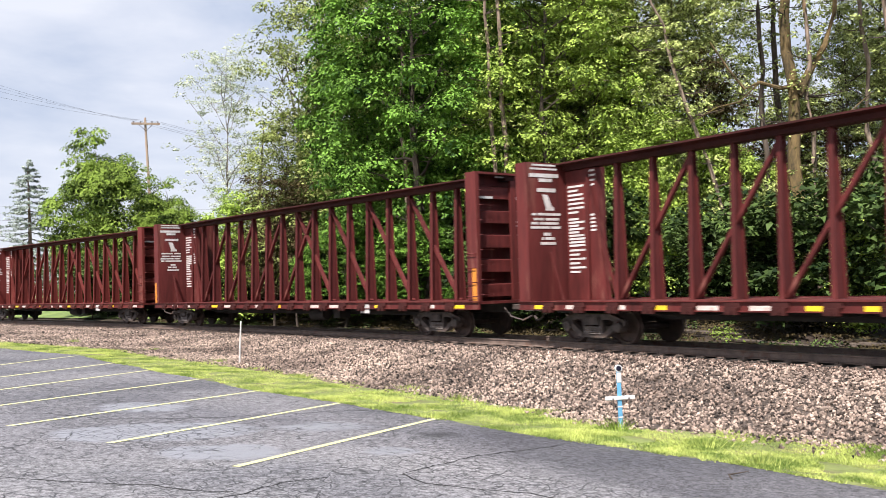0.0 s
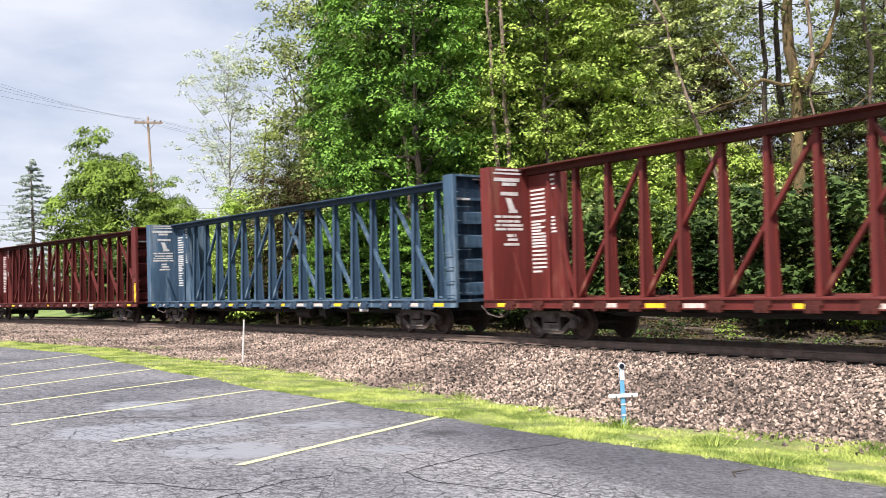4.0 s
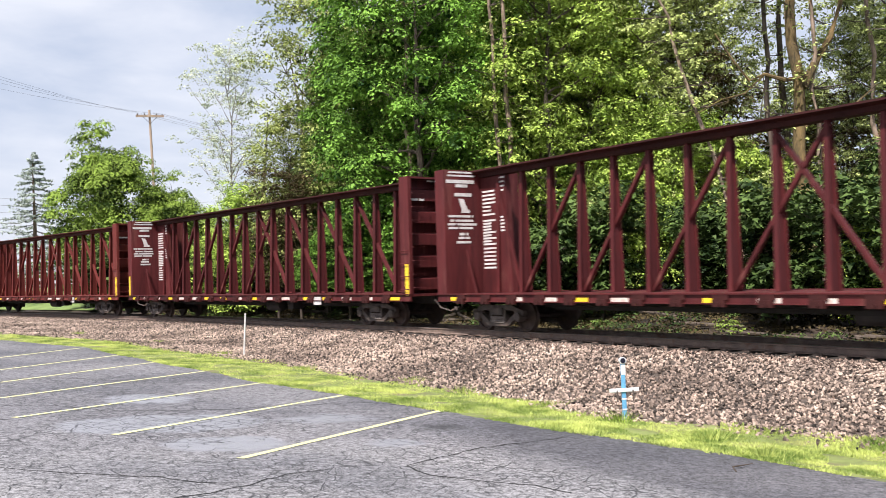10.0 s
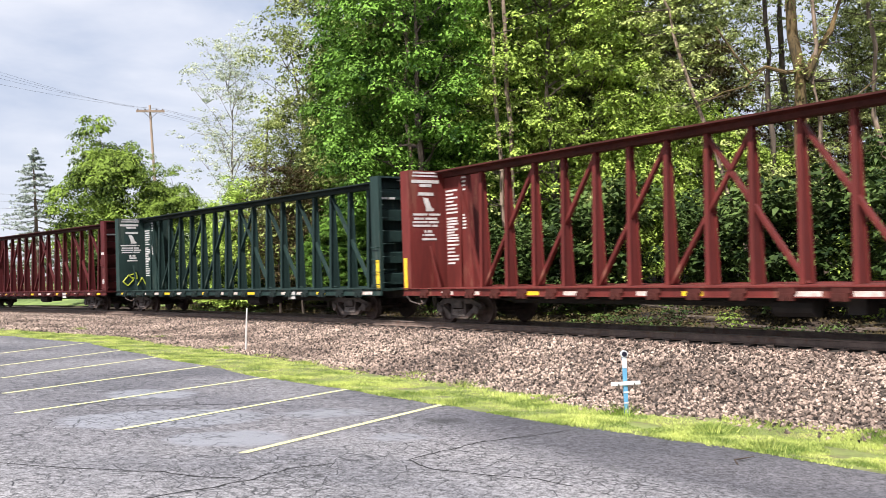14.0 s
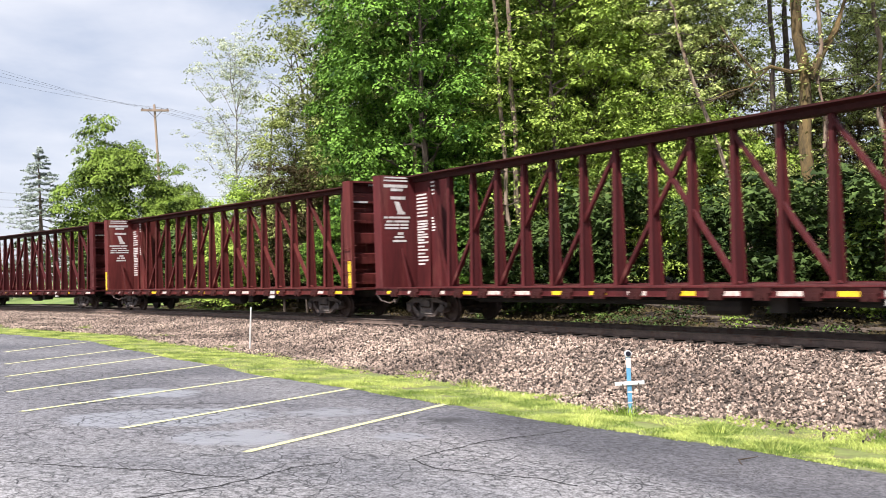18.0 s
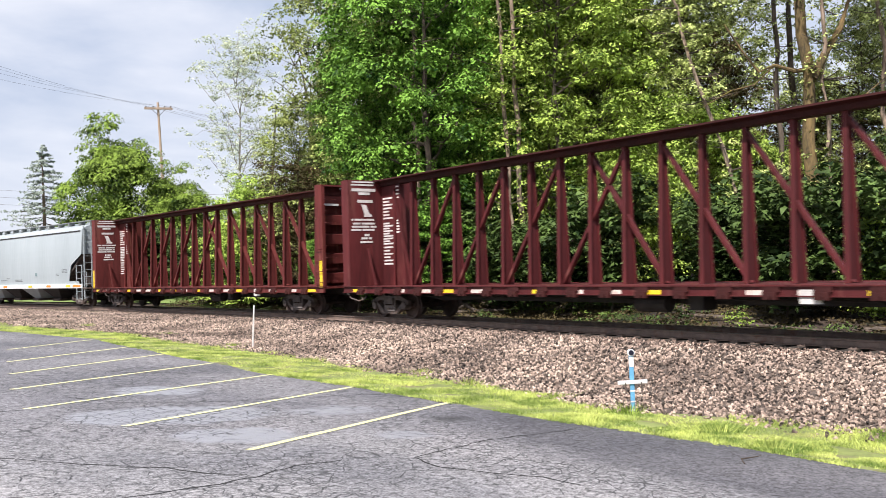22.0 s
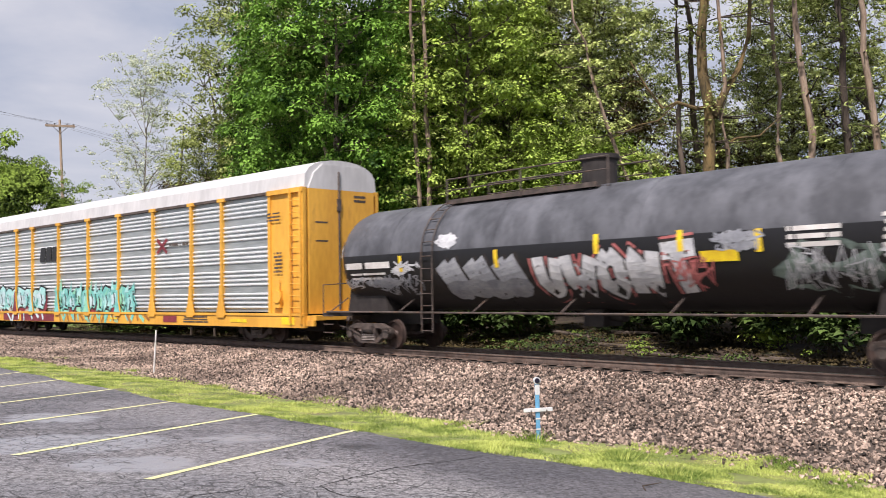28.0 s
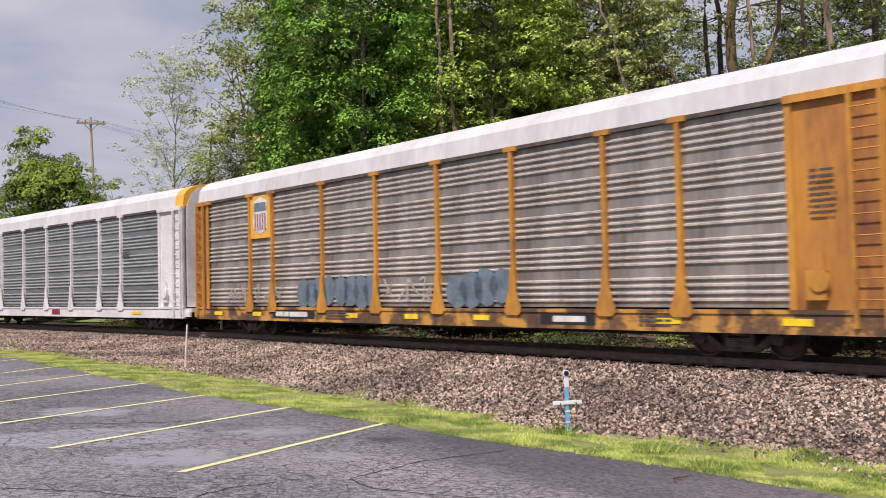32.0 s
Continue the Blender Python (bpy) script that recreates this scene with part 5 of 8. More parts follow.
# ---- car carrier with corrugated screens ----
def carrier_meshes(L, sheet, ridge):
    """Meshes shared by all car carriers of that half length."""
    g = {}
    def screen(w):
        bm = bmesh.new()
        prev = None
        # five sheets, each with four pressed ribs and a plain lap
        z0, z1 = 1.06, 4.92
        rows = [(z0, 0.0)]
        for k in range(5):
            b = z0 + (z1 - z0) * k / 5
            for j in range(4):
                r = b + 0.11 + j * 0.15
                rows += [(r, 0.0), (r + 0.02, -0.045), (r + 0.055, -0.045), (r + 0.08, 0.0)]
        rows.append((z1, 0.0))
        for z, y in rows:
            q = [bm.verts.new((x, y, z)) for x in (0, w)]
            if prev:
                bm.faces.new((prev[0], prev[1], q[1], q[0]))
            prev = q
        bmesh.ops.recalc_face_normals(bm, faces=bm.faces[:])
        me = mesh_of("screen", bm)
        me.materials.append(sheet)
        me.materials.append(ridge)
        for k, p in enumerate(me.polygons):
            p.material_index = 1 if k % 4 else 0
        return me
    g["screen"] = screen
    bm = bmesh.new()
    arch = []
    for k in range(13):
        t = math.pi * k / 12
        arch.append((-1.50 * math.cos(t) if abs(math.cos(t)) > 0.01 else 0.0, 5.02 + 0.96 * math.sin(t) ** 0.55 if 0 < k < 12 else 5.02))
    prism(bm, arch, "x", -L + 0.05, L - 0.05)
    g["roof"] = mesh_of("roof", bm)
    return g


def carrier(label, frame, screens, roof, door, sill_spots, graffiti, seed, L, posts, panel):
    rng = random.Random(seed)
    car = tagged(new("car_carrier"), label, "freight wagon", "enclosed car carriers of the train")
    g = carrier_meshes(L, *screens)
    ob = part_from(g["roof"], "roof", roof, car)
    # frame posts split the side into bays
    xs = posts
    ends = [-L + 1.0] + xs + [L - 1.95]
    for sgn in (-1, 1):
        for a, b in zip(ends, ends[1:]):
            me = g["screen"](b - a)
            s = shared("screen", me, screens[0], car)
            s.matrix_basis = pose(a, -1.47, 0) if sgn < 0 else pose(b, 1.47, 0, 0, 0, 180)
        for x in xs:
            bm = bmesh.new()
            y0, y1 = (-1.60, -1.46) if sgn < 0 else (1.46, 1.60)
            box(bm, x - 0.055, x + 0.055, y0, y1, 1.0, 4.95)
            prism(bm, [(x - 0.20, 0.86), (x + 0.20, 0.86), (x + 0.29, 0.95), (x + 0.12, 1.45), (x + 0.058, 2.0), (x - 0.058, 2.0), (x - 0.12, 1.45), (x - 0.29, 0.95)], "y", y0 - 0.03 if sgn < 0 else y1 - 0.02, y0 + 0.02 if sgn < 0 else y1 + 0.03)
            box(bm, x - 0.22, x + 0.22, y0 - 0.01, y1, 4.90, 5.02)
            part("post", bm, frame, car)
        y0, y1 = (-1.58, -1.44) if sgn < 0 else (1.44, 1.58)
        for a, b in ((-L + 0.02, -L + 1.0), (L - 1.95, L - 0.02)):
            bm = bmesh.new()
            box(bm, a, b, y0 + 0.06 * (sgn < 0), y1 - 0.06 * (sgn > 0), 1.0, 4.9)
            part("end_panel", bm, panel, car)
            bm = bmesh.new()
            box(bm, a, a + 0.14, y0, y1, 1.0, 4.95)
            box(bm, b - 0.14, b, y0, y1, 1.0, 4.95)
            box(bm, a - 0.0, b + 0.25 * (b < 0), y0 - 0.04, y1, 4.88, 5.03)
            part("corner_frame", bm, frame, car)
        bm = bmesh.new()
        box(bm, -L, L, y0, y1, 0.56, 1.0)
        box(bm, -L, L, y0 - 0.03 * (sgn < 0), y1 + 0.03 * (sgn > 0), 0.94, 1.02)
        part("side_sill", bm, sill_spots, car)
        bm = bmesh.new()
        box(bm, -L + 0.1, L - 0.1, y0 + 0.02, y1 - 0.02, 4.93, 5.02)
        part("eave_rail", bm, M["iron"] if sgn < 0 else frame, car)
    bm = bmesh.new()
    box(bm, -L + 0.3, L - 0.3, -1.42, 1.42, 0.78, 0.98)
    part("floor", bm, M["under"], car)
    bm = bmesh.new()
    box(bm, -L + 0.4, L - 0.4, -0.45, 0.45, 0.42, 0.8)
    for k in range(9):
        x = -8 + k * 2
        box(bm, x - 0.06, x + 0.06, -1.4, 1.4, 0.6, 0.8)
    part("centre_sill", bm, M["under"], car)
    # ends: a radial door of two leaves under the arched roof end
    for sgn in (-1, 1):
        bm = bmesh.new()
        x = sgn * L
        pts = [(-1.36, 1.0), (1.36, 1.0), (1.36, 5.0), (1.15, 5.5), (0.8, 5.8), (-0.8, 5.8), (-1.15, 5.5), (-1.36, 5.0)]
        prism(bm, [p for p in pts[:3]] + [pts[7]], "x", min(x, x - sgn * 0.3), max(x, x - sgn * 0.3))
        part("end_door", bm, door, car)
        bm = bmesh.new()
        prism(bm, [pts[7], pts[2], pts[3], pts[4], pts[5], pts[6]], "x", min(x, x - sgn * 0.3), max(x, x - sgn * 0.3))
        part("door_top", bm, roof, car, "white upper part of the end door")
        bm = bmesh.new()
        rod(bm, (x + sgn * 0.03, -0.15, 1.1), (x + sgn * 0.03, -0.15, 5.6), 0.03, 6)
        box(bm, min(x, x + sgn * 0.06), max(x, x + sgn * 0.06), -0.22, -0.08, 4.3, 4.7)
        part("lock_rod", bm, M["iron"], car)
        for k in range(10):
            z = 1.2 + k * 0.38
            bm = bmesh.new()
            rod(bm, (x - sgn * 0.66, -1.64, z), (x - sgn * 0.10, -1.64, z), 0.014, 5)
            part("ladder_rung", bm, frame, car)
        for q in (0.10, 0.66):
            bm = bmesh.new()
            a = x - sgn * q
            box(bm, a - 0.035, a + 0.035, -1.66, -1.583, 0.70, 5.0)
            part("ladder_stile", bm, frame, car)
        bm = bmesh.new()
        box(bm, min(x, x + sgn * 0.45), max(x, x + sgn * 0.45), -1.45, 1.45, 0.80, 0.95)
        box(bm, min(x, x + sgn * 0.40), max(x, x + sgn * 0.40), -1.5, -1.42, 0.62, 0.80)
        part("end_sill", bm, frame, car)
    bm = bmesh.new()
    x = L - 1.3
    lathe(bm, [(-1.70, 0.20), (-1.66, 0.20)], n=16, c=(x, 0, 1.55))
    box(bm, x - 0.28, x + 0.1, -1.66, -1.5, 1.2, 1.75)
    rod(bm, (x, -1.6, 1.7), (x, -1.6, 2.1), 0.025, 6)
    part("hand_brake", bm, frame, car)
    graffiti(car, rng, L)
    for x in (-L + 3.4, L - 3.4):
        truck(car, x)
    coupler(car, L, 1)
    coupler(car, -L, -1)
    return car


def part_from(me, name, material, parent, label=""):
    ob = shared(name, me, material, parent, label)
    return ob


def flat(x, z):
    return -1.525


def patch(car, name, material, rects, y=-1.522, label=""):
    """Flat marks on the side: lettering stays one part, all else is a part each."""
    for group in ([rects] if name == "lettering" else [[q] for q in rects]):
        bm = bmesh.new()
        bars(bm, "y", group, y, -1)
        ob = part(name, bm, material, car, label)
        if len(group) > 1:
            tagged(ob, kind="stuff")


# ---- liveries of the car carriers ----
gold = surface("yellow_wagon_paint", (0.80, 0.43, 0.06), (0.62, 0.31, 0.04), rough=0.5, scale=0.7, fine=9, stretch=(1, 1, 0.3), bump=0.05, spots=(0.36, 0.15, 0.04), spot_size=1.4, spot_edge=(0.62, 0.78))
rusty = surface("rusty_yellow_paint", (0.50, 0.22, 0.035), (0.30, 0.12, 0.03), rough=0.65, scale=0.8, fine=9, stretch=(1, 1, 0.3), bump=0.1, spots=(0.16, 0.055, 0.03), spot_size=1.5, spot_edge=(0.48, 0.70))
worn = surface("worn_yellow_paint", (0.58, 0.27, 0.035), (0.34, 0.15, 0.03), rough=0.6, scale=0.8, fine=9, stretch=(1, 1, 0.4), bump=0.1, spots=(0.17, 0.07, 0.035), spot_size=1.6, spot_edge=(0.54, 0.72))
grimy = surface("grimy_rusted_sill", (0.20, 0.10, 0.045), (0.07, 0.04, 0.025), rough=0.7, scale=1.2, fine=9, bump=0.2, spots=(0.50, 0.25, 0.05), spot_size=1.2, spot_edge=(0.49, 0.56))
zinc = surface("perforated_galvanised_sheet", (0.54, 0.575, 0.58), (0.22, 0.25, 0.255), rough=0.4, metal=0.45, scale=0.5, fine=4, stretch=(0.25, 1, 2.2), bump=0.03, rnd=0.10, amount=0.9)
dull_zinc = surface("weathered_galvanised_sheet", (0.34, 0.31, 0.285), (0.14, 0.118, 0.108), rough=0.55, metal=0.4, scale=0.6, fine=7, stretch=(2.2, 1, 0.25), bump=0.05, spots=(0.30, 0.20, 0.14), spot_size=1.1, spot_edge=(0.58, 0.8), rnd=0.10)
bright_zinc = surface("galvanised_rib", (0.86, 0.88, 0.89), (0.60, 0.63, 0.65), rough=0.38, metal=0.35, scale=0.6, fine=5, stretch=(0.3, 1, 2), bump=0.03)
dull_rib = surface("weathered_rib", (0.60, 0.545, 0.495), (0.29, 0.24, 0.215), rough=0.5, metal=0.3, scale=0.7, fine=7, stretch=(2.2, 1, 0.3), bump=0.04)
white_roof = surface("white_roof_paint", (0.62, 0.615, 0.62), (0.47, 0.465, 0.47), rough=0.55, scale=0.7, fine=7, stretch=(1, 1, 0.3), bump=0.05, spots=(0.62, 0.58, 0.53), spot_size=0.8, spot_edge=(0.62, 0.8))
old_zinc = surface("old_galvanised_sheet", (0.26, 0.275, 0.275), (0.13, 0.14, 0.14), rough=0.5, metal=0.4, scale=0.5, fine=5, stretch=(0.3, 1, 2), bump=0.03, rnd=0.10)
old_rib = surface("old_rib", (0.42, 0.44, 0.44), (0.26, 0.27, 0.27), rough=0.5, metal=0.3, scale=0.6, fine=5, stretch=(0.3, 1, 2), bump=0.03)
white_frame = surface("white_frame_paint", (0.72, 0.70, 0.70), (0.55, 0.52, 0.52), rough=0.5, scale=0.8, fine=9, bump=0.05, spots=(0.42, 0.25, 0.18), spot_size=1.3, spot_edge=(0.66, 0.8))
pale_spray = surface("pale_blue_spray_paint", (0.62, 0.76, 0.78), (0.45, 0.62, 0.66), rough=0.5, scale=3, fine=14, bump=0)
ice = surface("pale_turquoise_spray_paint", (0.45, 0.72, 0.70), (0.25, 0.58, 0.56), rough=0.5, scale=2.5, fine=14, bump=0)
teal = surface("turquoise_spray_paint", (0.22, 0.62, 0.55), (0.13, 0.45, 0.42), rough=0.5, scale=2.5, fine=14, bump=0, spots=(0.06, 0.10, 0.11), spot_size=3.5, spot_edge=(0.60, 0.66))
mint = surface("mint_spray_paint", (0.30, 0.66, 0.45), (0.20, 0.52, 0.40), rough=0.5, scale=2.5, fine=14, bump=0)
wine = surface("wine_red_spray_paint", (0.26, 0.035, 0.05), (0.16, 0.03, 0.04), rough=0.5, scale=3, fine=14, bump=0)
ink = surface("black_spray_paint", (0.02, 0.02, 0.022), rough=0.5, bump=0)
dusty_blue = surface("dusty_blue_spray_paint", (0.15, 0.20, 0.245), (0.09, 0.125, 0.155), rough=0.6, scale=3, fine=12, bump=0)
cream = surface("cream_spray_paint", (0.52, 0.47, 0.40), (0.36, 0.32, 0.27), rough=0.6, scale=3, fine=12, bump=0)


def letter_piece(car, rng, x0, x1, z0, z1, count, outline, fills, back, y=1.525):
    """A sprayed piece of interlocking angular shapes with dark outlines on a coloured cloud."""
    dx = (x1 - x0) / count
    def shape(cx, cz, w, h, lean, grow):
        q = [(-0.5, 0.42), (-0.1, 0.55), (0.5, 0.48), (0.28, 0.12), (0.62, -0.18), (0.30, -0.52), (-0.22, -0.40), (-0.55, -0.55), (-0.34, -0.05)]
        out = []
        for (a, b), (j, k) in zip(q, jit):
            a, b = a + j, b + k
            n = math.hypot(a * w, b * h) or 1
            out.append((cx + a * w + lean * b * h + grow * a * w / n, cz + b * h + grow * b * h / n))
        return out
    def lay(pts, t, mat, label=""):
        bm = bmesh.new()
        vs = [bm.verts.new((x, -y - t, z)) for x, z in pts]
        bm.faces.new(vs)
        bmesh.ops.triangulate(bm, faces=bm.faces[:])
        bmesh.ops.recalc_face_normals(bm, faces=bm.faces[:])
        part("graffiti", bm, mat, car, label)
    for k in range(count):
        bm = bmesh.new()
        blob(bm, lambda x, z: -y, x0 + (k + 0.5) * dx, (z0 + z1) / 2 - 0.1 + rng.uniform(-0.12, 0.12), dx * 1.55, (z1 - z0) * 1.02, rng, 0.16, 18, 0.002 + 0.0004 * (k % 3))
        part("graffiti", bm, back[k % len(back)], car)
    for k in range(count):
        jit = [(rng.uniform(-0.13, 0.13), rng.uniform(-0.13, 0.13)) for _ in range(9)]
        cx, cz = x0 + (k + 0.5) * dx, (z0 + z1) / 2 + rng.uniform(-0.08, 0.08)
        w, h, lean = dx * rng.uniform(0.85, 1.1), (z1 - z0) * rng.uniform(0.75, 0.98), rng.uniform(-0.25, 0.25)
        lift = 0.005 + 0.002 * (k % 2)
        lay(shape(cx, cz, w, h, lean, 0.085), lift, outline)
        lay(shape(cx, cz, w, h, lean, 0.0), lift + 0.004, fills[0])
        low = [(px, z) for px, z in shape(cx, cz - 0.12 * h, w * 0.72, h * 0.55, lean, 0.0)]
        lay(low, lift + 0.007, fills[1 + k % (len(fills) - 1)])
        bm = bmesh.new()
        strip(bm, lambda x, z: -y, [(cx - 0.1 * w, cz + 0.25 * h), (cx + 0.08 * w, cz - 0.05 * h), (cx - 0.02 * w, cz - 0.3 * h), (cx + 0.3 * w, cz - 0.34 * h)], 0.085, lift + 0.010)
        part("graffiti", bm, outline, car)


def over_posts(car, xs, x0, x1, mats, rng):
    """The spray carries on over the posts that stand in the piece."""
    for k, x in enumerate(x for x in xs if x0 < x < x1):
        bm = bmesh.new()
        prism(bm, [(x - 0.25, 1.02), (x + 0.25, 1.02), (x + 0.10, 1.45), (x + 0.055, 1.90 + 0.09 * rng.random()), (x - 0.055, 1.9 + 0.09 * rng.random()), (x - 0.10, 1.45)], "y", -1.638, -1.631)
        part("graffiti", bm, mats[k % len(mats)], car, "spray paint over the post")


def marks_a(car, rng, L):
    letter_piece(car, rng, -L + 1.15, -L + 7.6, 1.04, 2.14, 8, ink, (ice, teal, pale_spray, teal), (wine, wine))
    letter_piece(car, rng, -L + 8.8, -L + 16.2, 1.04, 2.05, 11, ink, (teal, mint, ice, pale_spray), (mint, teal, wine))
    for k in range(16):
        x = -L + 8.7 + k * 0.5 + rng.uniform(-0.15, 0.15)
        h, w = rng.uniform(0.25, 0.65), rng.uniform(0.10, 0.2)
        bm = bmesh.new()
        z = rng.uniform(1.7, 1.95)
        prism(bm, [(x - w, z), (x + w, z), (x + rng.uniform(0, 0.4), z + h)], "y", -1.546, -1.541)
        part("graffiti", bm, (teal, mint, ice)[k % 3], car, "spiky turquoise flame")
    for x0, x1, m in ((1.4, 7.4, pale_spray), (9.2, 16.4, ice)):
        bm = bmesh.new()
        scribble(bm, lambda x, z: -1.525, rng, -L + x0, -L + x1, 1.15, 2.1, 14, 0.035, 0.016)
        tagged(part("graffiti", bm, m, car, "pale sprayed highlights"), kind="stuff")
    xs = [-L + f * 2 * L for f in (0.154, 0.224, 0.33, 0.44, 0.543)]
    over_posts(car, xs, -L + 1, -L + 8, (wine, ice), rng)
    over_posts(car, xs, -L + 8.5, -L + 17, (teal, mint), rng)
    sk = lambda x, z: -1.525
    patch(car, "graffiti", wine, [(-L + 2.7, -L + 4.6, 0.60, 0.93), (-L + 4.9, -L + 8.7, 0.58, 0.90)], -1.581, "wine red sprayed over the side sill")
    for m, x0, x1, cnt, lift in ((mint, 9.4, 17.2, 13, 0.009), (teal, 9.8, 16.6, 10, 0.012), (rusty, 9.2, 17.6, 12, 0.015), (pale_spray, 2.9, 8.0, 7, 0.018)):
        bm = bmesh.new()
        for k in range(cnt):
            x = -L + x0 + (k + rng.random() * 0.6) * (x1 - x0) / cnt
            h = rng.uniform(0.2, 0.38)
            strip(bm, lambda x, z: -1.581, [(x, 0.94), (x + rng.uniform(-0.3, 0.5), 0.94 - h)], rng.uniform(0.08, 0.2), lift)
        tagged(part("graffiti", bm, m, car, "sprayed strokes on the side sill"), kind="stuff")
    for m, cnt, zz in ((pale_spray, 7, 1.75), (cream, 5, 0.95)):
        bm = bmesh.new()
        for k in range(cnt):
            blob(bm, lambda x, z: -1.525, -L + 2.2 + (k + rng.random() * 0.6) * 5.2 / cnt, zz + rng.uniform(-0.15, 0.15), rng.uniform(0.25, 0.5), rng.uniform(0.2, 0.45), rng, 0.3, 12, 0.013)
        tagged(part("graffiti", bm, m, car, "pale highlights in the sprayed letters"), kind="stuff")
    # road initials as plain heavy strokes, a faded slogan and a small red cross mark
    for k in range(3):
        x = -L + 7.05 + k * 0.66
        bm = bmesh.new()
        prism(bm, [(x, 3.30), (x + 0.44, 3.30), (x + 0.54, 3.42), (x + 0.62, 3.84), (x + 0.56, 3.98), (x + 0.12, 3.98), (x + 0.04, 3.86), (x - 0.05, 3.42)], "y", -1.541, -1.535)
        part("emblem", bm, ink, car, "heavy black emblem")
    bm = bmesh.new()
    strip(bm, sk, [(4.35, 3.28), (5.1, 3.8)], 0.14, 0.012)
    strip(bm, sk, [(4.35, 3.8), (5.1, 3.28)], 0.14, 0.012)
    part("emblem", bm, wine, car, "red crossed strokes")
    patch(car, "lettering", M["iron"], text_rows(rng, 5.2, 6.8, 3.62, 0.10, 0.1, 1, (6, 9)), -1.535)
    patch(car, "lettering", wine, [(4.9, 5.9, 0.66, 0.90)], -1.588)
    patch(car, "reflector", M["yellow"], [(L - 4.2, L - 3.2, 0.7, 0.82), (0.5, 1.3, 0.72, 0.8), (L - 1.2, L - 0.5, 0.66, 0.9)], -1.588)
    patch(car, "lettering", M["iron"], text_rows(rng, L - 7.4, L - 5.6, 0.9, 0.05, 0.04, 3) + text_rows(rng, L - 2.0, L - 1.2, 4.3, 0.05, 0.06, 3) + text_rows(rng, L - 1.6, L - 1.1, 3.0, 0.06, 0.06, 6), -1.588)
    bm = bmesh.new()
    bars(bm, "x", [(0.5, 1.0, 4.78, 4.86), (0.5, 1.0, 4.64, 4.72), (-1.1, -0.6, 3.9, 3.95), (-1.1, -0.6, 3.3, 3.35), (0.4, 0.9, 2.9, 2.98)], L, 1)
    part("lettering", bm, M["iron"], car)


def marks_b(car, rng, L):
    bm = bmesh.new()
    prism(bm, [(-L + 4.25, 3.42), (-L + 5.65, 3.42), (-L + 5.65, 5.0), (-L + 4.25, 5.0)], "y", -1.545, -1.53)
    part("emblem", bm, gold, car, "yellow panel with a white and red shield")
    bm = bmesh.new()
    prism(bm, [(-L + 4.45, 4.05), (-L + 4.55, 3.7), (-L + 4.95, 3.55), (-L + 5.35, 3.7), (-L + 5.45, 4.05), (-L + 5.35, 4.4), (-L + 5.45, 4.7), (-L + 4.95, 4.85), (-L + 4.45, 4.7), (-L + 4.55, 4.4)], "y", -1.556, -1.547)
    part("emblem", bm, M["white"], car)
    patch(car, "emblem", dusty_blue, [(-L + 4.55, -L + 5.35, 4.36, 4.66)], -1.558)
    patch(car, "emblem", wine, [(-L + 4.58 + k * 0.17, -L + 4.65 + k * 0.17, 3.7, 4.28) for k in range(5)], -1.558)
    for x0, x1 in ((-L + 2.1, -L + 6.6), (-L + 12.2, -L + 14.4)):
        bm = bmesh.new()
        scribble(bm, flat, rng, x0, x1, 1.15, 1.9, int((x1 - x0) * 2.2), 0.05, 0.006)
        tagged(part("graffiti", bm, cream, car, "thin cream sprayed scribble"), kind="stuff")
    for x0, x1, m in ((-L + 7.4, -L + 9.4, dusty_blue), (-L + 9.6, -L + 11.7, dusty_blue), (-L + 15.0, -L + 17.3, dusty_blue)):
        bm = bmesh.new()
        for k in range(4):
            blob(bm, flat, x0 + (k + 0.5) * (x1 - x0) / 4, 1.5 + rng.uniform(-0.05, 0.1), (x1 - x0) / 2.6, 0.95, rng, 0.12, 12, 0.003)
        part("graffiti", bm, m, car)
    patch(car, "lettering", ink, [(-L + 5.8, -L + 8.4, 0.66, 0.92), (-L + 18.4, -L + 20.1, 0.66, 0.92)], -1.585)
    patch(car, "lettering", M["white"], text_rows(rng, -L + 5.9, -L + 8.3, 0.88, 0.16, 0, 1, (3, 4)) + [(-L + 18.8, -L + 19.8, 0.72, 0.86)], -1.592)
    patch(car, "reflector", M["yellow"], [(-L + 1.5 + k * 2.9, -L + 2.1 + k * 2.9, 0.72, 0.86) for k in range(9)], -1.588)
    patch(car, "lettering", M["iron"], text_rows(rng, -L + 9, -L + 10.5, 0.9, 0.05, 0.04, 3) + text_rows(rng, L - 5.5, L - 4.5, 0.9, 0.05, 0.04, 3) + text_rows(rng, L - 1.5, L - 0.9, 3.6, 0.05, 0.06, 8), -1.592)


def marks_c(car, rng, L):
    bm = bmesh.new()
    arch = []
    for k in range(13):
        t = math.pi * k / 12
        arch.append((-1.515 * math.cos(t), 5.02 + 0.975 * math.sin(t) ** 0.55 if 0 < k < 12 else 5.02))
    prism(bm, arch, "x", L - 0.62, L - 0.02)
    part("roof_end", bm, gold, car, "yellow roof end")
    patch(car, "lettering", wine, [(1.0, 1.9, 0.66, 0.90)], -1.588)
    patch(car, "reflector", M["yellow"], [(L - 4.2, L - 3.4, 0.7, 0.82)], -1.588)
    patch(car, "lettering", M["iron"], text_rows(rng, L - 5.2, L - 4.4, 3.4, 0.08, 0.08, 2), -1.535)


# ---- the train, front to back; offsets of the wagon centres along the track at the start ----
TRAIN = []
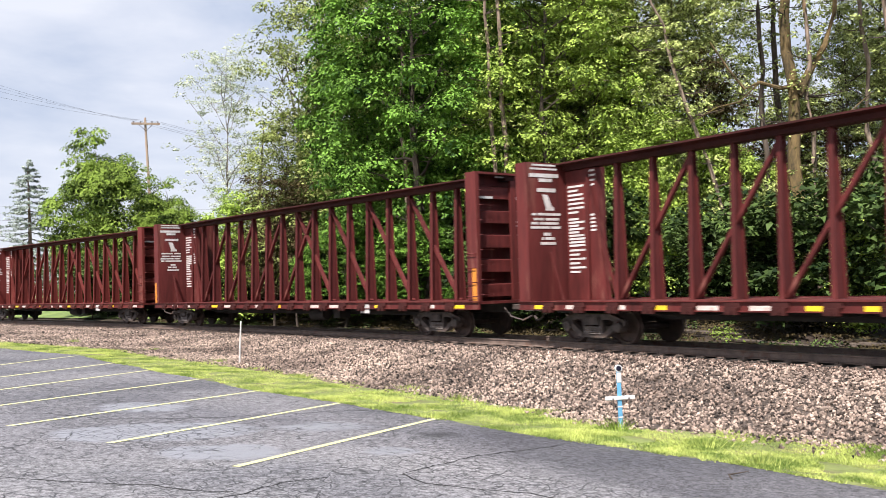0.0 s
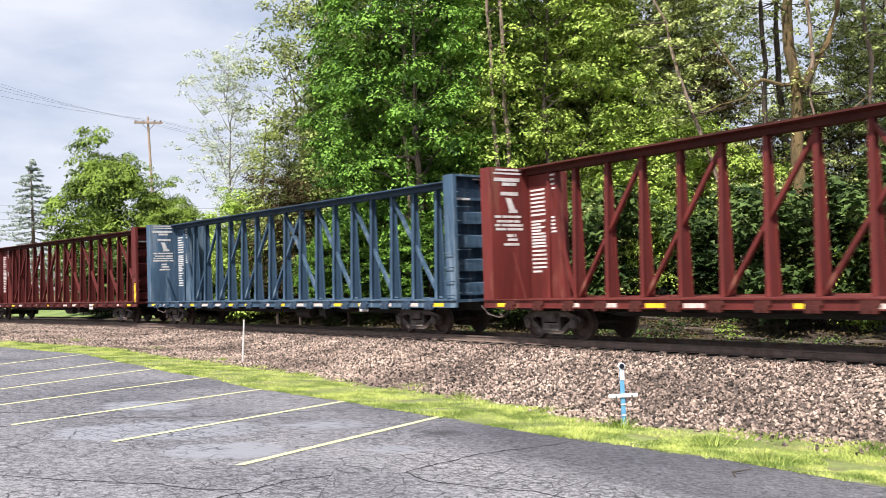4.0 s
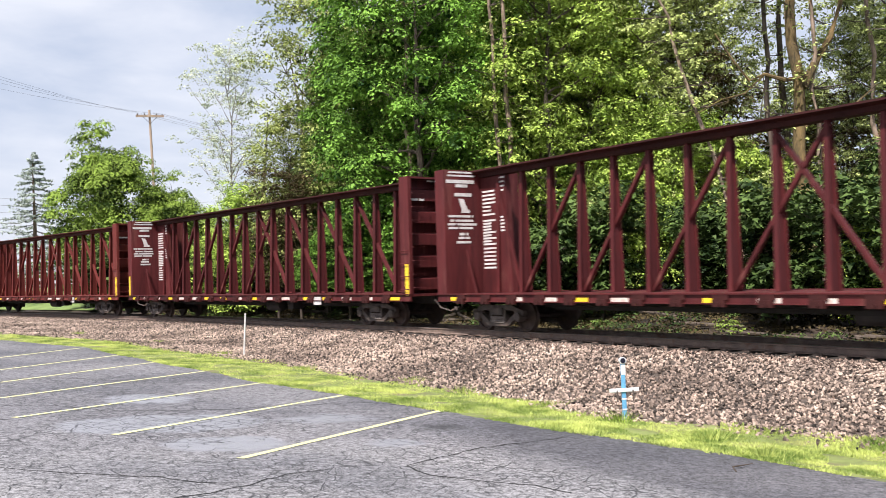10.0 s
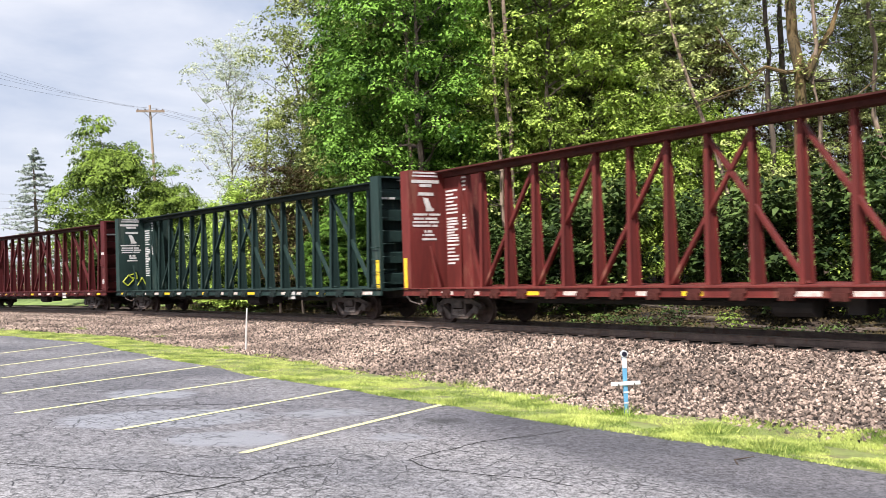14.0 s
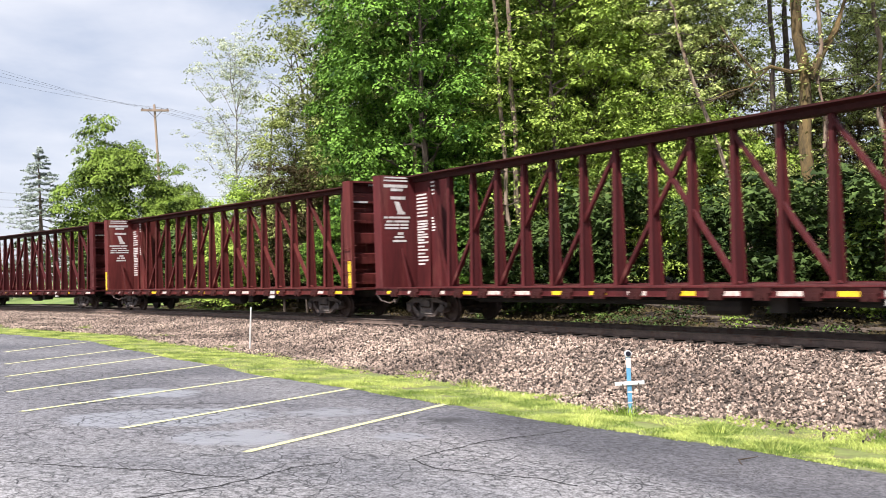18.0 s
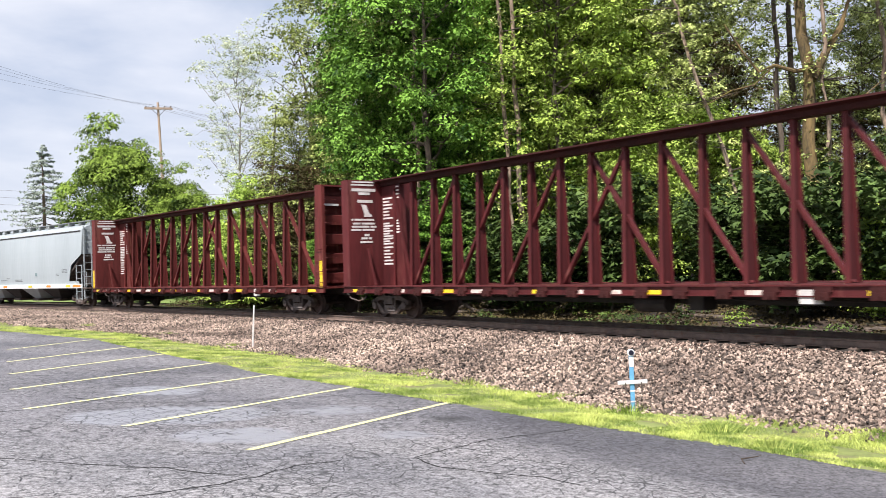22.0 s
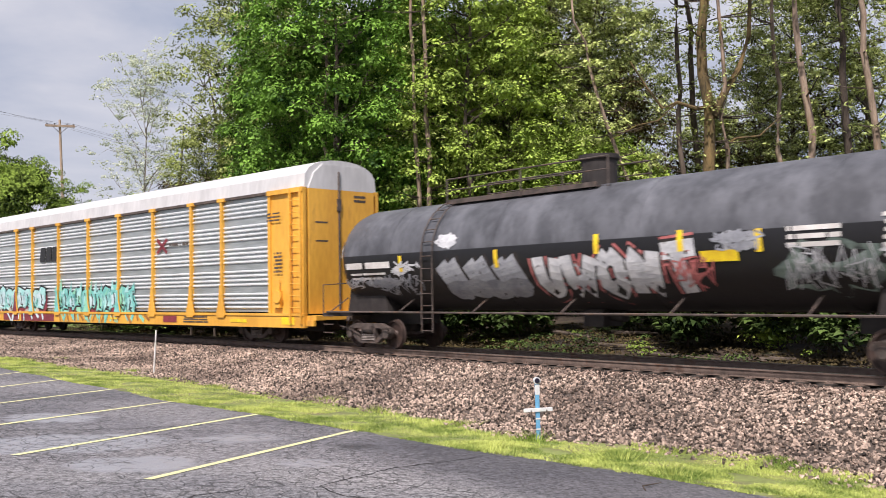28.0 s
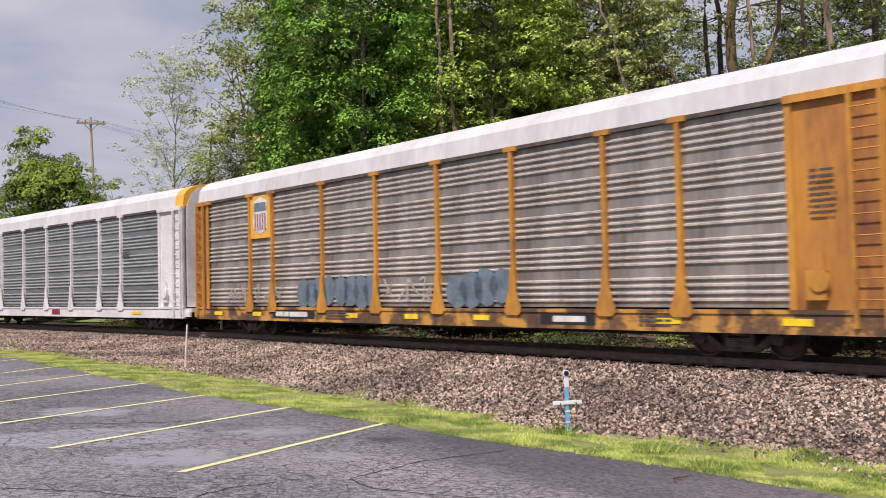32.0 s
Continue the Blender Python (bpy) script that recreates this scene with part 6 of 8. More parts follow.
# slack in the couplings, wagon by wagon
SLACK = [-0.10, -0.40, -0.33, -0.18, -0.05, -0.07, -0.08, -0.06, 0.08, 0.10, 0.08, -0.05, 0.0]


def build_train():
    red = "boxcar-red centre-beam lumber wagon, empty, with white lettering"
    cars = [("red", red, None, False), ("red", red, "orange", False), ("red2", "faded red centre-beam lumber wagon, empty, with orange stripe", None, False),
            ("blue", "faded blue centre-beam lumber wagon, empty, with white lettering", None, False),
            ("red", "boxcar-red centre-beam lumber wagon, empty, with yellow corner stripe", "yellow", False),
            ("red3", "dark red centre-beam lumber wagon, empty, with round emblem", None, True),
            ("red3", red, "yellow", False), ("red2", "faded red centre-beam lumber wagon, empty, with yellow corner stripe", "yellow", False),
            ("green", "dark green centre-beam lumber wagon, empty, with yellow tag", "yellow", False),
            ("red3", "dark red centre-beam lumber wagon, empty, with round emblem", None, True), ("red", red, "yellow", False), ("red3", red, None, False),
            ("red", "boxcar-red centre-beam lumber wagon, empty, with yellow corner stripe", "yellow", False)]
    plates = ["ywwywwyowywwyywwy", "-ww-yw-wy-ww-y-wy", "y-wwyw-ywwy-wwy-w"]
    for i, (paint, label, stripe, emblem) in enumerate(cars):
        n = i - 1
        c = lumber_wagon(paint, label, 40 + i, stripe, emblem, plates[i % 3])
        if paint == "green":
            lime = surface("lime_spray_paint", (0.55, 0.62, 0.05), rough=0.5, bump=0)
            bm = bmesh.new()
            pts = [[(-1.25, 1.5), (-0.95, 1.85), (-0.7, 1.6), (-1.0, 1.3), (-1.25, 1.5)], [(-0.85, 1.85), (-0.55, 1.95), (-0.5, 1.65), (-0.8, 1.7)], [(-0.5, 1.3), (-0.25, 1.7), (-0.05, 1.3), (0.0, 1.45)]]
            for line in pts:
                for (a, b), (c2, d) in zip(line, line[1:]):
                    rod(bm, (-HB + END + 0.01, a, b), (-HB + END + 0.01, c2, d), 0.03, 5)
            part("graffiti", bm, lime, c, "lime green scribble")
        TRAIN.append((c, -7.555 - 24.47 * n + SLACK[i], HB - 2.37))
    TRAIN.append((hopper_wagon(), -299.2, 8.35))
    TRAIN.append((tank_wagon(), -319.9, 8.03))
    La, Lb = 13.75, 13.4
    def posts_at(L, fr):
        return [-L + f * 2 * L for f in fr]
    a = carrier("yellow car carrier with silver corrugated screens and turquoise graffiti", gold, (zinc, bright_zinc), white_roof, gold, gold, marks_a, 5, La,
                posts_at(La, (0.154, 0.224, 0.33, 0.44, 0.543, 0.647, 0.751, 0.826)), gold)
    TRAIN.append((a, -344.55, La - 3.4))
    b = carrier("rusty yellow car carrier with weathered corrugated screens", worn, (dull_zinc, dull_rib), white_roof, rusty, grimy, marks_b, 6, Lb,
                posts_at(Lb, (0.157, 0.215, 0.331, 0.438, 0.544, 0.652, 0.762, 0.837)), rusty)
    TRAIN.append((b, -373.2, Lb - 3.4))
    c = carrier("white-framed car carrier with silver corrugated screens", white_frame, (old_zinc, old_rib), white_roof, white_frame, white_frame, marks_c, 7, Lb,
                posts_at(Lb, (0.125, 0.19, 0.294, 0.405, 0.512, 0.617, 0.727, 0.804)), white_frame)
    TRAIN.append((c, -401.3, Lb - 3.4))


build_train()

# distance run by the train, second by second
RUN = [0.0, 11.91, 23.81, 35.69, 47.56, 59.41, 71.25, 83.08, 94.89, 106.7, 118.49, 130.27, 142.04, 153.81, 165.56, 177.31, 189.06, 200.79, 212.52, 224.25,
       235.97, 247.69, 259.41, 271.12, 282.84, 294.45, 306.1, 317.95, 329.69, 341.41, 353.13, 364.85, 376.5]


def wagon_pose(s, half):
    a, b = track(s - half), track(s + half)
    m = (a + b) / 2
    return pose(m.x, m.y, 0.005, 0.39, 0, math.degrees(math.atan2(b.y - a.y, b.x - a.x)))


def motions():
    for car, at, half in TRAIN:
        walk(car, [(t, wagon_pose(at + RUN[t], half)) for t in range(33)])
    # one turning wheelset of each axle place; the others roll with the same keys
    lead = {}
    for w, dx in AXLES:
        if dx not in lead:
            rows = []
            for k in range(int(32 / 0.05) + 1):
                t = k * 0.05
                rows.append((t, Matrix.Translation((dx, 0, 0.42)) @ Matrix.Rotation(np.interp(t, range(33), RUN) / 0.42, 4, "Y")))
            walk(w, rows)
            lead[dx] = w
        else:
            src = lead[dx].animation_data
            w.rotation_mode = "QUATERNION"
            own = w.animation_data_create()
            own.action = src.action
            own.action_slot = src.action_slot

# ---- trees ----
def leaf_cloud(rng, centres, sizes, per, leaf, flat=0.55, up=0.6, dome=0.0):
    """Leaves as small pointed blades, in clumps; with a dome they roof their spray like shingles, dark below."""
    n = len(centres) * per
    c = np.repeat(np.asarray(centres), per, axis=0)
    r = np.repeat(np.asarray(sizes), per)[:, None]
    d = rng.normal(size=(n, 3))
    d /= np.linalg.norm(d, axis=1)[:, None]
    # most leaves sit on the upper outside of their spray
    d[:, 2] = np.where(rng.random(n) < 0.8 + 0.12 * dome, np.abs(d[:, 2]), d[:, 2])
    q = rng.random((n, 1)) ** (0.3 - 0.18 * dome)
    # ragged rim: each spray breaks into a few lobes
    ph = np.repeat(rng.uniform(0, 6.283, len(centres)), per)
    az = np.arctan2(d[:, 1], d[:, 0])
    q = q * (1 + 0.22 * dome * np.sin(5 * az + ph) + 0.14 * dome * np.sin(9 * az - 2 * ph))[:, None]
    off = d * q * r
    off[:, 2] *= flat
    off[:, 2] -= dome * 0.25 * (off[:, 0] ** 2 + off[:, 1] ** 2) / np.maximum(r[:, 0], 0.05)
    p = c + off
    nrm = d * 0.9 + rng.normal(size=(n, 3)) * (0.45 - 0.2 * dome)
    nrm[:, 2] = np.abs(nrm[:, 2]) + up * (1 - 0.4 * dome)
    nrm /= np.linalg.norm(nrm, axis=1)[:, None]
    a = np.cross(nrm, rng.normal(size=(n, 3)))
    a /= np.linalg.norm(a, axis=1)[:, None]
    b = np.cross(nrm, a)
    L = leaf * (0.65 + 0.8 * rng.random((n, 1)))
    v = np.stack([p - a * L * 0.45 + b * L * 0.42, p - a * L * 0.45 - b * L * 0.42, p + a * L * 0.72 - nrm * L * 0.15], axis=1).reshape(-1, 3)
    return v, np.arange(n * 3).reshape(-1, 3)


def grow(rng, base, height, spread, limbs, lean=(0, 0), start=0.3, r0=0.25, sag=0.0, sub=4, up=0.6):
    """Trunk and limbs: a list of (path, radii) and the points where twigs carry leaves."""
    rods, tips = [], []
    top = Vector((lean[0], lean[1], height))
    trunk = [Vector((0, 0, -0.3)) + Vector((0, 0, 0))]
    for k in range(1, 9):
        f = k / 8
        trunk.append(Vector((top.x * f + rng.normal() * 0.12 * height / 15, top.y * f + rng.normal() * 0.12 * height / 15, height * f)))
    rods.append((trunk, [r0 * (1 - 0.9 * k / 8) for k in range(9)]))
    for i in range(limbs):
        f = start + (1 - start) * (i + rng.random()) / limbs
        j = min(int(f * 8), 7)
        p = trunk[j].lerp(trunk[j + 1], f * 8 - j)
        az = i * 2.4 + rng.normal() * 0.4
        reach = spread * (0.45 + 0.55 * math.sin(math.pi * min(1, (1 - f) * 1.2 + 0.08))) * (0.75 + 0.5 * rng.random())
        path = [p]
        d = Vector((math.cos(az), math.sin(az), up * (0.6 + 0.8 * rng.random())))
        for k in range(5):
            q = path[-1] + d.normalized() * reach / 5
            path.append(q)
            d += Vector((rng.normal() * 0.25, rng.normal() * 0.25, rng.normal() * 0.2 - sag))
        rr = r0 * 0.42 * (1 - 0.6 * f)
        rods.append((path, [rr * (1 - 0.85 * k / 5) for k in range(6)]))
        tips += path[2:]
        for s in range(sub):
            k = rng.integers(1, 5)
            p2 = path[k]
            d2 = Vector((rng.normal(), rng.normal(), 0.4 + rng.normal() * 0.5)).normalized()
            ln = reach * (0.25 + 0.25 * rng.random())
            q1, q2 = p2 + d2 * ln * 0.5, p2 + (d2 + Vector((rng.normal() * 0.3, rng.normal() * 0.3, rng.normal() * 0.3 - sag))).normalized() * ln
            rods.append(([p2, q1, q2], [rr * 0.4, rr * 0.25, rr * 0.08]))
            tips += [q1, q2]
    return rods, tips


def rods_mesh(name, rods, n=6):
    bm = bmesh.new()
    for path, radii in rods:
        tube(bm, path, list(radii), n)
    return mesh_of(name, bm)


def tree_kind(name, seed, bark, leaves, height, spread, limbs, clump, per, leaf, extra=0, flat=0.55, shell=0, dome=0.0, thin=1, **kw):
    """One tree: trunk and crown meshes; returns the top-level thing standing at the origin."""
    rng = np.random.default_rng(seed)
    rods, tips = grow(rng, None, height, spread, limbs, **kw)
    root = new(name)
    shared("trunk", rods_mesh("trunk", rods, 4 if height < 5 else 6), M[bark], root)
    cs, sz = [], []
    for t in tips[::thin]:
        for _ in range(1 + extra):
            o = rng.normal(size=3) * clump * 0.55
            cs.append((t.x + o[0], t.y + o[1], t.z + o[2] * 0.6))
            sz.append(clump * (0.6 + 0.7 * rng.random()))
    # leafy sprays along the outside of the crown, in uneven tiers
    st = kw.get("start", 0.3)
    for k in range(shell):
        f = st + (1.02 - st) * rng.random() ** 0.8
        az = rng.uniform(0, 6.283)
        mid, half = 0.5 * (st + 1.0) - 0.04, 0.5 * (1.0 - st) + 0.06
        r = spread * math.sqrt(max(0.03, 1 - ((f - mid) / half) ** 2)) * (0.80 + 0.24 * rng.random())
        r *= 1 + 0.16 * math.sin(3 * az + seed) * math.cos(9 * f + seed)
        cs.append((r * math.cos(az), r * math.sin(az), f * height + rng.normal() * 0.25))
        sz.append(clump * (0.75 + 0.7 * rng.random()))
    v, f = leaf_cloud(rng, cs, sz, per, leaf, flat, dome=dome)
    shared("crown", raw_mesh("crown", v, f), M[leaves], root)
    return root


def ground_at(x, y):
    best = min((i * 2.0 for i in range(-80, 40)), key=lambda s: (track(s).x - x) ** 2 + (track(s).y - y) ** 2)
    best = min((best + k * 0.1 for k in range(-20, 21)), key=lambda s: (track(s).x - x) ** 2 + (track(s).y - y) ** 2)
    c = track(best)
    th = HEAD + CURVE * min(max(best, S0), S1)
    lat = -math.sin(th) * (x - c.x) + math.cos(th) * (y - c.y)
    return ground_z(best, lat)


def stand(kind, label, category, group, spots, **kw):
    """Build one tree of a kind, place it at the first spot and copies at the rest."""
    proto = tree_kind(**kind)
    tagged(proto, label, category, group)
    first = True
    for b, dist, turn, scale, tall in spots:
        if first:
            x, y = b * dist, dist
            proto.matrix_basis = pose(x, y, ground_at(x, y) - 0.1, 0, 0, turn) @ Matrix.Diagonal((scale, scale, scale * tall, 1))
            first = False
        else:
            x, y = b * dist, dist
            c = copy_thing(proto, pose(0, 0, 0))
            c.matrix_basis = pose(x, y, ground_at(x, y) - 0.1, 0, 0, turn) @ Matrix.Diagonal((scale, scale, scale * tall, 1))
    return proto


def build_trees():
    g = "trees behind the track"
    stand(dict(name="maple_tree", seed=1, bark="bark", leaves="maple", height=17.5, spread=4.9, limbs=26, clump=0.8, per=150, leaf=0.125, shell=430, flat=0.60, thin=5, dome=1.0, start=0.20, up=0.45, sag=0.05),
          "broad maple in deep green leaf beside the track", "tree", g,
          [(-0.024, 45, 20, 0.98, 1.12), (-0.072, 50, 140, 0.72, 1.12), (0.040, 51, 250, 0.8, 1.2), (-0.100, 46.5, 290, 0.50, 0.55), (-0.012, 43.5, 200, 0.52, 0.52)])
    stand(dict(name="ash_tree", seed=2, bark="bark", leaves="olive", height=19, spread=5.0, limbs=30, clump=0.65, per=46, leaf=0.14, shell=190, dome=0.6, start=0.2, up=0.7, sub=6),
          "tall ash with thin olive-green foliage and bare twigs", "tree", g,
          [(0.205, 46, 200, 0.90, 1.0), (0.246, 44, 10, 0.80, 1.05), (0.295, 48, 300, 0.70, 1.1), (0.435, 42, 40, 0.50, 1.2), (0.385, 52, 90, 0.5, 1.1), (0.475, 44, 120, 0.8, 1.0), (-0.06, 58, 30, 1.0, 1.1), (0.56, 42, 220, 0.85, 1.0)])
    stand(dict(name="beech_tree", seed=12, bark="bark", leaves="bronze", height=18.5, spread=4.6, limbs=32, clump=0.72, per=80, leaf=0.12, shell=190, thin=2, flat=0.6, dome=0.7, start=0.12, up=0.8, sub=5, r0=0.2),
          "tall thin-crowned tree in bronze-green leaf with fine dark twigs", "tree", g,
          [(-0.122, 50, 40, 0.92, 1.05), (-0.160, 54, 150, 0.60, 0.98), (-0.085, 54, 260, 0.7, 1.1), (0.225, 50, 70, 0.75, 1.0), (0.17, 52, 330, 0.8, 1.05)])
    stand(dict(name="lime_tree", seed=3, bark="bark", leaves="fresh", height=18, spread=4.0, limbs=26, clump=0.66, per=110, leaf=0.118, shell=400, flat=0.62, thin=4, dome=0.95, start=0.18, up=0.5, sag=0.04),
          "tall tree in bright yellow-green spring leaf", "tree", g,
          [(0.118, 43, 0, 0.95, 1.05), (0.170, 45, 130, 0.8, 1.0), (0.145, 49, 230, 0.8, 1.1), (0.450, 43, 250, 0.42, 0.62), (0.395, 48, 60, 0.42, 0.58)])
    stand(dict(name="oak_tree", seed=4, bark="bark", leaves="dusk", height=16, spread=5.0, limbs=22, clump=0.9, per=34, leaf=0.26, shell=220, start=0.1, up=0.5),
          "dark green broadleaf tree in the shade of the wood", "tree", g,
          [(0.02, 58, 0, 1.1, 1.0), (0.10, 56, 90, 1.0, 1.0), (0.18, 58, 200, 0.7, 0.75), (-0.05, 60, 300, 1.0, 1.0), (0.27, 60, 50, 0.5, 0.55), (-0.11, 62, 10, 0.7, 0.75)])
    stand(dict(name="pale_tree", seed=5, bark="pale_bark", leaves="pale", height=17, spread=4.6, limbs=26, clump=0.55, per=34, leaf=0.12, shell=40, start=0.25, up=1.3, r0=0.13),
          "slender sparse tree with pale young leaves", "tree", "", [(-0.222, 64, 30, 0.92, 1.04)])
    stand(dict(name="round_tree", seed=6, bark="bark", leaves="bushy", height=12.6, spread=4.9, limbs=34, clump=1.1, per=160, leaf=0.19, shell=230, flat=0.55, thin=2, dome=1.0, start=0.22, up=0.8, sub=3),
          "dense broadleaf tree with an uneven crown standing apart", "tree", "trees standing apart", [(-0.352, 76, 70, 0.82, 1.10), (-0.287, 75, 120, 0.60, 1.05), (-0.262, 77, 250, 0.42, 1.0)])
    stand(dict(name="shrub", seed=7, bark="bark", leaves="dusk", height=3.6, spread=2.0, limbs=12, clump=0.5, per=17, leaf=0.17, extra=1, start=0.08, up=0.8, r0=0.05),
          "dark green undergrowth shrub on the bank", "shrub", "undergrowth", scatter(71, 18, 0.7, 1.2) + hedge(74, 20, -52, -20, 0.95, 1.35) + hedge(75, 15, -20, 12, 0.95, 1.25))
    stand(dict(name="shrub", seed=8, bark="bark", leaves="olive", height=4.2, spread=1.8, limbs=12, clump=0.5, per=26, leaf=0.11, extra=1, start=0.1, up=0.9, r0=0.05),
          "thin olive-green undergrowth shrub on the bank", "shrub", "undergrowth", scatter(72, 15, 0.6, 1.0))
    stand(dict(name="shrub", seed=9, bark="bark", leaves="fresh", height=4.0, spread=2.0, limbs=12, clump=0.5, per=30, leaf=0.12, extra=1, start=0.08, up=0.8, r0=0.05),
          "bright green sapling in the undergrowth", "shrub", "undergrowth",
          scatter(73, 7, 0.5, 0.9))
    stand(dict(name="small_tree", seed=10, bark="bark", leaves="fresh", height=8.0, spread=3.0, limbs=18, clump=0.7, per=90, leaf=0.12, shell=130, thin=2, dome=0.6, start=0.08, up=0.7, r0=0.09),
          "small bushy tree in light green leaf", "tree", "trees at the edge of the wood", [(-0.208, 54, 0, 0.9, 0.95), (-0.236, 58, 90, 0.75, 0.8), (0.31, 43, 200, 0.75, 1.1), (0.205, 42, 40, 0.8, 1.15), (0.258, 42.5, 310, 0.8, 1.2), (0.365, 44, 130, 0.7, 1.05)])
    stand(dict(name="small_tree", seed=11, bark="bark", leaves="twig", height=9.5, spread=2.4, limbs=18, clump=0.6, per=36, leaf=0.11, shell=60, start=0.2, up=0.7, r0=0.09),
          "small brown-leaved tree at the edge of the wood", "tree", "trees at the edge of the wood", [(-0.175, 50, 0, 0.9, 0.9), (-0.150, 49, 70, 0.8, 0.95), (0.285, 44, 20, 1.0, 1.1), (0.43, 43, 160, 1.1, 0.8), (0.51, 45, 220, 1.2, 0.85), (0.37, 46, 100, 1.1, 0.75)])


def hedge(seed, n, s0, s1, lo, hi):
    """A ragged row of shrubs well clear of the track."""
    rng = random.Random(seed)
    out = []
    for k in range(n):
        p = track(s0 + (s1 - s0) * (k + rng.random() * 0.8) / n, rng.uniform(7.0, 10))
        out.append((p.x / p.y, p.y, rng.uniform(0, 360), rng.uniform(lo, hi), rng.uniform(0.8, 1.0)))
    return out


def scatter(seed, n, lo, hi):
    """Spots on the bank behind the track."""
    rng = random.Random(seed)
    out = []
    while len(out) < n:
        s, lat = rng.uniform(-42, 24), rng.uniform(8, 19)
        p = track(s, lat)
        if p.y > 15 and -0.26 < p.x / p.y < 0.62:
            out.append((p.x / p.y, p.y, rng.uniform(0, 360), rng.uniform(lo, hi), rng.uniform(0.8, 1.2)))
    return out


def pine(b, dist, r, height, lean, label, seed, bark="pine_bark", stubs=14, branches=()):
    """A tall pine of which the trunk shows: bare, with dead stubs, crown high up."""
    rng = np.random.default_rng(seed)
    root = tagged(new("pine_tree"), label, "tree", "tall pines")
    x, y = b * dist, dist
    root.matrix_basis = pose(x, y, ground_at(x, y) - 0.1)
    trunk = []
    for k in range(15):
        f = k / 14
        trunk.append(Vector((lean[0] * f * height + 0.09 * rng.normal(), lean[1] * f * height + 0.09 * rng.normal(), f * height)))
    bm = bmesh.new()
    tube(bm, trunk, [r * (1 - 0.6 * k / 14) for k in range(15)], 10)
    smooth(part("trunk", bm, M[bark], root))
    for k in range(stubs):
        f = rng.uniform(0.2, 0.95)
        p = trunk[int(f * 14)]
        az = rng.uniform(0, 6.28)
        ln = rng.uniform(0.5, 1.8)
        bm = bmesh.new()
        q = p + Vector((math.cos(az), math.sin(az), rng.uniform(-0.15, 0.3))) * ln
        tube(bm, [p, p.lerp(q, 0.5) + Vector((0, 0, -0.05)), q], [0.035, 0.025, 0.008], 5)
        part("dead_branch", bm, M["bark"], root)
    for path, rr in branches:
        bm = bmesh.new()
        tube(bm, [Vector(q) for q in path], [rr * (1 - 0.7 * i / (len(path) - 1)) for i in range(len(path))], 7)
        part("limb", bm, M[bark], root)
    cs, sz = [], []
    for k in range(70):
        f = rng.uniform(0.12, 0.97)
        q = trunk[int(f * 14)].lerp(trunk[min(int(f * 14) + 1, 14)], f * 14 - int(f * 14))
        a, d = rng.uniform(0, 6.28), abs(rng.normal()) * 0.55 + r
        cs.append((q.x + d * math.cos(a), q.y + d * math.sin(a), q.z + rng.normal() * 0.1))
        sz.append(rng.uniform(0.15, 0.42))
    v, f = leaf_cloud(rng, cs, sz, 16, 0.11, 0.7)
    shared("foliage", raw_mesh("foliage", v, f), M["olive"] if seed % 2 else M["bronze"], root, "thin leafy shoots along the trunk")
    if height < 15:
        return
    cs, sz = [], []
    for k in range(34):
        f = rng.uniform(0.86, 1.02)
        a, d = rng.uniform(0, 6.28), rng.uniform(0.3, 2.6) * (1.25 - f) * 3
        p = trunk[min(int(f * 14), 14)]
        cs.append((p.x + d * math.cos(a), p.y + d * math.sin(a), f * height + rng.normal() * 0.3))
        sz.append(0.55)
    v, f = leaf_cloud(rng, cs, sz, 40, 0.2, 0.5)
    shared("crown", raw_mesh("crown", v, f), M["pine_needle"], root)


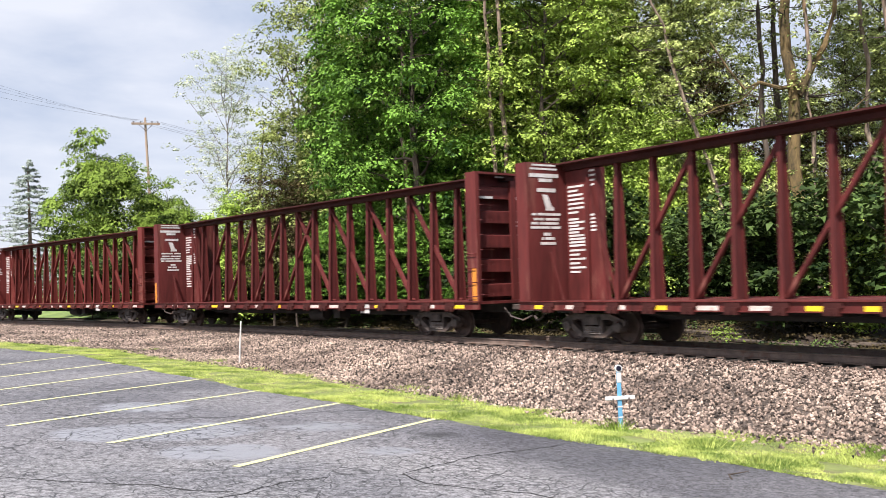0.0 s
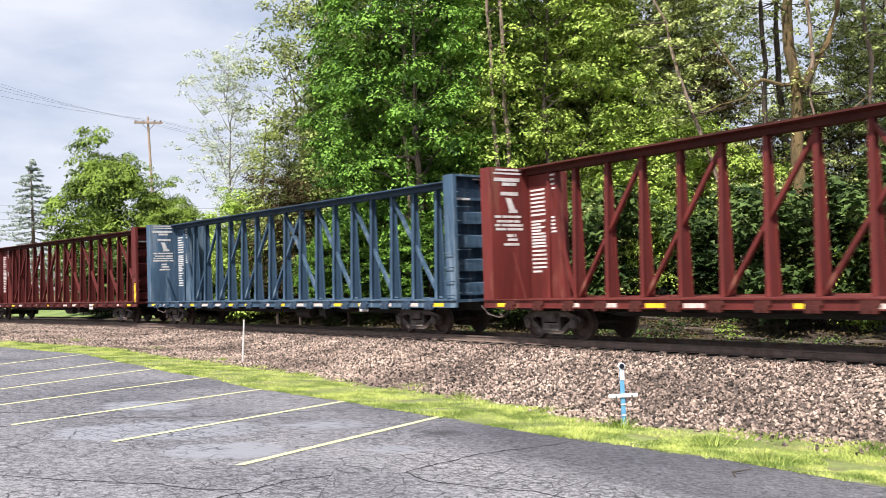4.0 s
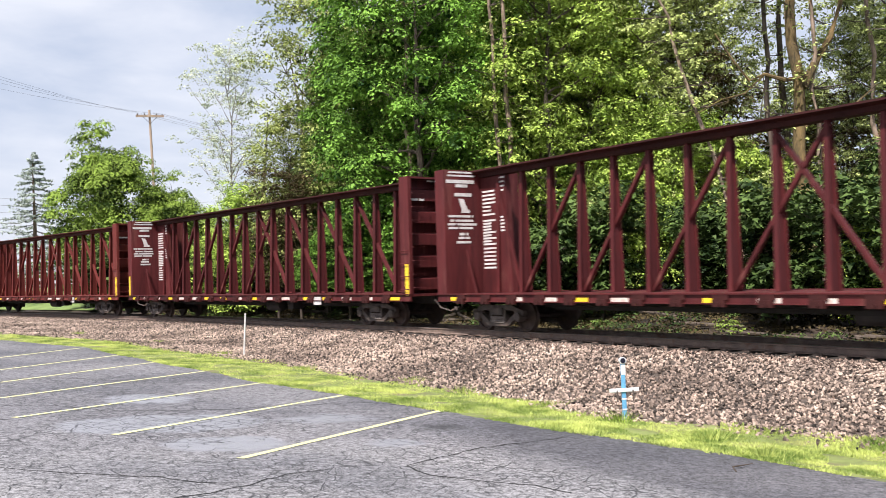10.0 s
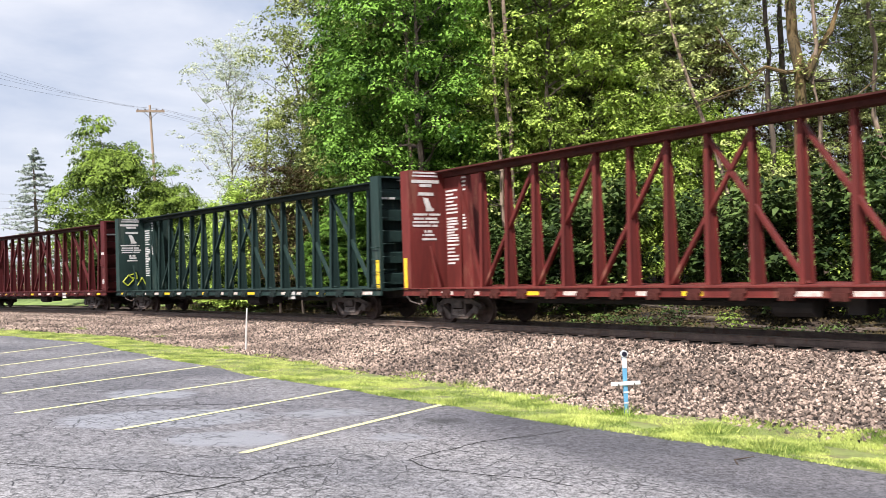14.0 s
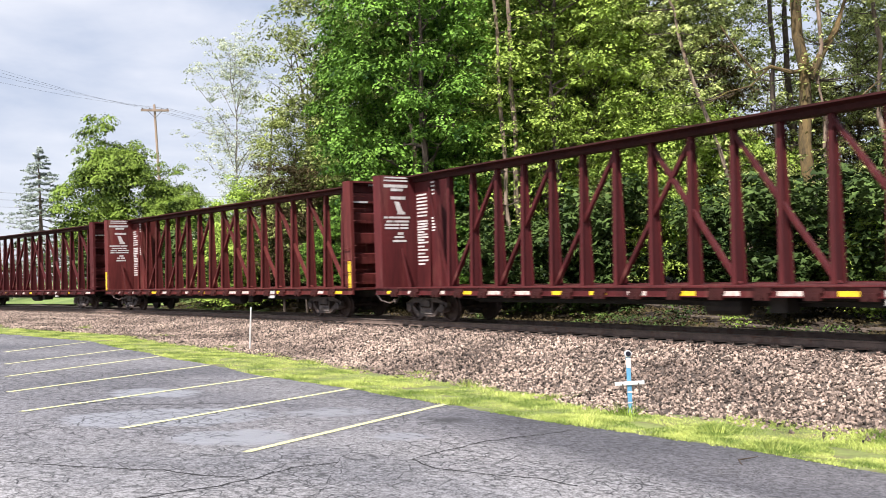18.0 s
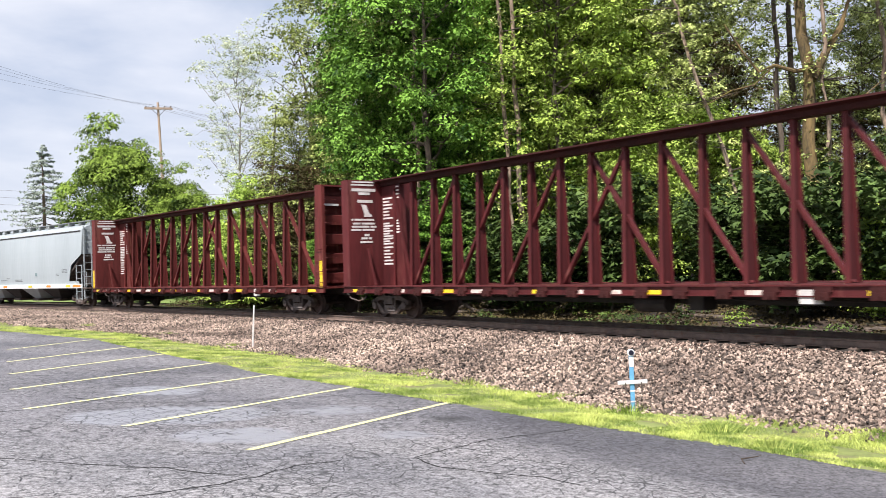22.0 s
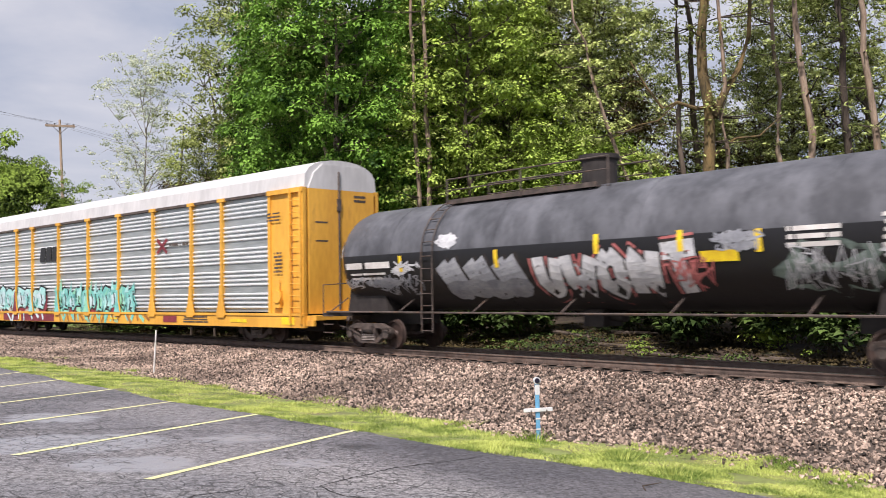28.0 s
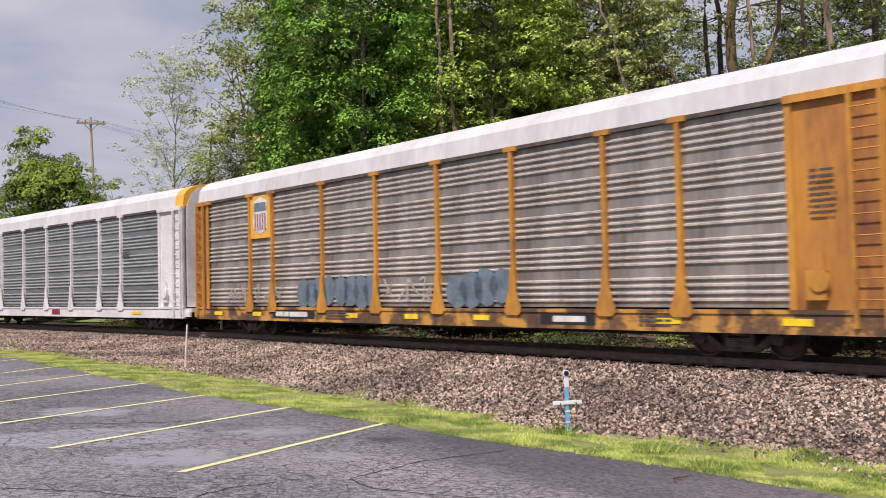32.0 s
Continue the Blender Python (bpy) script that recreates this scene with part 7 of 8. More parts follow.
def build_pines():
    slim = "slim tall pine with bare grey-brown trunk"
    pine(0.066, 41, 0.12, 21, (-0.030, 0), slim, 1, stubs=26)
    pine(0.076, 41, 0.14, 22, (-0.024, 0), slim, 2, stubs=26)
    pine(0.108, 45, 0.09, 21, (-0.02, 0), slim, 3)
    pine(-0.030, 46, 0.13, 22, (-0.02, 0), slim, 12)
    pine(0.385, 37, 0.30, 20, (-0.02, 0), "thick mossy pine trunk with forked limbs", 4, bark="mossy_bark", stubs=22,
         branches=[([(0, 0, 8.2), (0.5, 0, 9.2), (1.2, 0.2, 10.2), (1.7, 0.3, 11.6), (1.9, 0.3, 15)], 0.19),
                   ([(0, 0, 8.6), (-0.7, 0, 8.5), (-1.5, 0, 8.75), (-2.1, 0, 8.5), (-2.7, 0, 9.3), (-3.4, 0, 10.4)], 0.10),
                   ([(-1.5, 0, 8.75), (-2.3, 0, 8.0), (-3.2, 0, 7.8), (-4.3, 0, 7.2)], 0.05),
                   ([(0, 0, 6.6), (0.9, 0, 7.3), (1.9, 0, 7.4), (3.0, 0.2, 8.3)], 0.07)])
    pine(0.402, 37, 0.12, 19, (-0.02, 0), "slim pine with orange flaking bark", 5, stubs=22)
    pine(0.350, 42, 0.16, 18, (-0.01, 0), "dark trunk at the edge of the wood", 6, bark="bark", stubs=26)
    pine(0.330, 38, 0.12, 13.5, (-0.27, 0.05), "leaning dead pale trunk", 7, bark="pine_bark", stubs=34)
    pine(0.368, 44, 0.2, 19, (-0.02, 0), "dark trunk in the wood", 8, bark="bark", stubs=24)
    pine(0.470, 38, 0.13, 19, (-0.04, 0), slim, 9)
    pine(0.515, 33, 0.17, 19, (-0.10, 0), "leaning pine with orange flaking bark", 15)
    pine(0.545, 38, 0.2, 20, (-0.04, 0), "tall dark pine trunk", 10, bark="bark")
    pine(0.578, 34, 0.17, 20, (-0.06, 0), slim, 11)
    pine(0.19, 50, 0.15, 20, (-0.02, 0), slim, 13, bark="bark", stubs=26)
    pine(0.245, 46, 0.13, 19, (0.02, 0), slim, 14, bark="bark", stubs=26)


def build_spruce():
    rng = np.random.default_rng(21)
    root = tagged(new("spruce_tree"), "blue-green spruce with layered drooping branches", "tree", "trees standing apart")
    x, y = -0.431 * 86, 86
    root.matrix_basis = pose(x, y, ground_at(x, y) - 0.1)
    H = 13.6
    bm = bmesh.new()
    tube(bm, [(0, 0, 0), (0.05, 0, H * 0.5), (-0.15, 0, H)], [0.26, 0.16, 0.03], 8)
    part("trunk", bm, M["pine_bark"], root)
    vs, fs, n0 = [], [], 0
    rods = []
    for k in range(27):
        z = 1.0 + (H - 1.2) * k / 26 + rng.normal() * 0.1
        reach = 6.6 * (1 - z / H) ** 0.9 + 0.15
        for j in range(6):
            az = j * 1.05 + k * 0.5 + rng.normal() * 0.35
            rl = reach * rng.uniform(0.55, 1.2)
            tip = Vector((math.cos(az) * rl, math.sin(az) * rl, z - 0.12 * rl + rng.normal() * 0.22))
            mid = Vector((math.cos(az) * rl * 0.5, math.sin(az) * rl * 0.5, z - 0.13 * rl))
            rods.append(([Vector((0, 0, z)), mid, tip], [0.035, 0.025, 0.01]))
            cs = [tuple(Vector((0, 0, z)).lerp(mid, 0.7)), tuple(mid), tuple(mid.lerp(tip, 0.5)), tuple(tip)]
            v, f = leaf_cloud(rng, cs, [0.18 + 0.08 * rl] * 4, 15, 0.17, 0.40, 0.3)
            vs.append(v)
            fs.append(f + n0)
            n0 += len(v)
    shared("branchwork", rods_mesh("branchwork", rods, 4), M["bark"], root)
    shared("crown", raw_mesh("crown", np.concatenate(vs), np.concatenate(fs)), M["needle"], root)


def build_far_woods():
    """The depth of the wood behind the first trees, too far to tell tree from tree."""
    rng = np.random.default_rng(31)
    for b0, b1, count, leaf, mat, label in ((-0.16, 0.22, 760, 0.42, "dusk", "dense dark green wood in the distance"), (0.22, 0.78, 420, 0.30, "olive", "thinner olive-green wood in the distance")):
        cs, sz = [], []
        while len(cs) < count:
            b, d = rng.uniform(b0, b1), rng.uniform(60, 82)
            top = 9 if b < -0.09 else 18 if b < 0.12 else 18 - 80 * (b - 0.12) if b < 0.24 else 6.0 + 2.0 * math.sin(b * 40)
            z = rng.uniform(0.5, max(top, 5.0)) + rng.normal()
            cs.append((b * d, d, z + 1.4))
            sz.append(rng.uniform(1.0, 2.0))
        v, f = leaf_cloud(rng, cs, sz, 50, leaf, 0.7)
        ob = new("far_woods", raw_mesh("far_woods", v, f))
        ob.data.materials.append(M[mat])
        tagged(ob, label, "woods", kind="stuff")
    rods = []
    for k in range(90):
        b, d = rng.uniform(-0.2, 0.75), rng.uniform(56, 80)
        x, y = b * d, d
        h = rng.uniform(9, 17)
        rods.append(([Vector((x, y, 0.5)), Vector((x + rng.normal() * 0.4, y, h * 0.5)), Vector((x + rng.normal() * 0.8, y, h))], [0.2, 0.14, 0.03]))
    ob = new("far_trunks", rods_mesh("far_trunks", rods, 5))
    ob.data.materials.append(M["bark"])
    tagged(ob, "dark trunks deep in the wood", "woods", kind="stuff")
    # treeline closing the distance all round
    cs, sz = [], []
    for k in range(700):
        a = rng.uniform(0, 2 * math.pi)
        d = rng.uniform(230, 300)
        cs.append((d * math.sin(a), d * math.cos(a), rng.uniform(0, 9)))
        sz.append(rng.uniform(3, 6))
    v, f = leaf_cloud(rng, cs, sz, 30, 1.8, 0.7)
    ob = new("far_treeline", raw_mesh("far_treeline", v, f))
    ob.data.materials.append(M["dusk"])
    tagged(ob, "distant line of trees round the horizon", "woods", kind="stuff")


build_trees()
build_pines()
build_spruce()
build_far_woods()

# ---- verge, ballast stones, small things ----
def build_verge():
    grassy = surface("short_grass_ground", (0.22, 0.26, 0.075), (0.11, 0.13, 0.04), rough=0.95, scale=1.2, fine=12, bump=0.5, depth=0.03, spots=(0.17, 0.135, 0.08), spot_size=1.6, spot_edge=(0.50, 0.66))
    ss = list(np.arange(-100, 40.1, 0.15))
    verts, faces = [], []
    for s in ss:
        e = lot_edge(s) - 0.10 - 0.05 * noise.noise((s * 7.0, 3, 1))
        o = stone_edge(s)
        for k in range(7):
            u = e + (o - e) * k / 6
            p = track(s, u)
            verts.append((p.x, p.y, (max(ground_z(s, u), tarmac_z(p.x, p.y)) if u < -6 else ground_z(s, u)) + (0.012 if k else -0.012) + (0.02 * noise.noise((p.x, p.y, 7)) if 0 < k < 6 else 0)))
    for i in range(len(ss) - 1):
        for j in range(6):
            faces.append((i * 7 + j, (i + 1) * 7 + j, (i + 1) * 7 + j + 1, i * 7 + j + 1))
    me = raw_mesh("grass_verge", verts, faces)
    if me.polygons[0].normal.z < 0:
        me.flip_normals()
    me.materials.append(grassy)
    tagged(new("grass_verge", me), "strip of bright short grass beside the asphalt", "grass", kind="structure")
    rng = np.random.default_rng(5)
    vs = []
    n = 0
    while n < 220000:
        s = 19 - 67 * rng.random() ** 1.5
        e, o = lot_edge(s), stone_edge(s) + 0.25
        m = 220
        ds = rng.uniform(-0.5, 0.5, m)
        f = rng.random(m)
        dens = noise.noise((s * 0.6, 3, 0))
        for k in range(m):
            u = e - 0.08 + (o - e + 0.08) * f[k]
            d = noise.noise((s + ds[k], u * 1.3, 9))
            if d < -0.46 + 0.45 * (f[k] > 0.78) + 0.30 * (f[k] < 0.10):
                continue
            p = track(s + ds[k], u)
            h = (0.014 + 0.036 * rng.random()) * (1 + 1.6 * max(0.0, noise.noise(((s + ds[k]) * 0.9, u * 0.9, 4))))
            a = rng.uniform(0, 6.28)
            w = 0.006 + 0.005 * rng.random()
            lx, ly = rng.normal() * 0.6 * h, rng.normal() * 0.6 * h
            z = max(ground_z(s + ds[k], u), tarmac_z(p.x, p.y)) if u < -6 else ground_z(s + ds[k], u)
            cx, sx = math.cos(a) * w, math.sin(a) * w
            vs += [(p.x - cx, p.y - sx, z), (p.x + cx, p.y + sx, z), (p.x + lx, p.y + ly, z + h)]
            n += 1
    ob = new("grass", raw_mesh("grass", vs, np.arange(len(vs)).reshape(-1, 3)))
    ob.data.materials.append(M["grass"])
    tagged(ob, "bright yellow-green grass blades along the verge", "grass", kind="stuff")
    # taller tufts and weeds
    for i, (s, u, h) in enumerate(((13.2, -6.0, 0.30), (15.2, -6.1, 0.26), (2.5, -6.4, 0.22), (-3.0, -6.2, 0.24), (8.6, -5.9, 0.28), (11.0, -5.7, 0.2), (-14.5, -6.9, 0.25), (16.6, -6.6, 0.24), (6.2, -5.6, 0.22), (-9.0, -5.9, 0.2))):
        vs = []
        q = track(s, u)
        for k in range(160):
            a, r = rng.uniform(0, 6.28), abs(rng.normal()) * 0.16
            x, y = r * math.cos(a), r * math.sin(a)
            b = rng.uniform(0, 6.28)
            w = 0.008
            hh = h * rng.uniform(0.35, 0.8)
            vs += [(x - w * math.cos(b), y - w * math.sin(b), 0), (x + w * math.cos(b), y + w * math.sin(b), 0), (x + rng.normal() * hh * 0.35 + x * 0.6, y + rng.normal() * hh * 0.35, hh)]
        ob = new("grass_tuft", raw_mesh("grass_tuft", vs, np.arange(len(vs)).reshape(-1, 3)))
        ob.data.materials.append(M["grass"] if i % 3 else M["fresh"])
        ob.matrix_basis = pose(q.x, q.y, ground_z(s, u) - 0.01)
        tagged(ob, "taller tuft of green grass on the verge", "grass tuft", "grass tufts", "stuff")


def stone_edge(s):
    return lerp_table(STONE_EDGE, s) + 0.28 * noise.noise((s * 0.45, 2, 0)) + 0.12 * noise.noise((s * 2.1, 8, 0))


def build_stones():
    """Loose ballast: crushed stones heaped along the near shoulder and between the rails."""
    rng = np.random.default_rng(9)
    octa = np.array([(1, 0, 0), (-1, 0, 0), (0, 1, 0), (0, -1, 0), (0, 0, 1), (0, 0, -1)], float)
    tri = np.array([(0, 2, 4), (2, 1, 4), (1, 3, 4), (3, 0, 4), (2, 0, 5), (1, 2, 5), (3, 1, 5), (0, 3, 5)])
    def heap(count, s0, s1, u0, u1, size, name, label, lift=0.0, skew=1.0, mat="stone"):
        pts = []
        while len(pts) < count:
            # denser where the viewer stands closer
            s = s0 + (s1 - s0) * rng.random() ** skew
            lo = stone_edge(s) - 0.35 if u0 is None else u0
            u = lo + (u1 - lo) * rng.random()
            if u0 is None and u < stone_edge(s) and rng.random() > 0.25:
                continue
            p = track(s, u)
            pts.append((p.x, p.y, ground_z(s, u) + lift + rng.uniform(-0.03, 0.045)))
        c = np.array(pts)
        n = len(c)
        sc = size * (0.55 + 0.9 * rng.random((n, 1, 1))) * (0.7 + 0.6 * rng.random((n, 1, 3)))
        v = octa[None] * sc + rng.normal(size=(n, 6, 3)) * size * 0.22
        q = rng.normal(size=(n, 4))
        q /= np.linalg.norm(q, axis=1)[:, None]
        w, x, y, z = q.T
        R = np.stack([1 - 2 * (y * y + z * z), 2 * (x * y - z * w), 2 * (x * z + y * w), 2 * (x * y + z * w), 1 - 2 * (x * x + z * z), 2 * (y * z - x * w), 2 * (x * z - y * w), 2 * (y * z + x * w), 1 - 2 * (x * x + y * y)], axis=1).reshape(n, 3, 3)
        v = np.einsum("nij,nkj->nki", R, v) + c[:, None]
        f = (tri[None] + (np.arange(n) * 6)[:, None, None]).reshape(-1, 3)
        ob = new(name, raw_mesh(name, v.reshape(-1, 3), f))
        ob.data.materials.append(M[mat])
        tagged(ob, label, "ballast", kind="stuff")
    heap(84000, -45, 20, None, -1.5, 0.031, "ballast_stones", "crushed grey-pink ballast stones on the track shoulder", 0.0, 0.72)
    heap(36000, -45, 4, None, -1.5, 0.030, "ballast_stones", "crushed grey-pink ballast stones farther along the track", 0.012, 1.0)
    heap(7000, -45, 20, -2.1, -1.2, 0.033, "ballast_stones", "rust-stained ballast stones along the rail", 0.012, 0.75, "rust_stone")
    heap(8000, -45, 20, -0.6, 3.6, 0.042, "ballast_stones", "dark ballast stones between and behind the rails", -0.02, 0.8, "rust_stone")


def build_cross():
    x, y = 3.02, 16.25
    z = ground_at(x, y)
    blue = surface("light_blue_paint", (0.16, 0.42, 0.66), (0.10, 0.30, 0.52), rough=0.5, scale=6, fine=60, bump=0.1, spots=(0.6, 0.65, 0.68), spot_size=9, spot_edge=(0.6, 0.66))
    white = surface("weathered_white_paint", (0.74, 0.75, 0.76), (0.55, 0.56, 0.58), rough=0.55, scale=6, fine=60, bump=0.1)
    root = tagged(new("wayside_cross"), "small blue and white wooden cross beside the track", "cross")
    root.matrix_basis = pose(x, y, z - 0.03, 0, -1.0, 8)
    bm = bmesh.new()
    box(bm, -0.036, 0.036, -0.02, 0.02, 0, 1.02)
    bevel(bm, 0.006)
    part("upright", bm, blue, root, "light blue wooden upright")
    bm = bmesh.new()
    box(bm, -0.26, 0.26, -0.042, -0.021, 0.53, 0.595)
    bevel(bm, 0.005)
    part("crossbar", bm, white, root, "white wooden crossbar")
    for k, zz in enumerate((0.08, 0.22, 0.40)):
        bm = bmesh.new()
        box(bm, -0.042, 0.042, -0.027, -0.0205, zz, zz + 0.025)
        part("white_band", bm, white, root)
    bm = bmesh.new()
    box(bm, -0.041, 0.041, -0.026, -0.0205, 0.82, 0.99)
    bevel(bm, 0.003)
    part("white_band", bm, white, root, "white painted head of the upright")
    bm = bmesh.new()
    lathe(bm, [(-0.03, 0.062), (0.02, 0.062)], n=20, c=(0, 0, 1.06))
    part("ring", bm, white, root)
    bm = bmesh.new()
    lathe(bm, [(-0.045, 0.040), (-0.028, 0.046)], n=20, c=(0, 0, 1.06))
    part("dark_disc", bm, surface("dark_disc", (0.012, 0.012, 0.03), rough=0.3, bump=0), root, "dark blue-black round disc")
    for sx in (-0.13, 0.15):
        bm = bmesh.new()
        tube(bm, [(sx, -0.045, 0.56), (sx + 0.01, -0.05, 0.45), (sx, -0.05, 0.37)], 0.012, 5)
        part("ribbon", bm, M["iron"], root)
    rng = random.Random(2)
    for k in range(9):
        bm = bmesh.new()
        bmesh.ops.create_icosphere(bm, subdivisions=1, radius=0.055)
        for v in bm.verts:
            v.co *= rng.uniform(0.7, 1.2)
            v.co.z *= 0.6
        a = k * 0.75
        ob = part("stone", bm, M["stone"], None)
        r = rng.uniform(0.12, 0.34)
        ob.matrix_basis = pose(x + r * math.cos(a), y + r * math.sin(a) * 0.6, z + 0.015)
        tagged(ob, "grey stone laid at the foot of the cross", "stone", "stones at the cross")


def build_stake():
    x, y = -6.05, 28.5
    z = ground_at(x, y)
    root = tagged(new("marker_stake"), "thin white marker stake standing in the ballast", "stake")
    root.matrix_basis = pose(x, y, z - 0.1, 0, 2.5, 0)
    bm = bmesh.new()
    tube(bm, [(0, 0, 0), (0, 0, 0.7), (0.005, 0, 1.36)], [0.03, 0.027, 0.024], 8)
    part("post", bm, M["white"], root)
    bm = bmesh.new()
    lathe(bm, [(0, 0.03), (0.05, 0.03)], axis="x", n=8, c=(0, 0, 0))
    bmesh.ops.rotate(bm, verts=bm.verts[:], cent=(0, 0, 0), matrix=Matrix.Rotation(-math.pi / 2, 3, "Y"))
    bmesh.ops.translate(bm, verts=bm.verts[:], vec=(0.005, 0, 1.33))
    part("cap", bm, M["white"], root)


def build_pole():
    wood = surface("weathered_pole_timber", (0.46, 0.35, 0.26), (0.30, 0.22, 0.16), rough=0.9, scale=3, fine=30, stretch=(1, 1, 0.1), bump=0.3)
    b, d = -0.299, 83
    x, y = b * d, d
    z = ground_at(x, y)
    H = 16.91 - z
    root = tagged(new("utility_pole"), "brown timber utility pole with one crossarm", "utility pole")
    root.matrix_basis = pose(x, y, z, 0, -2.6, 28)
    bm = bmesh.new()
    tube(bm, [(0, 0, -0.2), (0, 0, H * 0.5), (0, 0, H)], [0.14, 0.125, 0.10], 10)
    part("pole", bm, wood, root)
    bm = bmesh.new()
    box(bm, -1.2, 1.2, -0.22, -0.1, H - 0.64, H - 0.46)
    part("crossarm", bm, wood, root)
    for sx in (-1, 1):
        bm = bmesh.new()
        rod(bm, (sx * 0.6, -0.15, H - 0.62), (0, -0.13, H - 1.2), 0.022, 5)
        part("brace", bm, M["iron"], root)
    tops = []
    for sx in (-1.05, -0.45, 0.55, 1.05):
        bm = bmesh.new()
        lathe(bm, [(0, 0.02), (0.06, 0.05), (0.12, 0.05), (0.16, 0.02)], axis="x", n=8)
        bmesh.ops.rotate(bm, verts=bm.verts[:], cent=(0, 0, 0), matrix=Matrix.Rotation(-math.pi / 2, 3, "Y"))
        bmesh.ops.translate(bm, verts=bm.verts[:], vec=(sx, -0.15, H - 0.48))
        part("insulator", bm, M["iron"], root)
    # the wires run on past both sides
    m = root.matrix_basis
    ends = [(-27.5, 24, 13.6), (-26.7, 24, 12.7), (-25.9, 24, 11.7), (-25.1, 24, 10.7)]
    for k, sx in enumerate((-1.05, -0.45, 0.55, 1.05)):
        p = m @ Vector((sx, -0.15, H - 0.34))
        q = Vector(ends[k])
        pts = [p.lerp(q, i / 16) - Vector((0, 0, 0.8 * 4 * (i / 16) * (1 - i / 16))) for i in range(17)]
        bm = bmesh.new()
        tube(bm, pts, 0.007, 4)
        w = part("power_line", bm, M["iron"], None)
        tagged(w, "dark overhead power line strung from the pole", "cable", "power lines")
        q = Vector((p.x + 55, p.y + 70, 13.0))
        pts = [p.lerp(q, i / 16) - Vector((0, 0, 1.5 * 4 * (i / 16) * (1 - i / 16))) for i in range(17)]
        bm = bmesh.new()
        tube(bm, pts, 0.010, 4)
        w = part("power_line", bm, M["iron"], None)
        tagged(w, "dark overhead power line strung from the pole", "cable", "power lines")
    for k in range(3):
        bm = bmesh.new()
        a, b2 = Vector((-62, 88, 12.2 - k * 0.75)), Vector((-14, 96, 9.9 - k * 0.6))
        pts = [a.lerp(b2, i / 12) - Vector((0, 0, 1.0 * 4 * (i / 12) * (1 - i / 12))) for i in range(13)]
        tube(bm, pts, 0.013, 4)
        w = part("power_line", bm, M["iron"], None)
        tagged(w, "dark overhead power line in the distance", "cable", "power lines")


def build_house():
    """Pale house glimpsed through the wagons beyond the track."""
    root = tagged(new("house"), "pale clapboard house with dark roof beyond the track", "house")
    x, y = -0.30 * 92, 92
    root.matrix_basis = pose(x, y, ground_at(x, y), 0, 0, 20)
    pale = surface("pale_clapboard", (0.62, 0.54, 0.52), (0.5, 0.43, 0.41), rough=0.7, scale=2, fine=20, bump=0.1)
    bm = bmesh.new()
    box(bm, -6, 6, -4, 4, 0, 2.9)
    prism(bm, [(-4, 2.9), (4, 2.9), (0, 5.2)], "x", -6, 6)
    part("wall", bm, pale, root)
    for sg in (-1, 1):
        bm = bmesh.new()
        prism(bm, [(sg * 4.4, 2.75), (0, 5.28), (0, 5.40), (sg * 4.4, 2.9)], "x", -6.3, 6.3)
        part("roof", bm, M["under"], root)
    glass = surface("dark_window_glass", (0.03, 0.035, 0.04), rough=0.1, bump=0)
    for k in (-4, -1.4, 3.6):
        bm = bmesh.new()
        box(bm, k - 0.55, k + 0.55, -4.06, -4.0, 1.0, 2.3)
        w = part("window", bm, M["white"], root)
        bm = bmesh.new()
        box(bm, k - 0.45, k + 0.45, -4.08, -4.061, 1.1, 2.2)
        part("pane", bm, glass, w)
    bm = bmesh.new()
    box(bm, 0.8, 1.8, -4.07, -4.0, 0.1, 2.1)
    part("door", bm, surface("red_brown_door", (0.25, 0.09, 0.06), rough=0.5, bump=0), root)


def build_lawn():
    ss = list(np.arange(-150, -33, 3.0))
    ls = [7.5, 10, 14, 20, 30, 50, 90]
    verts, faces = [], []
    for s in ss:
        for u in ls:
            p = track(s, u)
            verts.append((p.x, p.y, ground_z(s, u) + 0.12))
    w = len(ls)
    for i in range(len(ss) - 1):
        for j in range(w - 1):
            faces.append((i * w + j, (i + 1) * w + j, (i + 1) * w + j + 1, i * w + j + 1))
    me = raw_mesh("lawn", verts, faces)
    if me.polygons[0].normal.z < 0:
        me.flip_normals()
    me.materials.append(surface("mown_lawn", (0.20, 0.27, 0.07), (0.12, 0.18, 0.05), rough=0.95, scale=0.5, fine=9, bump=0.3))
    tagged(new("lawn", me), "mown green lawn beyond the track", "lawn", kind="structure")


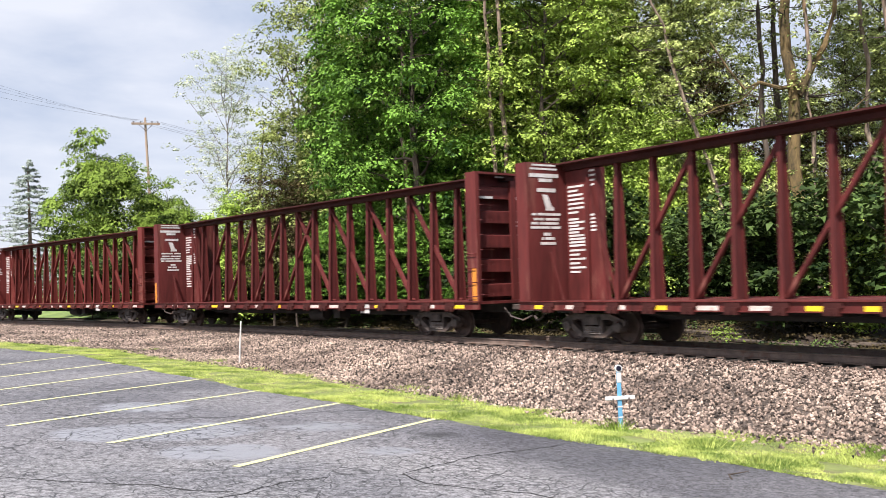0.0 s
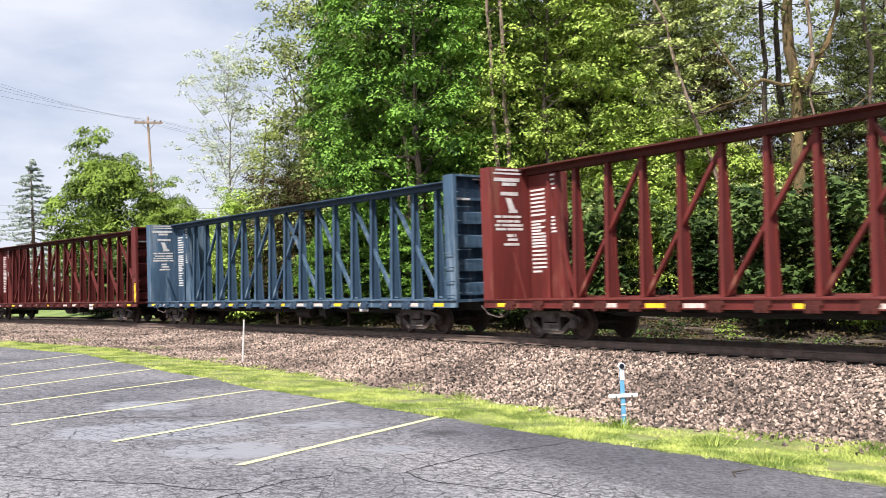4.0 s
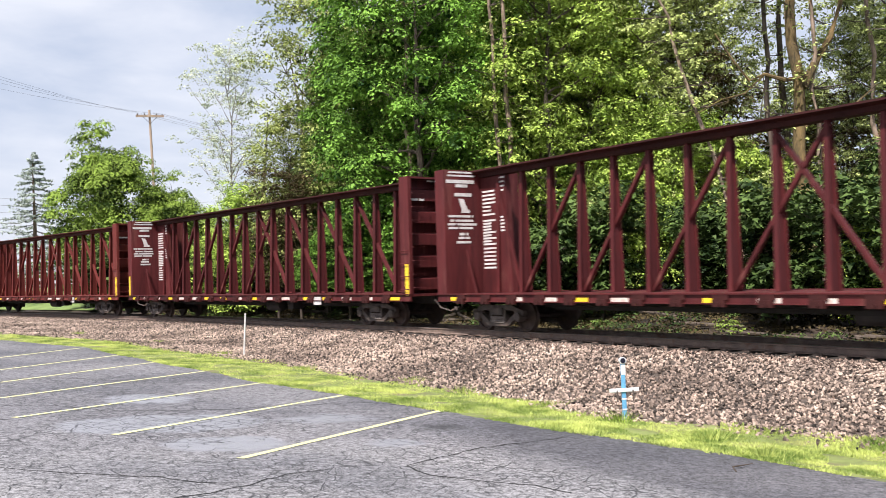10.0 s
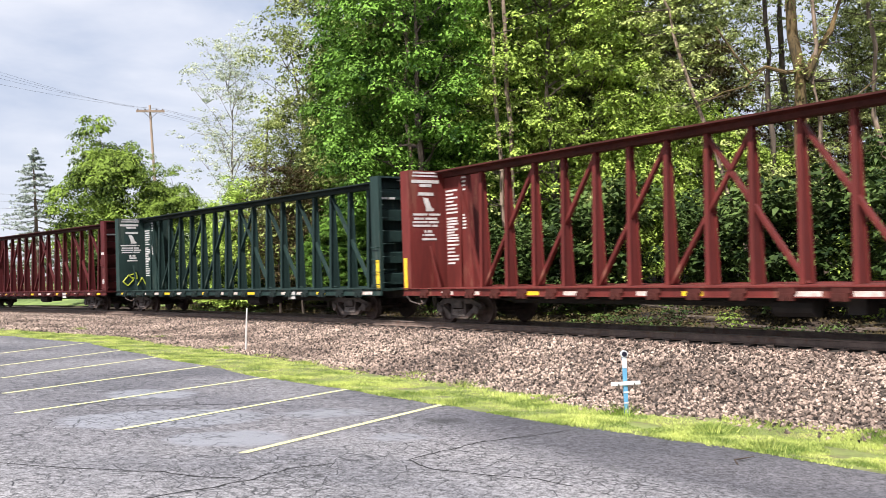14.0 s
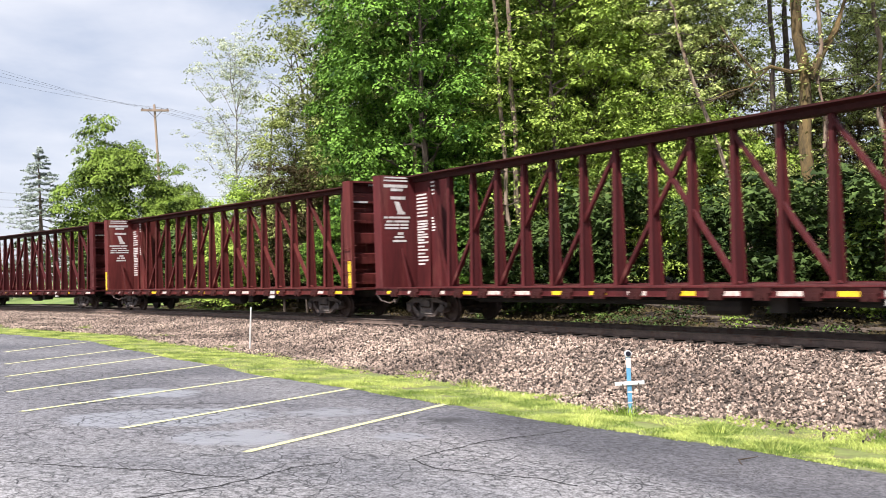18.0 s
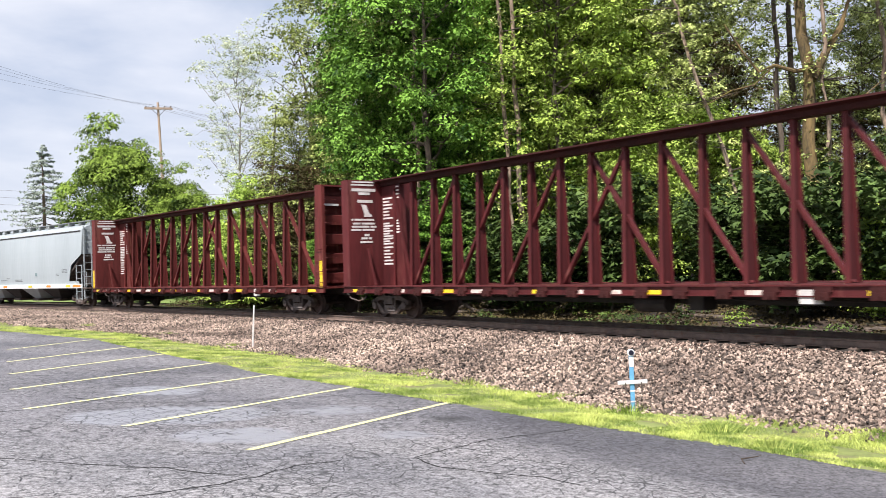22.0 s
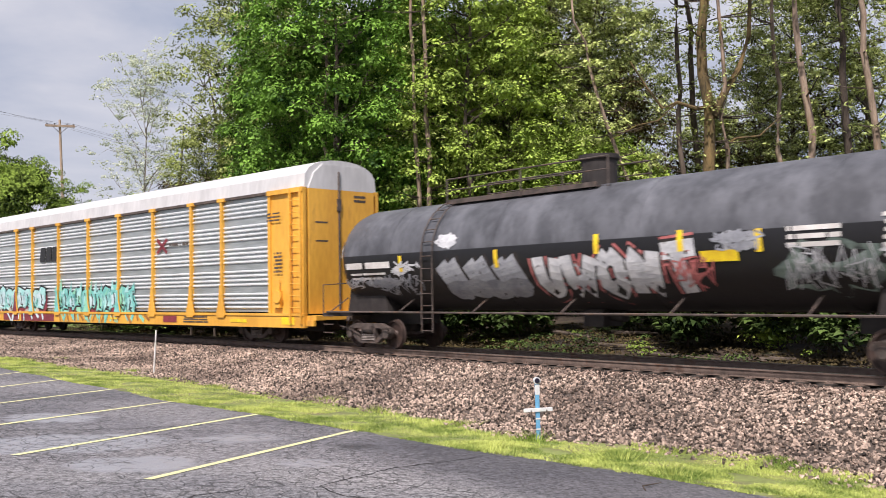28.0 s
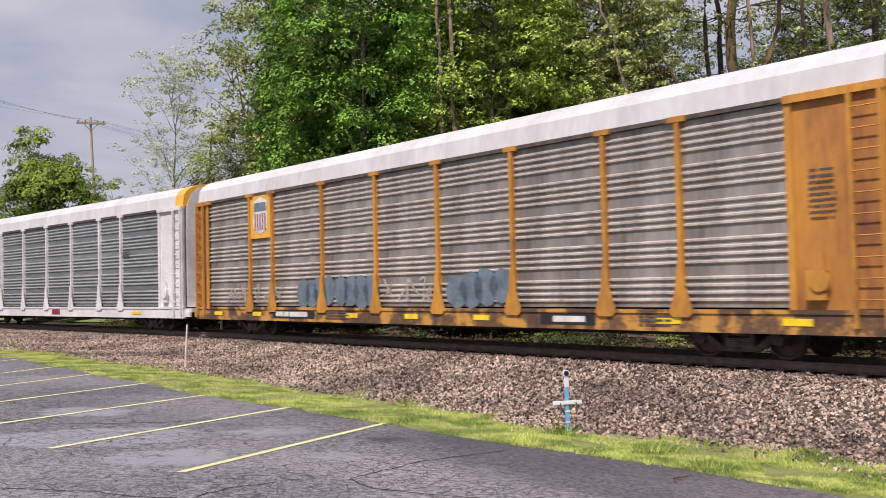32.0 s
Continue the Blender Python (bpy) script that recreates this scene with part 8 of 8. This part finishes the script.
def build_twig():
    bm = bmesh.new()
    z = tarmac_z(3.7, 12.1) + 0.012
    tube(bm, [(3.56, 11.86, z), (3.58, 12.05, z + 0.02), (3.76, 12.17, z + 0.015), (3.9, 12.28, z + 0.01)], [0.012, 0.011, 0.009, 0.005], 6)
    tagged(part("twig", bm, M["bark"], None), "small dark twig lying on the asphalt", "twig")


def build_bank_litter():
    """Fallen branches on the bank behind the rails."""
    rng = random.Random(12)
    for k in range(34):
        s, lat = rng.uniform(-25, 18), rng.uniform(4.8, 9.5)
        p = track(s, lat)
        a, ln, r = rng.uniform(-0.6, 0.6) + HEAD + (1.57 if rng.random() < 0.25 else 0), rng.uniform(0.8, 4.0), rng.uniform(0.03, 0.10)
        pts = []
        for i in range(5):
            f = i / 4 - 0.5
            q = Vector((p.x + math.cos(a) * ln * f, p.y + math.sin(a) * ln * f + rng.uniform(-0.1, 0.1), 0))
            q.z = ground_at(q.x, q.y) + r * 0.7 + 0.1
            pts.append(q)
        bm = bmesh.new()
        tube(bm, pts, [r, r * 0.95, r * 0.85, r * 0.7, r * 0.4], 7)
        ob = part("fallen_branch", bm, M["bark"], None)
        tagged(ob, "fallen brown branch lying on the bank", "branch", "fallen branches")


def build_bank_cover():
    rng = np.random.default_rng(44)
    for name, label, mat, n, leaf, lift, size in (("leaf_litter", "brown fallen leaves and twigs on the bank", "twig", 1500, 0.075, 0.03, 0.9), ("ground_cover", "low green plants on the bank behind the track", "dusk", 240, 0.075, 0.16, 0.5), ("ground_cover", "low yellow-green plants on the bank", "bushy", 55, 0.07, 0.18, 0.4)):
        cs, sz = [], []
        while len(cs) < n:
            s, lat = rng.uniform(-38, 20), 4.2 + abs(rng.normal()) * 4.0
            if mat != "twig" and noise.noise((s * 0.22, lat * 0.3, n)) < 0.02:
                continue
            p = track(s, lat)
            cs.append((p.x, p.y, ground_z(s, lat) + lift + 0.06))
            sz.append(size * (0.6 + 0.8 * rng.random()))
        v, fc = leaf_cloud(rng, cs, sz, 40, leaf, 0.07 if mat == "twig" else 0.4)
        ob = new(name, raw_mesh(name, v, fc))
        ob.data.materials.append(M[mat])
        tagged(ob, label, "undergrowth", kind="stuff")


build_bank_cover()
build_verge()
build_stones()
build_cross()
build_stake()
build_pole()
build_house()
build_lawn()
build_twig()
build_bank_litter()


motions()
